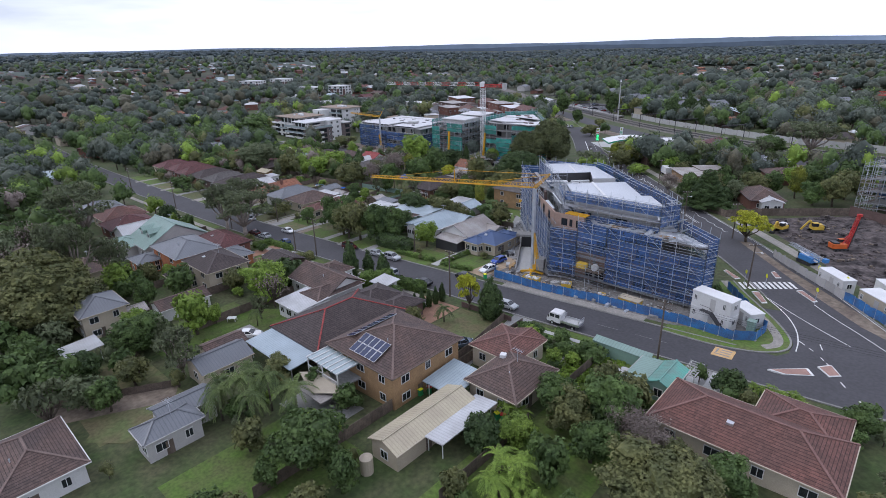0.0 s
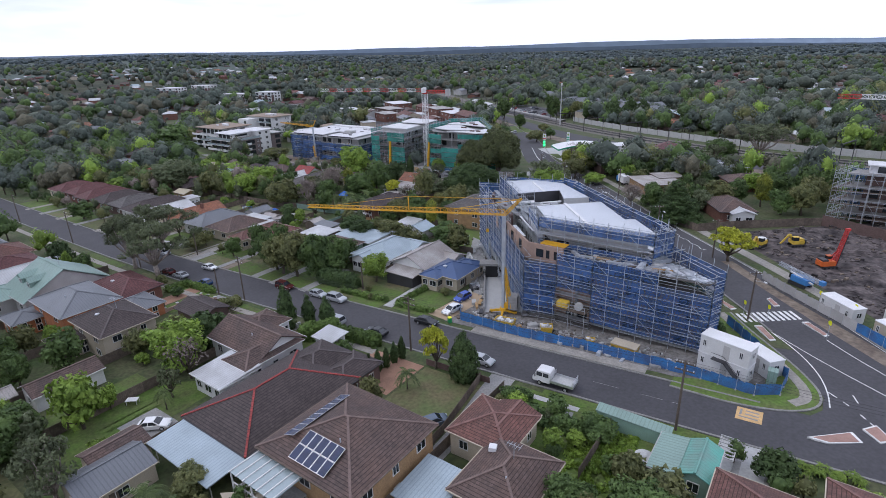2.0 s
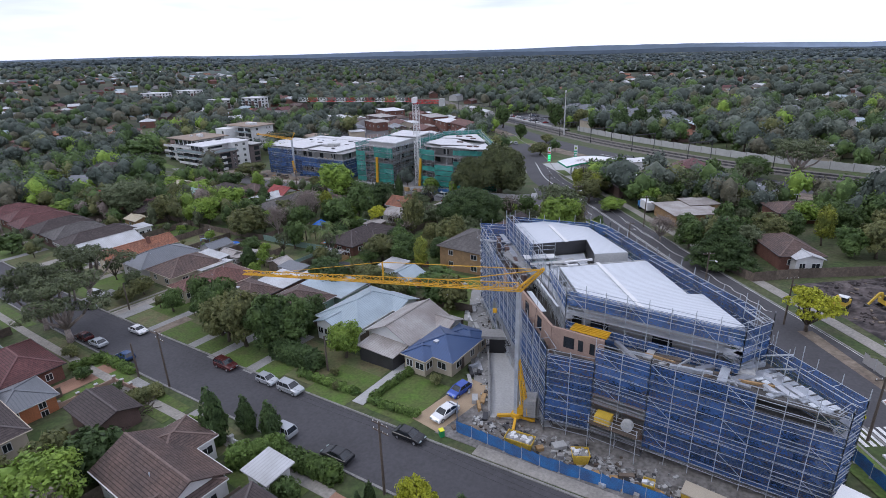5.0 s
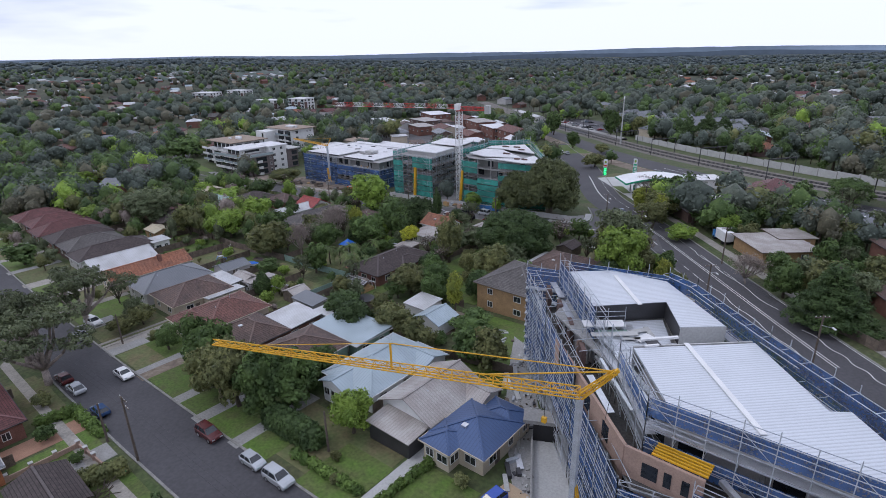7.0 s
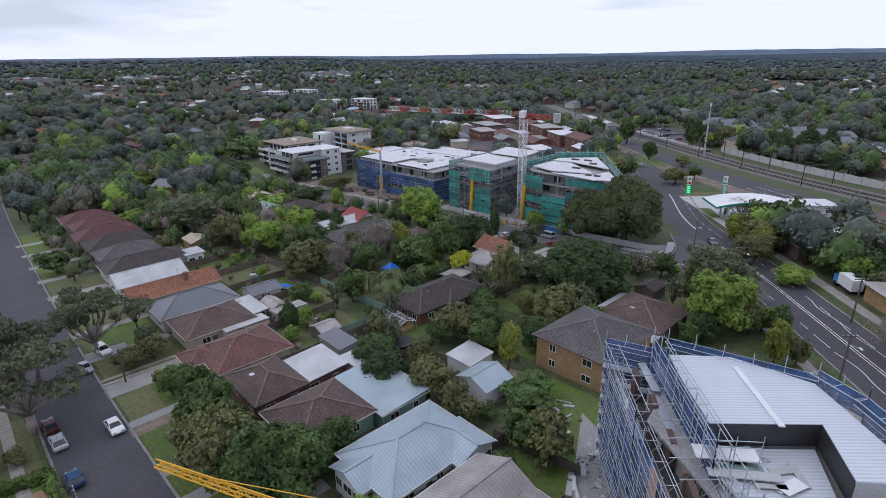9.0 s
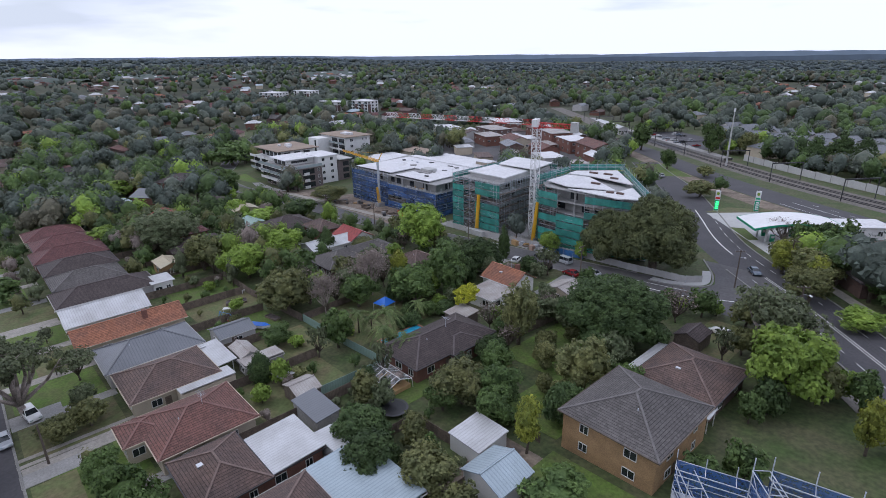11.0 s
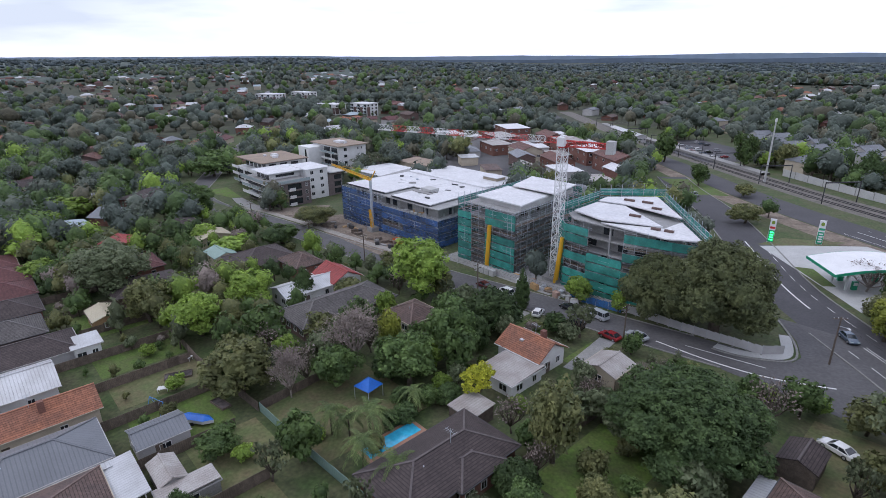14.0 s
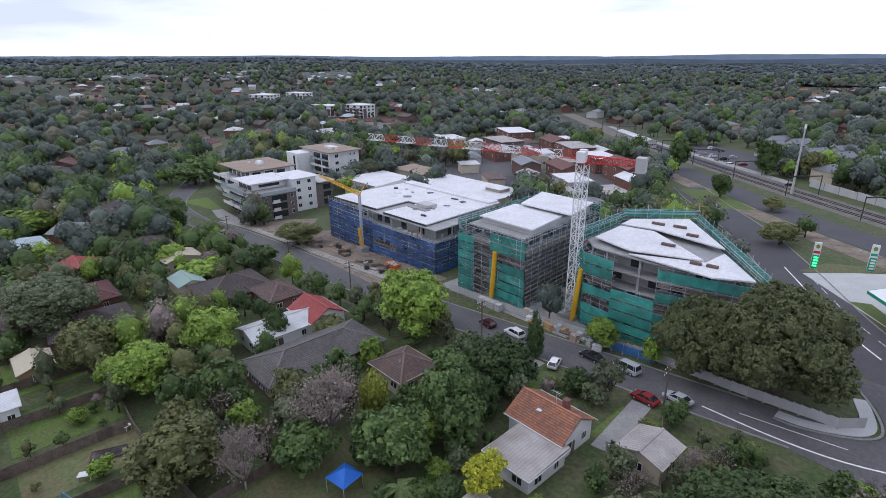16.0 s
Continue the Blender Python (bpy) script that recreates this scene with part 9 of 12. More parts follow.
pl = thing("swimming_pool", pose(-135.7, 133.0, G(-135.7, 133), 0, 0, 0), "long blue garden swimming pool with paved edge", "swimming pool")
part("coping", Mesh().box(-1.7, -4.8, -0.2, 1.7, 4.8, 0.12), M["paving"], pl)
part("water", Mesh().box(-1.15, -4.2, 0.05, 1.15, 4.2, 0.14), M["pool"], pl)
gz = thing("gazebo", pose(-146.4, 136.8, G(-146.4, 136.8), 0, 0, 10), "blue tarpaulin gazebo in the garden", "gazebo")
part("canopy", Mesh().poly([(-1.6, -1.6, 2.2), (1.6, -1.6, 2.2), (0.3, 0, 3.6)]).poly([(1.6, -1.6, 2.2), (1.6, 1.6, 2.2), (0.3, 0, 3.6)]).poly([(1.6, 1.6, 2.2), (-1.6, 1.6, 2.2), (0.3, 0, 3.6)]).poly([(-1.6, 1.6, 2.2), (-1.6, -1.6, 2.2), (0.3, 0, 3.6)]), M["tarp_blue"], gz)
for sx in (-1.5, 1.5):
    for sy in (-1.5, 1.5):
        part("leg", Mesh().box(sx - 0.03, sy - 0.03, 0, sx + 0.03, sy + 0.03, 2.2), M["galv"], gz)
gh_ = thing("greenhouse", pose(-124.0, 120.8, G(-124, 120.8)), "white framed netted plant house in the garden", "greenhouse")
for i in range(7):
    part("hoop", Mesh().beam((-3 + i, -2.4, 0), (-3 + i, -2.2, 1.8), 0.07).beam((-3 + i, -2.2, 1.8), (-3 + i, 0, 2.6), 0.07).beam((-3 + i, 0, 2.6), (-3 + i, 2.2, 1.8), 0.07).beam((-3 + i, 2.2, 1.8), (-3 + i, 2.4, 0), 0.07), M["crane_white"], gh_)
part("net_cover", Mesh().poly([(-3, -2.2, 1.82), (3, -2.2, 1.82), (3, 0, 2.62), (-3, 0, 2.62)]).poly([(-3, 0, 2.62), (3, 0, 2.62), (3, 2.2, 1.82), (-3, 2.2, 1.82)]), M["net_grey"], gh_)
part("purlin", Mesh().beam((-3, 0, 2.66), (3, 0, 2.66), 0.07).beam((-3, -2.2, 1.85), (3, -2.2, 1.85), 0.07).beam((-3, 2.2, 1.85), (3, 2.2, 1.85), 0.07), M["crane_white"], gh_)
part("plant_bench", Mesh().box(-2.8, -2.1, 0, 2.8, 2.1, 0.8), M["timber_new"], gh_)

# fences between the gardens
for x, y0, y1 in ((-44.4, 46, 66.5), (-29.6, 56, 68), (-29.4, 30, 46), (-44.8, 18, 40), (-75.6, 34, 60), (-89.6, 26, 60), (-103.6, 26, 56), (-117.4, 34, 58), (-136.6, 36, 62), (-151.0, 36, 62), (-164, 36, 62),
                  (-88.0, 92, 116), (-100.4, 92, 118), (-114.0, 92, 116), (-127.0, 90, 117), (-140.6, 90, 118), (-153.6, 104, 119), (-166.0, 100, 120), (-178.0, 92, 121), (-190.0, 92, 121), (-202, 92, 122), (-214.5, 92, 122), (-227, 92, 122)):
    fence([(x, y0), (x, y1)])
fence([(-230, 123), (-176, 121.5), (-155, 123)])
fence([(-155, 123.2), (-142, 123.4), (-129, 124.0)], 1.6, "iron_sage", "pale green sheet metal garden fence")
fence([(-129.2, 124.0), (-129.4, 111)], 1.6, "iron_sage", "pale green sheet metal garden fence")
fence([(-155, 123.2), (-156.5, 138)], 1.6, "timber")
fence([(-114, 117.6), (-88, 118.6)])
fence([(-86.6, 104.4), (-77.4, 104.8)])
fence([(-77.0, 92), (-76.6, 106)])
fence([(-83.2, 8.0), (-77.8, 16.2), (-73.8, 22.4)], 1.2)
patch("yard_earth", [(-82.6, 8.6), (-74.0, 22.0), (-70.6, 20.2), (-75.0, 12.6), (-78.0, 7.0)], 0.06, M["earth_dry"], "bare dug earth along the back fence", "bare earth")
patch("lawn", [(-75.0, 12.6), (-70.6, 20.0), (-66.6, 18.0), (-66.0, 12.4), (-70.5, 9.0)], 0.055, M["lawn_dry"], "rough grass behind the grey house", "lawn")
fence([(-104, 43), (-117, 43)])
fence([(-92, 27), (-109, 27)])
fence([(-120, 140), (-119, 160), (-126, 174.6)])
fence([(-99, 126), (-112, 128), (-119, 140)])
fence([(-36.9, 147.7), (-30.0, 153.2), (-12.9, 163.4)], 2.0, "timber", "timber fence beyond the excavation")
fence([(-12.9, 163.4), (-0.9, 155.4), (12, 146)], 2.6, "brick_brown", "brown boarded hoarding beyond the excavation")
fence([(-36.9, 147.7), (-46, 155)], 1.8)
fence([(-57.8, 66.6), (-47.0, 67.0)], 1.0, "brick_brown", "low brick front wall")
hedge(-80.4, 62.6, -77.4, 66.4, 2.2, 1.6)
hedge(-77.4, 66.4, -68.6, 67.2, 2.0, 1.5)
hedge(-97.6, 82.6, -89.4, 83.0, 2.4, 2.2, "tall dark hedge beside the street", "deep")
hedge(-89.6, 80.4, -78.6, 81.0, 0.7, 0.7)
hedge(-75.4, 80.6, -67.8, 81.2, 0.6, 0.6)
hedge(-75.6, 81.4, -75.2, 90.0, 0.6, 0.6)
hedge(-124.6, 62.4, -123.6, 66.6, 1.1, 1.0)
hedge(-123.6, 66.6, -115.0, 67.0, 1.0, 0.9)
hedge(-106.4, 60.6, -104.4, 65.6, 1.2, 1.4, leaf="olive")
for i in range(6):
    tree("cypress", -63.4 + i * 0.25, 58.4 + i * 1.55, 3.2 + 0.2 * (i % 3), 1.4, "beside a paved forecourt")
for x, y, w in ((-41, 64, 3.0), (-36, 65, 3.5), (-32, 61, 2.5), (-41.5, 61, 2.5), (-33.5, 58, 2.2), (-27, 59, 2.6), (-5, 66, 3.0), (0, 64, 3), (-76, 57, 2), (-60, 24, 3.5), (-47, 30, 2.6), (-66, 24, 3), (-80, 30, 3), (-98, 44, 2.5),
                (-120, 62, 3), (-130, 64, 3), (-111, 63, 2), (-92, 64, 2.4), (-85, 83, 1.6), (-82, 80.5, 1.6), (-70, 88.5, 2.2), (-103, 112, 3), (-93, 112, 3), (-117, 112, 2.5), (-136, 112, 3), (-146, 117, 3), (-163, 113, 3), (-170, 116, 3.4), (-185, 116, 3.2),
                (-112, 134, 4), (-116, 128, 3.5), (-108, 146, 3.4), (-112, 152, 3.4), (-140, 146, 3.4), (-128, 150, 3), (-127, 172, 2.4), (-142, 172, 2.6), (-98, 178, 3), (-104, 176, 3.4), (-92, 184, 3), (-115, 176, 3), (-160, 168, 3.2), (-168, 164, 3), (-196, 164, 3), (-207, 163, 3.4), (-220, 162, 3.4), (-236, 163, 3.6)):
    tree(("broad", "olive", "light")[int(abs(x)) % 3], x, y, w * 0.8, w, "shrub beside a garden path")


def garden_wall(pts, h, material, label, step=2.6):
    """A low wall with capped piers."""
    ob = thing("garden_wall", pose(0, 0, 0), label, "garden wall")
    for (x0, y0), (x1, y1) in zip(pts, pts[1:]):
        k = max(1, round(math.hypot(x1 - x0, y1 - y0) / step))
        for i in range(k):
            a, b = (x0 + (x1 - x0) * i / k, y0 + (y1 - y0) * i / k), (x0 + (x1 - x0) * (i + 1) / k, y0 + (y1 - y0) * (i + 1) / k)
            z = min(G(*a), G(*b))
            part("panel", Mesh().beam((*a, z + h * 0.4), (*b, z + h * 0.4), 0.18, h), M[material], ob)
            pr = part("pier", Mesh().box(a[0] - 0.2, a[1] - 0.2, z - 0.2, a[0] + 0.2, a[1] + 0.2, z + h + 0.25), M[material], ob)
            part("cap", Mesh().box(a[0] - 0.26, a[1] - 0.26, z + h + 0.25, a[0] + 0.26, a[1] + 0.26, z + h + 0.34), M["concrete_new"], pr)


garden_wall([(-87.0, 65.0), (-82.5, 65.1), (-77.8, 65.3)], 0.9, "white_paint", "low white garden wall with square piers beside the footpath")
garden_wall([(-114.4, 56.5), (-114.5, 64.2), (-107.7, 64.8)], 0.8, "brick_pink", "low brick garden wall with piers round a front lawn")
for x, y, l, r, z in ((-101.4, 57.6, 6.0, 80, 0.3), (-102.2, 60.2, 5.0, 70, 0.3), (-101.8, 62.0, 4.0, 110, 0.25)):
    mb, rq = Mesh(), random.Random(int(l * 10))
    for _ in range(34):
        a = radians(r + rq.uniform(-50, 50))
        cx_, cy_, ln = x + rq.uniform(-1.3, 1.3), y + rq.uniform(-1.6, 1.6), rq.uniform(0.5, 1.4)
        mb.beam((cx_, cy_, G(x, y) + rq.uniform(0.05, 0.5)), (cx_ + ln * math.cos(a), cy_ + ln * math.sin(a), G(x, y) + rq.uniform(0.1, 0.9)), 0.07)
    tagged(part("brush_pile", mb, M["bark"]), "heap of cut brown branches behind the hedge", "brush pile", kind="stuff")


# ---- small things in the gardens ----
def trampoline(x, y, r, label):
    ob = thing("trampoline", pose(x, y, G(x, y)), label, "trampoline")
    ring = [(math.cos(i * math.tau / 20), math.sin(i * math.tau / 20)) for i in range(20)]
    part("mat", Mesh().prism([(c * r * 0.84, s * r * 0.84) for c, s in ring], 0.78, 0.8), M["black"], ob)
    pad = Mesh()
    for i in range(20):
        a, b = ring[i], ring[(i + 1) % 20]
        pad.poly([(a[0] * r * 0.84, a[1] * r * 0.84, 0.82), (a[0] * r, a[1] * r, 0.82), (b[0] * r, b[1] * r, 0.82), (b[0] * r * 0.84, b[1] * r * 0.84, 0.82)])
    part("pad", pad, M["steel_dark"], ob)
    for i in range(0, 20, 5):
        part("leg", Mesh().tube((ring[i][0] * r * 0.95, ring[i][1] * r * 0.95, 0), (ring[i][0] * r * 0.95, ring[i][1] * r * 0.95, 0.8), 0.03, 0.03, 6), M["galv"], ob)


def swing_set(x, y, rot, label):
    ob = thing("swing_set", pose(x, y, G(x, y), 0, 0, rot), label, "swing set")
    for s in (-1.5, 1.5):
        part("leg", Mesh().beam((s, -0.8, 0), (s, 0, 2.1), 0.07), M["plant_blue"], ob)
        part("leg", Mesh().beam((s, 0.8, 0), (s, 0, 2.1), 0.07), M["plant_blue"], ob)
    part("top_bar", Mesh().beam((-1.5, 0, 2.1), (1.5, 0, 2.1), 0.07), M["plant_blue"], ob)
    for s in (-0.6, 0.6):
        part("chain", Mesh().beam((s - 0.2, 0, 2.1), (s - 0.2, 0, 0.5), 0.02), M["galv"], ob)
        part("chain", Mesh().beam((s + 0.2, 0, 2.1), (s + 0.2, 0, 0.5), 0.02), M["galv"], ob)
        part("seat", Mesh().box(s - 0.25, -0.12, 0.46, s + 0.25, 0.12, 0.5), M["red_plastic"], ob)


def garden_table(x, y, rot, label, top="white_paint"):
    ob = thing("garden_table", pose(x, y, G(x, y), 0, 0, rot), label, "table")
    part("tabletop", Mesh().box(-0.8, -0.5, 0.7, 0.8, 0.5, 0.75), M[top], ob)
    for sx in (-0.7, 0.7):
        for sy in (-0.4, 0.4):
            part("leg", Mesh().box(sx - 0.04, sy - 0.04, 0, sx + 0.04, sy + 0.04, 0.7), M[top], ob)


def raised_bed(x, y, l, w, rot, label):
    ob = thing("raised_bed", pose(x, y, G(x, y), 0, 0, rot), label, "garden bed")
    for a, b in (((-l / 2, -w / 2), (l / 2, -w / 2)), ((l / 2, -w / 2), (l / 2, w / 2)), ((l / 2, w / 2), (-l / 2, w / 2)), ((-l / 2, w / 2), (-l / 2, -w / 2))):
        part("board", Mesh().beam((*a, 0.2), (*b, 0.2), 0.08, 0.45), M["timber"], ob)
    part("soil", Mesh().box(-l / 2 + 0.05, -w / 2 + 0.05, 0.02, l / 2 - 0.05, w / 2 - 0.05, 0.3), M["earth"], ob)


swing_set(-165.9, 112.2, 20, "metal swing set on a back lawn")
trampoline(-229.0, 112.4, 2.0, "round black trampoline on a back lawn")
trampoline(-118.0, 117.2, 2.1, "round dark trampoline beside the fence")
raised_bed(-174.0, 117.6, 4.2, 2.0, 70, "timber framed vegetable bed on a worn lawn")
raised_bed(-160.8, 119.6, 3.4, 1.4, 10, "timber framed vegetable bed beside the fence")
garden_table(-178.6, 120.6, 30, "white garden table on a back lawn")
garden_table(-171.0, 114.4, 60, "large white folding table behind the house")
garden_table(-88.0, 37.6, 40, "weathered white bench table on the lawn")
bt = thing("boat", pose(-158.5, 115.6, G(-158, 115), 0, 0, 35), "small boat under a blue cover on a trailer", "boat")
part("hull", Mesh().prism([(-2.2, -0.75), (1.2, -0.75), (2.5, 0), (1.2, 0.75), (-2.2, 0.75)], 0.45, 0.95), M["white_paint"], bt)
part("cover", Mesh().poly([(-2.25, -0.8, 0.97), (1.2, -0.8, 0.97), (1.2, 0, 1.4), (-2.2, 0, 1.3)]).poly([(-2.2, 0, 1.3), (1.2, 0, 1.4), (1.2, 0.8, 0.97), (-2.25, 0.8, 0.97)]).poly([(1.2, -0.8, 0.97), (2.55, 0, 0.97), (1.2, 0, 1.4)]).poly([(1.2, 0, 1.4), (2.55, 0, 0.97), (1.2, 0.8, 0.97)]), M["tarp_blue"], bt, "faded blue cover")
for s in (-0.8, 0.8):
    part("wheel", Mesh().tube((-0.5, s - 0.08, 0.28), (-0.5, s + 0.08, 0.28), 0.28, 0.28, 12), M["rubber"], bt)
ht = thing("pump_hut", pose(-118.4, 138.6, G(-118, 138), 0, 0, 15), "little white louvred hut on a stand in the garden", "garden hut")
part("box", Mesh().box(-0.5, -0.5, 0.9, 0.5, 0.5, 1.9), M["white_paint"], ht)
part("roof", Mesh().box(-0.65, -0.65, 1.9, 0.65, 0.65, 2.02), M["iron_white"], ht)
for sx in (-0.42, 0.42):
    for sy in (-0.42, 0.42):
        part("leg", Mesh().box(sx - 0.05, sy - 0.05, 0, sx + 0.05, sy + 0.05, 0.9), M["white_paint"], ht)
rgd = random.Random(12)
for i in range(22):
    x, y = rgd.uniform(-88.5, -81.5), rgd.uniform(111.8, 122)
    if x > -80.5 - (y - 112) * 0.35:
        continue
    tagged(part("plank", Mesh().obox(x, y, G(x, y) + 0.04, rgd.uniform(0.4, 2.6), rgd.uniform(0.12, 0.5), rgd.uniform(0.05, 0.3), rgd.uniform(0, 180)), M[rgd.choice(("white_paint", "timber", "concrete_new", "timber_new"))]), "discarded board lying in long grass", "debris", "debris in the overgrown yard")
fence([(-89.6, 109.2), (-83.5, 110.4), (-77.9, 111.0)], 1.6, "timber_pole", "dark stained timber paling fence")
for x, y in ((-73.6, 62.4), (-40.4, 62.4), (-34.8, 62.6), (-43.0, 64.6)):
    hedge(x, y, x + 2.4, y + 0.6, 1.3, 1.4, "loose green shrub bed beside the path", "broad")


# ---- trees ----
tree("broad_light", -114.8, 14.4, 16, 22)
tree("euc", -121.0, 22.0, 18, 13)
tree("euc", -171.6, 37.0, 16, 20.3)
tree("light", -91.5, 47.1, 8, 10.5)
tree("palm", -59.8, 25.3, 8, 7.0)
tree("palm", -62.4, 27.4, 7, 5.8)
tree("palm", -57.4, 27.6, 8, 5.6)
tree("palm", -60.8, 22.4, 7, 6.0)
tree("palm", -56.0, 24.4, 7, 5.4)
tree("palm", -64.0, 24.0, 6, 5.2)
tree("palm", -54.3, 29.4, 6, 6.6)
tree("broad", -44.0, 24.4, 8, 9.9)
tree("spiky", -25.5, 36.3, 6, 8.1)
tree("olive", -11.5, 41.8, 7, 14.1)
tree("broad", -21.5, 51.4, 7, 7.2)
tree("broad", -27.3, 48.7, 6, 5.4)
tree("bare", -16.8, 49.6, 4, 6.8)
tree("broad", -88.8, 21.7, 7, 8.2)
tree("euc", -75.5, 23.6, 8, 7.4)
tree("broad", -30.2, 63.7, 3, 4.9)
tree("broad", 0.6, 66.9, 4, 5.0)
for x, y in ((-10.3, 68.9), (-9.0, 69.6), (-7.6, 69.3), (-6.2, 70.0)):
    tree("spiky", x, y, 1.8, 2.4, "beside the driveway slab")
tree("broad", -227.1, 32.3, 10, 19.2)
tree("cypress_wide", -50.7, 65.9, 7, 4.4)
tree("yellow", -55.9, 66.3, 7, 4.4)
tree("palm", -56.2, 60.1, 4, 4.4)
tree("olive", -63.5, 32.5, 4, 4.9)
tree("broad", -92.7, 25.6, 5, 7.4)
tree("light", -33.9, 59.0, 3, 2.9)
tree("euc", -124.1, 29.8, 12, 9.3)
tree("euc", -156.3, 79.0, 12, 16.2)
tree("light", -158.1, 56.2, 6, 2.5)
tree("cypress", -85.0, 67.6, 5, 2.7)
tree("cypress", -86.6, 64.0, 7.5, 3.6)
tree("cypress", -81.2, 68.4, 5, 3.0)
tree("light", -87.1, 87.6, 6.5, 6.4)
tree("broad", -113.0, 82.4, 11, 8.4)
tree("olive", -105.4, 82.0, 11, 9.4)
tree("broad", -99.4, 86.9, 9, 9.4)
tree("broad", -100.9, 93.1, 6, 5.6)
tree("euc", -136.5, 66.6, 13, 16.0)
tree("euc", -147.0, 66.4, 14, 13.0)
tree("cedar", -43.8, 153.8, 11, 13.7)
tree("yellow", -27.4, 129.8, 7, 8.5)
tree("bare", -58.6, 165.9, 6, 7.5)
tree("euc", -84.5, 168.0, 10, 12.0)
tree("olive", -87.8, 194.5, 8, 9.9)
tree("light", -78.0, 187.9, 4, 7.7)
tree("olive", -37.4, 174.1, 7, 9.5)
tree("light", -31.0, 192.8, 6, 7.8)
tree("broad", -66.7, 221.1, 7, 10.4)
tree("cedar", -67.9, 328.0, 9, 15.4)
tree("euc", -36.0, 249.2, 13, 21.0)
tree("light", -66.5, 213.4, 4, 6.7)
tree("palm", -128.0, 127.9, 6, 6.9)
tree("palm", -89.4, 62.0, 4, 3.7)
tree("deep", -107.4, 156.0, 13, 19)
tree("fig", -118.0, 192.0, 20, 19.5)
tree("fig", -129.0, 191.2, 15, 13)
tree("light", -171.8, 168.6, 13, 14.3)
tree("yellow", -133.7, 147.5, 6, 6.3)
tree("poplar", -118.0, 144.6, 12.5, 9.5)
tree("light", -191.5, 138.4, 9, 11.4)
tree("cypress_wide", -187.3, 148.4, 7, 5.0)
tree("olive", -182.6, 168.8, 7, 7.1)
tree("grey", -221.5, 118.7, 13, 19.6)
tree("olive", -200.2, 120.5, 10, 10.9)
tree("light", -186.2, 125.7, 9, 11.2)
tree("olive", -160.8, 122.9, 9, 12.2)
tree("bare", -154.8, 128.2, 8, 6.5)
tree("bare", -155.7, 140.3, 10, 10.7)
tree("yellowgreen", -153.6, 146.5, 9, 6.4)
tree("broad", -152.5, 134.7, 8, 9.2)
tree("broad", -144.6, 143.3, 9, 10.8)
tree("broad", -146.1, 153.3, 11, 11.7)
tree("deep", -148.3, 166.3, 9, 11.1)
tree("cypress", -150.2, 177.5, 8, 3.3)
tree("light", -143.8, 188.1, 6, 7.0)
tree("light", -135.0, 188.8, 5, 3.6)
tree("light", -243.9, 107.1, 6, 8.6)
tree("bare", -118.2, 167.0, 4, 4.8)
tree("palm", -142.6, 128.0, 6, 6.6)
tree("palm", -138.7, 131.6, 6.2, 7.2)
tree("palm", -134.0, 127.3, 6, 6.2)
tree("palm", -140.4, 129.4, 5, 5.0)
tree("palm", -139.0, 139.6, 5, 5.4)
for k, x, y, h, w in (("broad", -138.2, 134.8, 2.6, 3.4), ("deep", -137.8, 137.2, 3.0, 3.6), ("broad", -138.4, 141.6, 3.6, 4.6), ("deep", -141.6, 139.4, 2.6, 3.6), ("deep", -136.6, 144.4, 3.4, 4.4), ("olive", -135.6, 130.4, 2.0, 3.0), ("light", -143.4, 126.2, 1.6, 2.6)):
    tree(k, x, y, h, w, "beside the pool garden")
tree("broad", -149.3, 114.9, 4, 6.9)
tree("olive", -238.4, 180.0, 7, 15.9)
tree("broad", -281.0, 155.9, 12, 17.2)
tree("broad", -351.1, 189.9, 12, 21.3)
tree("olive", -141.0, 271.4, 6.5, 10.5)
for k, x, y, h, w in (("cypress_wide", -126, 347, 13, 11), ("cypress_wide", -118, 352, 14, 12), ("cypress_wide", -110, 349, 13, 12), ("broad", -210, 359, 15, 13), ("broad", -175.5, 366, 16, 12), ("olive", -160, 371, 12, 11), ("broad", -238, 372, 13, 12)):
    tree(k, x, y, h, w, "beside the railway")
tree("bareeuc", -296.5, 245.1, 10, 23.6)
tree("broad", -196.4, 305.0, 9, 13.7)
tree("broad", -174.1, 315.9, 9, 8.8)
tree("light", -176.8, 273.2, 6, 11.6)
tree("olive", -154.5, 307.6, 5, 8.0)
tree("broad", -228.5, 163.7, 6, 11.1)
tree("light", -231.0, 150.2, 5, 12.2)
tree("light", -245.5, 147.8, 6, 9.7)
tree("light", -311.9, 125.3, 8, 17.5)
tree("light", -293.6, 113.8, 8, 13.9)
tree("olive", -182.6, 156.6, 4, 7.3)
tree("olive", -102.0, 139.6, 8.5, 9.0)
tree("broad", -113.4, 133.6, 6.5, 6.4)
tree("deep", -117.6, 137.4, 5, 5.4)
tree("broad", -108.6, 128.6, 6.5, 7.0)
tree("olive", -109.6, 141.0, 5, 5.2)
tree("broad", -96.4, 142.6, 5.5, 5.6)
tree("grey", -95.6, 139.4, 5, 4.4)
tree("grey", -100.9, 144.2, 5, 3.8)
tree("deep", -99.6, 132.0, 6.5, 6.0)
tree("euc", -87.6, 170.0, 11, 12.2)
tree("light", -80.6, 156.0, 12, 12.0)
tree("yellowgreen", -99.1, 123.3, 8, 5.0)
tree("broad", -113.4, 122.4, 5, 5.4)
tree("olive", -112.6, 125.5, 7, 9.3)
tree("broad", -105.9, 124.9, 6, 6.6)
tree("deep", -115.2, 109.9, 6, 7.6)
tree("cypress_wide", -139.9, 107.5, 5, 4.0)
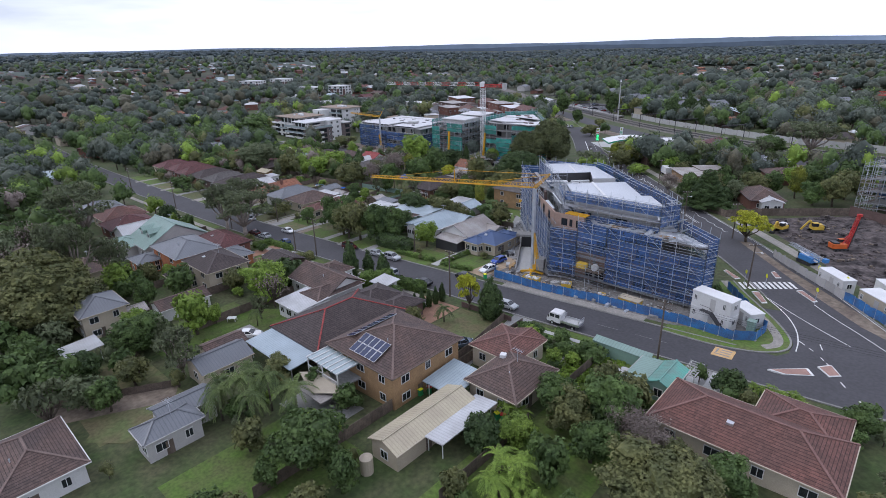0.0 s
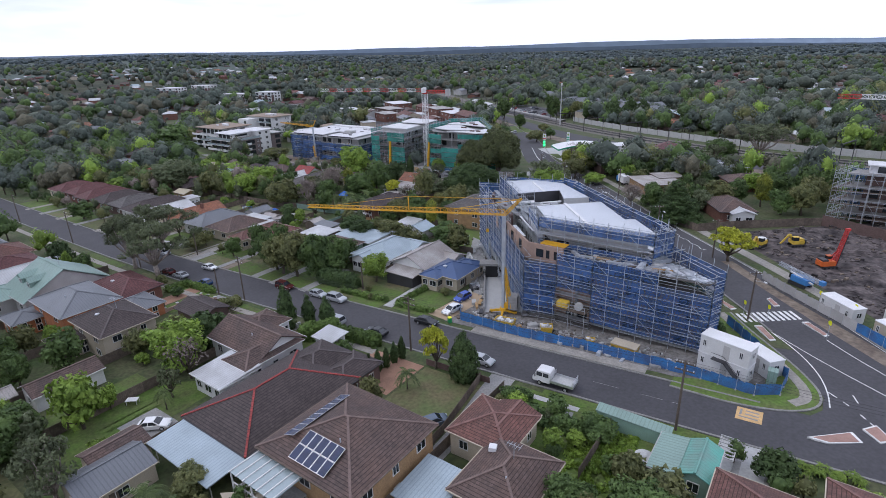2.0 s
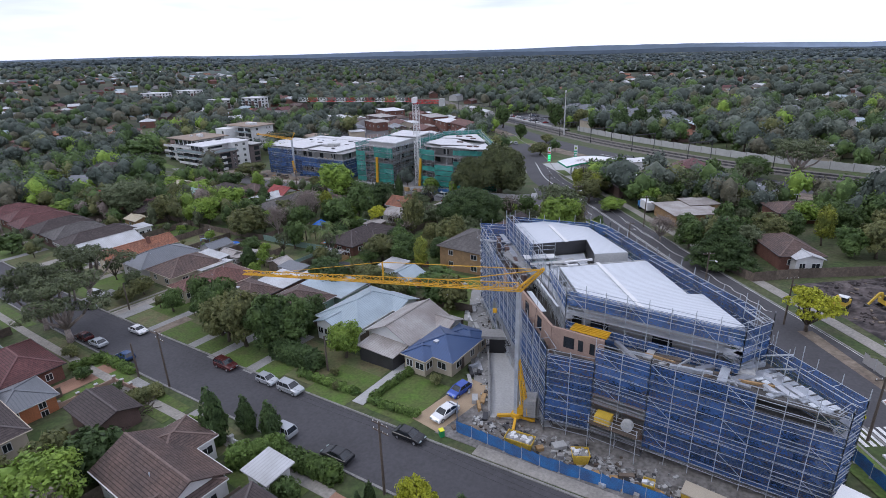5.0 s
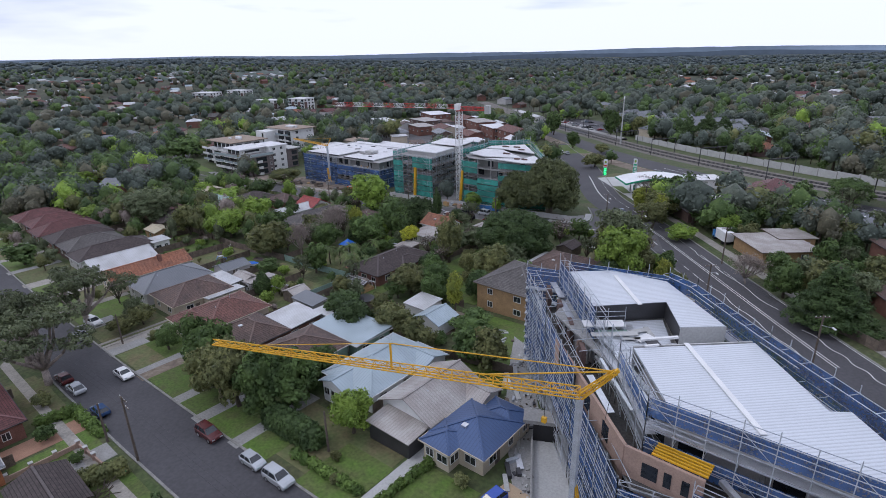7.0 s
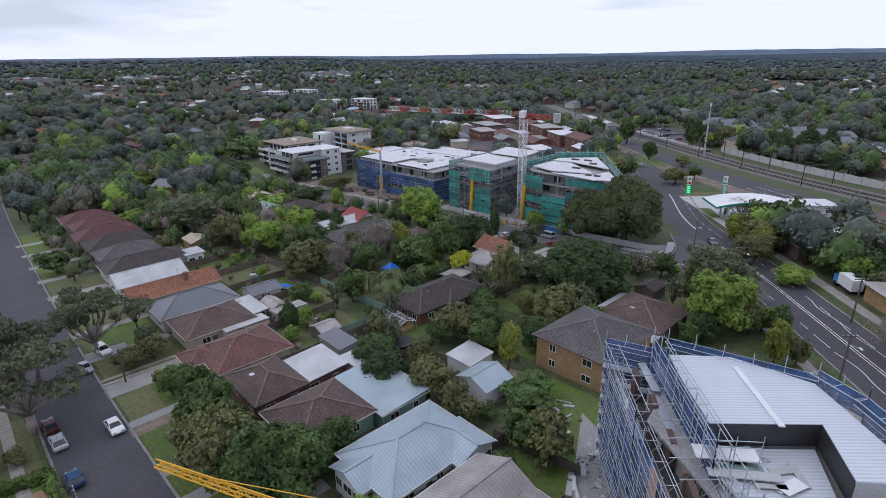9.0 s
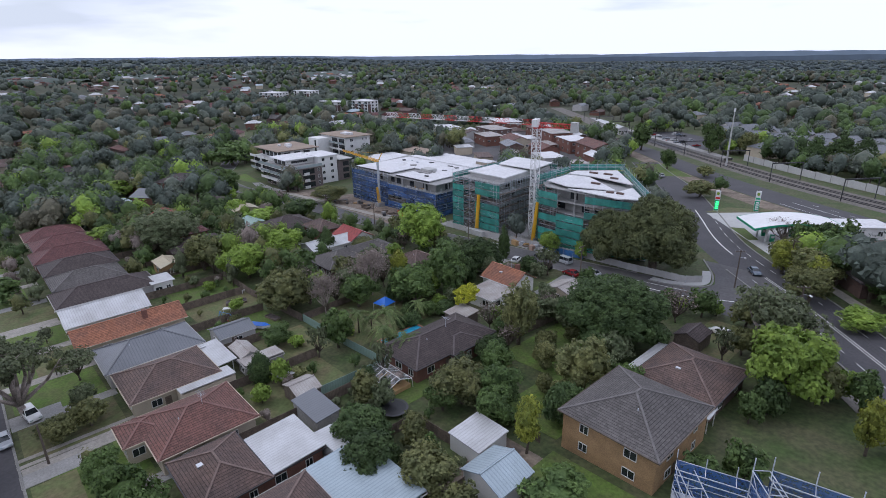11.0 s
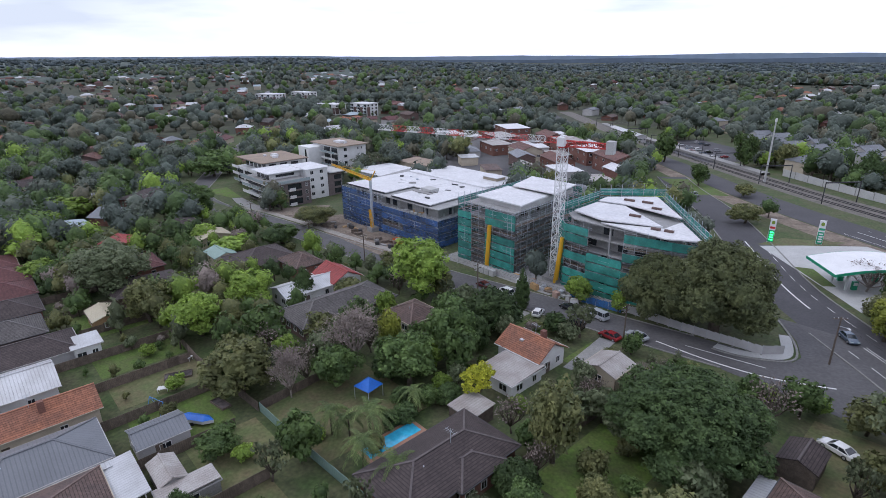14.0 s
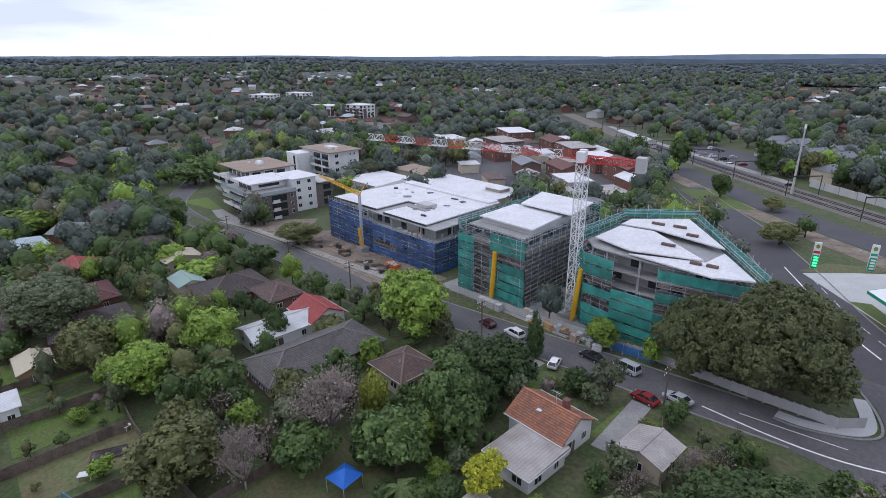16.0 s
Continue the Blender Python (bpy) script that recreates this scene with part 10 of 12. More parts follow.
tree("yellowgreen", -96.4, 208.7, 8, 8.0)
tree("yellowgreen", -88.1, 200.3, 8, 6.2)
tree("bare", -103.5, 232.6, 6, 9.5)
tree("light", -93.9, 224.4, 6, 7.4)
tree("yellowgreen", -70.2, 150.8, 8, 5.0)
tree("olive", -109.8, 81.4, 10, 8.4)
tree("broad", -100.5, 83.6, 10, 8.8)
tree("broad", -119.5, 84.5, 10, 8.0)
tree("broad", -131.8, 83.6, 5, 5.1)
tree("olive", -103.1, 110.5, 6, 8.2)
tree("deep", -110.0, 107.6, 6, 7.6)
tree("broad", -90.8, 118.4, 4, 8.6)
tree("olive", -145.8, 81.5, 4, 5.7)
tree("broad", -212.3, 81.0, 6, 8.5)
tree("light", -70.0, 196.6, 6, 8.0)
tree("olive", -96.5, 214.5, 7, 10.2)
tree("light", -89.3, 35.2, 4, 2.5)
tree("broad", -108.4, 30.5, 6, 5.1)
tree("palm", -82.1, 39.4, 4, 3.1)
tree("broad", -23.3, 94.9, 3, 2.5)
tree("olive", -90.4, 206.5, 8, 10.9)
tree("broad", -51.5, 162.1, 7, 7.4)
tree("broad", -48.7, 242.8, 8, 14.9)
tree("broad", -23.9, 188.0, 8, 10.2)
tree("deep", -22.4, 51.8, 6, 6.4)
tree("broad", -28.6, 50.6, 5, 6.0)
tree("bare", -19.6, 50.2, 5, 5.4)
tree("olive", -25.0, 48.0, 5.5, 6.6)
tree("spiky", -31.6, 45.6, 4, 5.0)
tree("broad", -8.0, 48.4, 5, 5.6)
tree("light", -28.4, 42.0, 4, 5.0)
tree("broad", -20.4, 44.6, 5.5, 6.0)


for k, x, y, h, w in (("olive", -17.4, 171.0, 9, 8.6), ("broad", -22.0, 170.0, 6.5, 7.0), ("yellowgreen", -27.0, 176.0, 9, 6.4), ("broad", -24.6, 184.0, 8, 9.0), ("olive", -16.0, 180.0, 9, 8.0), ("broad", -33.5, 177.0, 7, 8.0), ("grey", -40.0, 166.5, 6, 7.0)):
    tree(k, x, y, h, w, "in a garden beyond the excavation")

# ---- street things ----
for k, c, x, y, r, w in (("sedan", "white", -128.7, 75.0, 182, "parked at the kerb"), ("sedan", "silver", -130.4, 68.7, 2, "parked at the kerb"), ("sedan", "maroon", -135.6, 68.5, 2, "parked at the kerb"), ("hatch", "blue", -120.5, 68.8, 2, "parked at the kerb"),
                         ("suv", "maroon", -102.2, 75.8, 182, "parked at the kerb"), ("hatch", "silver", -92.5, 76.4, 182, "parked at the kerb"), ("suv", "silver", -87.4, 76.6, 182, "parked at the kerb"), ("suv", "silver", -80.6, 69.6, 2, "parked behind a cypress"),
                         ("sedan", "black", -65.8, 77.2, 182, "parked at the kerb"), ("hatch", "royal", -65.8, 88.4, 262, "on a tan driveway"), ("sedan", "white", -64.6, 83.2, 262, "on a tan driveway"), ("sedan", "black", -71.0, 70.0, 2, "parked at the kerb"),
                         ("hatch", "white", -63.9, 61.7, 80, "on a paved forecourt"), ("hatch", "black", -66.4, 61.5, 80, "on a paved forecourt"), ("hatch", "steel", -48.2, 55.7, 60, "beside a brick house"), ("hatch", "silver", -50.6, 71.0, 2, "parked behind a conifer"),
                         ("suv", "white", -155.4, 79.2, 10, "on a driveway"), ("sedan", "silver", -150.8, 75.6, 182, "parked at the kerb"),
                         ("suv", "white", -157.6, 181.0, 172, "waiting beside the site"), ("hatch", "maroon", -164.0, 180.6, 172, "waiting beside the site"), ("hatch", "white", -145.9, 177.4, 110, "turning into a driveway"), ("sedan", "black", -142.8, 183.6, 172, "parked at the kerb"),
                         ("van", "silver", -136.6, 184.2, 172, "parked at the kerb"), ("suv", "black", -137.6, 177.6, 172, "parked at the kerb"), ("sedan", "red", -130.4, 178.4, 172, "parked at the kerb"), ("sedan", "silver", -127.0, 181.6, 172, "on the side street"),
                         ("sedan", "white", -94.3, 170.7, 160, "parked on a lawn"), ("sedan", "steel", -100.6, 205.2, 308, "driving on the main road"), ("sedan", "black", -99.6, 147.6, 80, "beside the verandah"),
                         ("sedan", "white", -172, 300, 128, "waiting at the lights"), ("suv", "silver", -168, 298, 128, "waiting at the lights"), ("sedan", "white", -79.6, 36.4, 40, "on a concrete slab")):
    car(k, c, x, y, (r + 180) % 360 if 66 < y < 80 and x < -55 and r in (2, 182) else r, w)
rc = random.Random(9)
for i in range(24):
    u, v = rc.randrange(12) * 5.2 - 30, rc.choice((-9, -3, 5, 11))
    x, y = -212 + 0.788 * u + 0.616 * v, 408 - 0.616 * u + 0.788 * v
    car(rc.choice(("sedan", "hatch", "suv")), rc.choice(("white", "silver", "black", "steel", "red")), x, y, 52, "in the station car park")

# flat bed truck
tk = thing("utility_truck", pose(-39.2, 71.0, G(-39, 71) + 0.05, 0, 0, 183), "white crew cab truck with a low tray parked at the kerb", "truck")
cabin = Mesh()
prof = [(0.3, 0.55), (2.75, 0.55), (2.78, 1.1), (2.62, 1.32), (2.25, 2.08), (2.0, 2.18), (0.45, 2.2), (0.3, 2.1)]
for w in (-1, 1):
    cabin.poly([(a, w * (0.95 if b < 1.3 else 0.86), b) for a, b in (prof if w < 0 else prof[::-1])])
for k in range(8):
    (a, b), (c, d) = prof[k], prof[(k + 1) % 8]
    p, q = (0.95 if b < 1.3 else 0.86), (0.95 if d < 1.3 else 0.86)
    cabin.poly([(a, -p, b), (a, p, b), (c, q, d), (c, -q, d)])
cabin = part("cab", cabin, M["crane_white"], tk)
part("windscreen", Mesh().poly([(2.60, -0.76, 1.40), (2.60, 0.76, 1.40), (2.30, 0.72, 2.02), (2.30, -0.72, 2.02)]), M["glass"], cabin)
for w in (-1, 1):
    for a, b in ((0.5, 1.25), (1.4, 2.2)):
        part("side_window", Mesh().box(a, w * 0.92 - 0.03, 1.42, b, w * 0.92 + 0.03, 1.98), M["glass"], cabin)
    part("mirror", Mesh().box(2.3, w * 1.12 - 0.08, 1.3, 2.4, w * 1.12 + 0.08, 1.7), M["black"], cabin)
    part("headlight", Mesh().box(2.74, w * 0.7 - 0.16, 0.8, 2.81, w * 0.7 + 0.16, 1.0), M["glass_rail"], cabin)
part("grille", Mesh().box(2.76, -0.45, 0.75, 2.8, 0.45, 1.0), M["black"], cabin)
part("bumper", Mesh().box(2.7, -0.95, 0.42, 2.86, 0.95, 0.62), M["steel_dark"], tk)
tray = part("tray", Mesh().box(-3.0, -1.02, 0.85, 0.2, 1.02, 0.95), M["concrete_new"], tk, "worn pale tray floor")
for q in ((-3.02, -1.02, -2.96, 1.02), (-3.0, -1.05, 0.2, -1.0), (-3.0, 1.0, 0.2, 1.05)):
    part("side_board", Mesh().box(q[0], q[1], 0.88, q[2], q[3], 1.28), M["alu"], tray)
for x in (0.12, -2.95):
    rk_ = Mesh().beam((x, -0.98, 0.95), (x, -0.98, 1.95), 0.07).beam((x, 0.98, 0.95), (x, 0.98, 1.95), 0.07)
    for z in (1.5, 1.72, 1.95):
        rk_.beam((x, -0.98, z), (x, 0.98, z), 0.05)
    part("rack", rk_, M["alu"], tk)
part("chassis", Mesh().box(-2.8, -0.4, 0.45, 2.5, 0.4, 0.85), M["black"], tk)
for sx in (-1.9, 1.75):
    for sy in (-0.85, 0.85):
        wl = part("wheel", Mesh().tube((sx, sy - 0.12, 0.36), (sx, sy + 0.12, 0.36), 0.36, 0.36, 14), M["rubber"], tk)
        part("rim", Mesh().tube((sx, sy - 0.13, 0.36), (sx, sy + 0.13, 0.36), 0.2, 0.2, 10), M["alu"], wl)

# overgrown yard, its tank and the garden bed by the cottage
tank = thing("water_tank", pose(-24.5, 61.4, G(-24.5, 61.4)), "pale round rain water tank beside the green shed", "water tank")
part("barrel", Mesh().tube((0, 0, 0), (0, 0, 1.7), 0.95, 0.95, 20), M["iron_sage"], tank)
part("lid", Mesh().tube((0, 0, 1.7), (0, 0, 1.88), 0.98, 0.25, 20), M["concrete_new"], tank)
rg = np.random.default_rng(8)
blades = Mesh()
P = np.column_stack([rg.uniform(-33.0, -24.2, 5200), rg.uniform(52.5, 66.0, 5200)])
P = np.array([(x, y) for x, y in P if noise.noise((x / 1.8, y / 1.8, 3.0)) > -0.15 and not (x > -27.2 and y > 59.0 and x + 24.5 > -1.6) and x > -33.4 + (66 - y) * 0.12])
Z = np.array([G(x, y) + 0.2 + 0.3 * max(0.0, noise.noise((x / 2.5, y / 2.5, 6.0))) for x, y in P])
leaves(blades, np.column_stack([P, Z]), np.column_stack([rg.normal(size=(len(P), 2)), np.full(len(P), 0.2)]), 0.34, rg)
tagged(part("long_grass", blades, M["leaf_light"]), "tall uncut bright green grass in the side yard", "grass", kind="stuff")
for k, x, y, h, w in (("olive", -43.2, 63.6, 1.5, 2.2), ("bare", -41.4, 63.0, 1.2, 2.0), ("broad", -40.0, 63.9, 1.4, 2.2), ("olive", -38.2, 63.2, 1.3, 2.4), ("grey", -36.7, 64.2, 1.2, 2.0), ("olive", -42.0, 65.2, 1.1, 1.6), ("broad", -36.6, 62.2, 1.2, 1.8)):
    tree(k, x, y, h, w, "in the cottage garden bed")

# power poles and wires
PA = [(-230, 68.6), (-186, 67.6), (-146, 67.2), (-105, 67.9), (-62.4, 68.6), (-23.1, 69.5), (18, 71.5)]
for x, y in PA:
    power_pole(x, y, 9.5, 0, 2, False)
for a, b in zip(PA, PA[1:]):
    wires(a, b, 9.2, 0.6, 3, 90)
PB = [(-20.2, 103.6), (-43.8, 137.4), (-62.0, 150.6), (-86.0, 181.0), (-100.7, 194.0)]
for x, y in PB:
    power_pole(x, y, 8.5, 40, 1, True, "timber power pole with a street lamp beside the main road")
PR = [(-30.5, 130.8), (-65.4, 175.3), (-95, 208)]
for x, y in PR:
    power_pole(x, y, 8.5, 40, 1, False)
wires(PB[1], PB[2], 8.0, 0.5, 3, 40)
wires(PB[2], PB[3], 8.0, 0.5, 3, 40)
wires(PB[3], PB[4], 8.0, 0.5, 3, 40)
PC = [(-126.8, 176.4), (-160, 174.6), (-195.3, 169.8), (-218.4, 167.2), (-255, 166.4)]
for x, y in PC:
    power_pole(x, y, 8.5, 90, 2, False)
for a, b in zip(PC, PC[1:]):
    wires(a, b, 8.2, 0.5, 3, 90)
for x, y in ((-86.9, 83.4), (-112.6, 67.0), (-141.4, 79.4)):
    power_pole(x, y, 6.0, 20, 0, False, "plain leaning timber service pole at the verge")
for x, y in ((-21.0, 104.4), (-17.6, 104.2), (-11.2, 113.6), (-9.6, 102.2), (-6.5, 110.2)):
    sg = thing("crossing_sign", pose(x, y, G(x, y), 0, 0, -55), "round yellow crossing sign on a thin post", "road sign", "crossing signs")
    part("post", Mesh().beam((0, 0, 0), (0, 0, 2.6), 0.06), M["galv"], sg)
    part("disc", Mesh().tube((0, -0.05, 2.6), (0, -0.02, 2.6), 0.38, 0.38, 14), M["sign_yellow"], sg)

# service station
cx, cy = -103.0, 237.0
can = thing("station_canopy", pose(cx, cy, G(cx, cy), 0, 0, 41), "white curved service station canopy with green edge", "canopy")
sl = Mesh()
for i in range(12):
    u0, u1 = -11.5 + i * 23 / 12, -11.5 + (i + 1) * 23 / 12
    z0_, z1_ = 5.9 - 0.011 * u0 * u0, 5.9 - 0.011 * u1 * u1
    sl.poly([(u0, -5.6, z0_), (u1, -5.6, z1_), (u1, 5.6, z1_), (u0, 5.6, z0_)])
    sl.poly([(u0, -5.6, z0_ - 0.5), (u0, 5.6, z0_ - 0.5), (u1, 5.6, z1_ - 0.5), (u1, -5.6, z1_ - 0.5)])
part("roof", sl, M["crane_white"], can)
edge = Mesh()
for i in range(12):
    u0, u1 = -11.5 + i * 23 / 12, -11.5 + (i + 1) * 23 / 12
    for s in (-5.62, 5.62):
        edge.beam((u0, s, 5.62 - 0.011 * u0 * u0), (u1, s, 5.62 - 0.011 * u1 * u1), 0.06, 0.6)
edge.box(-11.6, -5.6, 3.9, -11.5, 5.6, 4.5).box(11.5, -5.6, 3.9, 11.6, 5.6, 4.5)
part("fascia", edge, M["canopy_green"], can, "green fascia band")
for u in (-7, 0, 7):
    for s in (-2.5, 2.5):
        part("column", Mesh().box(u - 0.2, s - 0.2, -0.2, u + 0.2, s + 0.2, 5.2), M["crane_white"], can)
        pm = thing("fuel_pump", pose(cx, cy, G(cx, cy), 0, 0, 41) @ pose(u + 1.6, s, 0.05), "green and white fuel pump under the canopy", "fuel pump", "fuel pumps")
        part("body", Mesh().box(-0.5, -0.3, 0, 0.5, 0.3, 1.9), M["canopy_green"], pm)
        part("face", Mesh().box(-0.4, -0.32, 1.0, 0.4, 0.32, 1.7), M["crane_white"], pm)
shop = house(-92.0, 249.0, 14, 7, 3.6, "flat", "white_paint", "concrete_roof", "flat roofed white service station shop", rot=41, wins=3, category="shop", name="shop")
for x, y, dig in ((-129.2, 256.2, True), (-119.4, 262.0, False)):
    sg = thing("price_sign", pose(x, y, G(x, y), 0, 0, 18) @ Matrix.Diagonal((0.68, 0.8, 0.86, 1)), "tall white and green price sign on the verge", "sign", "price signs")
    part("panel", Mesh().box(-1.05, -0.25, 0, 1.05, 0.25, 7.6), M["crane_white"], sg)
    part("green_field", Mesh().box(-1.0, -0.29, 0.2, 1.0, 0.29, 4.0), M["canopy_green"], sg)
    part("emblem", Mesh().tube((0, -0.33, 6.5), (0, -0.26, 6.5), 0.6, 0.6, 16), M["leaf_light"], sg, "round green emblem")
    part("red_band", Mesh().box(-0.95, -0.3, 4.5, 0.95, -0.26, 5.2), M["red_plastic" if dig else "canopy_green"], sg)
    for k in range(4):
        part("price_bar", Mesh().box(-0.55, -0.33, 0.7 + k * 0.8, 0.75, -0.28, 1.15 + k * 0.8), M["digits" if dig else "crane_white"], sg)

# railway side: noise wall, gantries, platform, tall pole
wallm = thing("noise_wall", pose(0, 0, 0), "long pale panelled noise wall beside the railway", "wall", kind="structure")
wl_pts = []
for w_ in along(cut(RAIL, -170, 40), 6.0):
    if not wl_pts or (w_[0] - wl_pts[-1][0]).length > 7.5:
        wl_pts.append(w_)
for (p, n, d), (q, _, _) in zip(wl_pts, wl_pts[1:]):
    a, b = p - n * 13.0, q - n * 13.0
    z = min(G(a.x, a.y), G(b.x, b.y))
    part("panel", Mesh().beam((a.x, a.y, z + 1.3), (b.x, b.y, z + 1.3), 0.15, 3.2), M["concrete_new"], wallm)
    part("post", Mesh().box(a.x - 0.15, a.y - 0.15, z - 0.3, a.x + 0.15, a.y + 0.15, z + 3.1), M["concrete"], wallm)
last_p = Vector((999, 999, 0))
for p, n, d in along(cut(RAIL, -330, 60), 30.0):
    if (p - last_p).length < 34:
        continue
    last_p = p.copy()
    a, b = p + n * 6.2, p - n * 6.2
    z = G(p.x, p.y)
    gn = thing("rail_gantry", pose(0, 0, 0), "dark steel overhead line gantry over the tracks", "gantry", "rail gantries")
    part("upright", Mesh().beam((a.x, a.y, z), (a.x, a.y, z + 7.5), 0.28), M["steel_dark"], gn)
    part("upright", Mesh().beam((b.x, b.y, z), (b.x, b.y, z + 7.5), 0.28), M["steel_dark"], gn)
    part("cross_beam", Mesh().beam((a.x, a.y, z + 7.2), (b.x, b.y, z + 7.2), 0.25, 0.4), M["steel_dark"], gn)
strip("platform", cut(RAIL, -330, -166), -6.4, 4.4, 1.1, M["concrete"], "long concrete station platform", "platform", 1.1)
house(-270, 429, 46, 6, 4.6, "gable_x", "render_grey", "iron_white", "long station building with pale roof", rot=-39, rise=1.0, wins=4, category="station", name="station_building", base=G(-270, 429))
tall = thing("light_mast", pose(-157.3, 338.0, G(-157, 338)), "tall pale steel mast by the railway", "mast")
part("pole", Mesh().tube((0, 0, -0.5), (0, 0, 24), 0.45, 0.22, 10), M["concrete_new"], tall)
part("head", Mesh().tube((0, 0, 24), (0, 0, 25.4), 0.4, 0.4, 8), M["crane_white"], tall)

# ---- finished flats and shops ----
def flats(x, y, L, W, rot, floors, label, brick="brick_brown", pent=True, fh=3.05, base=None):
    z = G(x, y) if base is None else base
    ob = thing("apartment_building", pose(x, y, z, 0, 0, rot), label, "apartment building")
    part("wall", Mesh().box(-L / 2, -W / 2, -1.5, L / 2, W / 2, floors * fh), M["white_paint"], ob)
    part("roof", Mesh().box(-L / 2 - 0.5, -W / 2 - 0.5, floors * fh, L / 2 + 0.5, W / 2 + 0.5, floors * fh + 0.35), M["concrete_roof"], ob)
    for s in range(floors):
        for i in range(max(2, int(L / 4.4))):
            u = -L / 2 + (i + 0.5) * L / max(2, int(L / 4.4))
            if i % 2 == 0:
                bl = part("balcony", Mesh().box(u - 1.9, -W / 2 - 1.6, s * fh - 0.1, u + 1.9, -W / 2, s * fh + 0.12), M["concrete_new"], ob)
                part("balustrade", Mesh().box(u - 1.9, -W / 2 - 1.62, s * fh + 0.12, u + 1.9, -W / 2 - 1.56, s * fh + 1.15), M["glass_rail" if s % 2 else "white_paint"], bl)
                part("recess", Mesh().box(u - 1.6, -W / 2 - 0.03, s * fh + 0.15, u + 1.6, -W / 2 + 0.02, s * fh + 2.5), M["glass"], bl)
            else:
                if s < floors - 1:
                    part("brick_bay", Mesh().box(u - 2.0, -W / 2 - 0.35, s * fh, u + 2.0, -W / 2 + 0.1, s * fh + fh), M[brick], ob)
                if x > -450:
                    window_on(ob, (u - 0.6, -W / 2 - 0.37, s * fh + 1.6), -90, 1.9, 1.6)
        for i in range(max(2, int(W / 4.5))):
            v = -W / 2 + (i + 0.5) * W / max(2, int(W / 4.5))
            if s < floors - 1 and i % 3 == 0:
                part("brick_bay", Mesh().box(L / 2 - 0.1, v - 1.9, s * fh, L / 2 + 0.3, v + 1.9, s * fh + fh), M[brick], ob)
            if x > -450:
                window_on(ob, (L / 2 + (0.32 if i % 3 == 0 else 0.02), v, s * fh + 1.6), 0, 1.9, 1.6)
            else:
                part("window", Mesh().box(L / 2 - 0.05, v - 1.1, s * fh + 0.7, L / 2 + 0.06, v + 1.1, s * fh + 2.3), M["glass"], ob)
    if pent:
        part("penthouse", Mesh().box(-L / 2 + 2.5, -W / 2 + 3, floors * fh + 0.3, L / 2 - 4, W / 2 - 2, floors * fh + 3.0), M["white_paint"], ob)
        part("upper_roof", Mesh().box(-L / 2 + 1.6, -W / 2 + 2, floors * fh + 3.0, L / 2 - 3.2, W / 2 - 1, floors * fh + 3.25), M["roof_tan"], ob)
        for i in range(4):
            u = -L / 2 + 4.5 + i * (L - 10) / 4
            window_on(ob, (u, -W / 2 + 2.98, floors * fh + 1.6), -90, 1.8, 1.9)
        part("roof_plant", Mesh().box(-2, -1, floors * fh + 3.2, 2, 1.5, floors * fh + 4.0), M["concrete_new"], ob)
    return ob


def bay_of_windows(ob, x, y, face, z0, floors, fh, w, h, gap=()):
    """One upright row of windows on a wall."""
    for k in range(floors):
        if k not in gap:
            window_on(ob, (x, y, z0 + k * fh + 1.6), face, w, h)


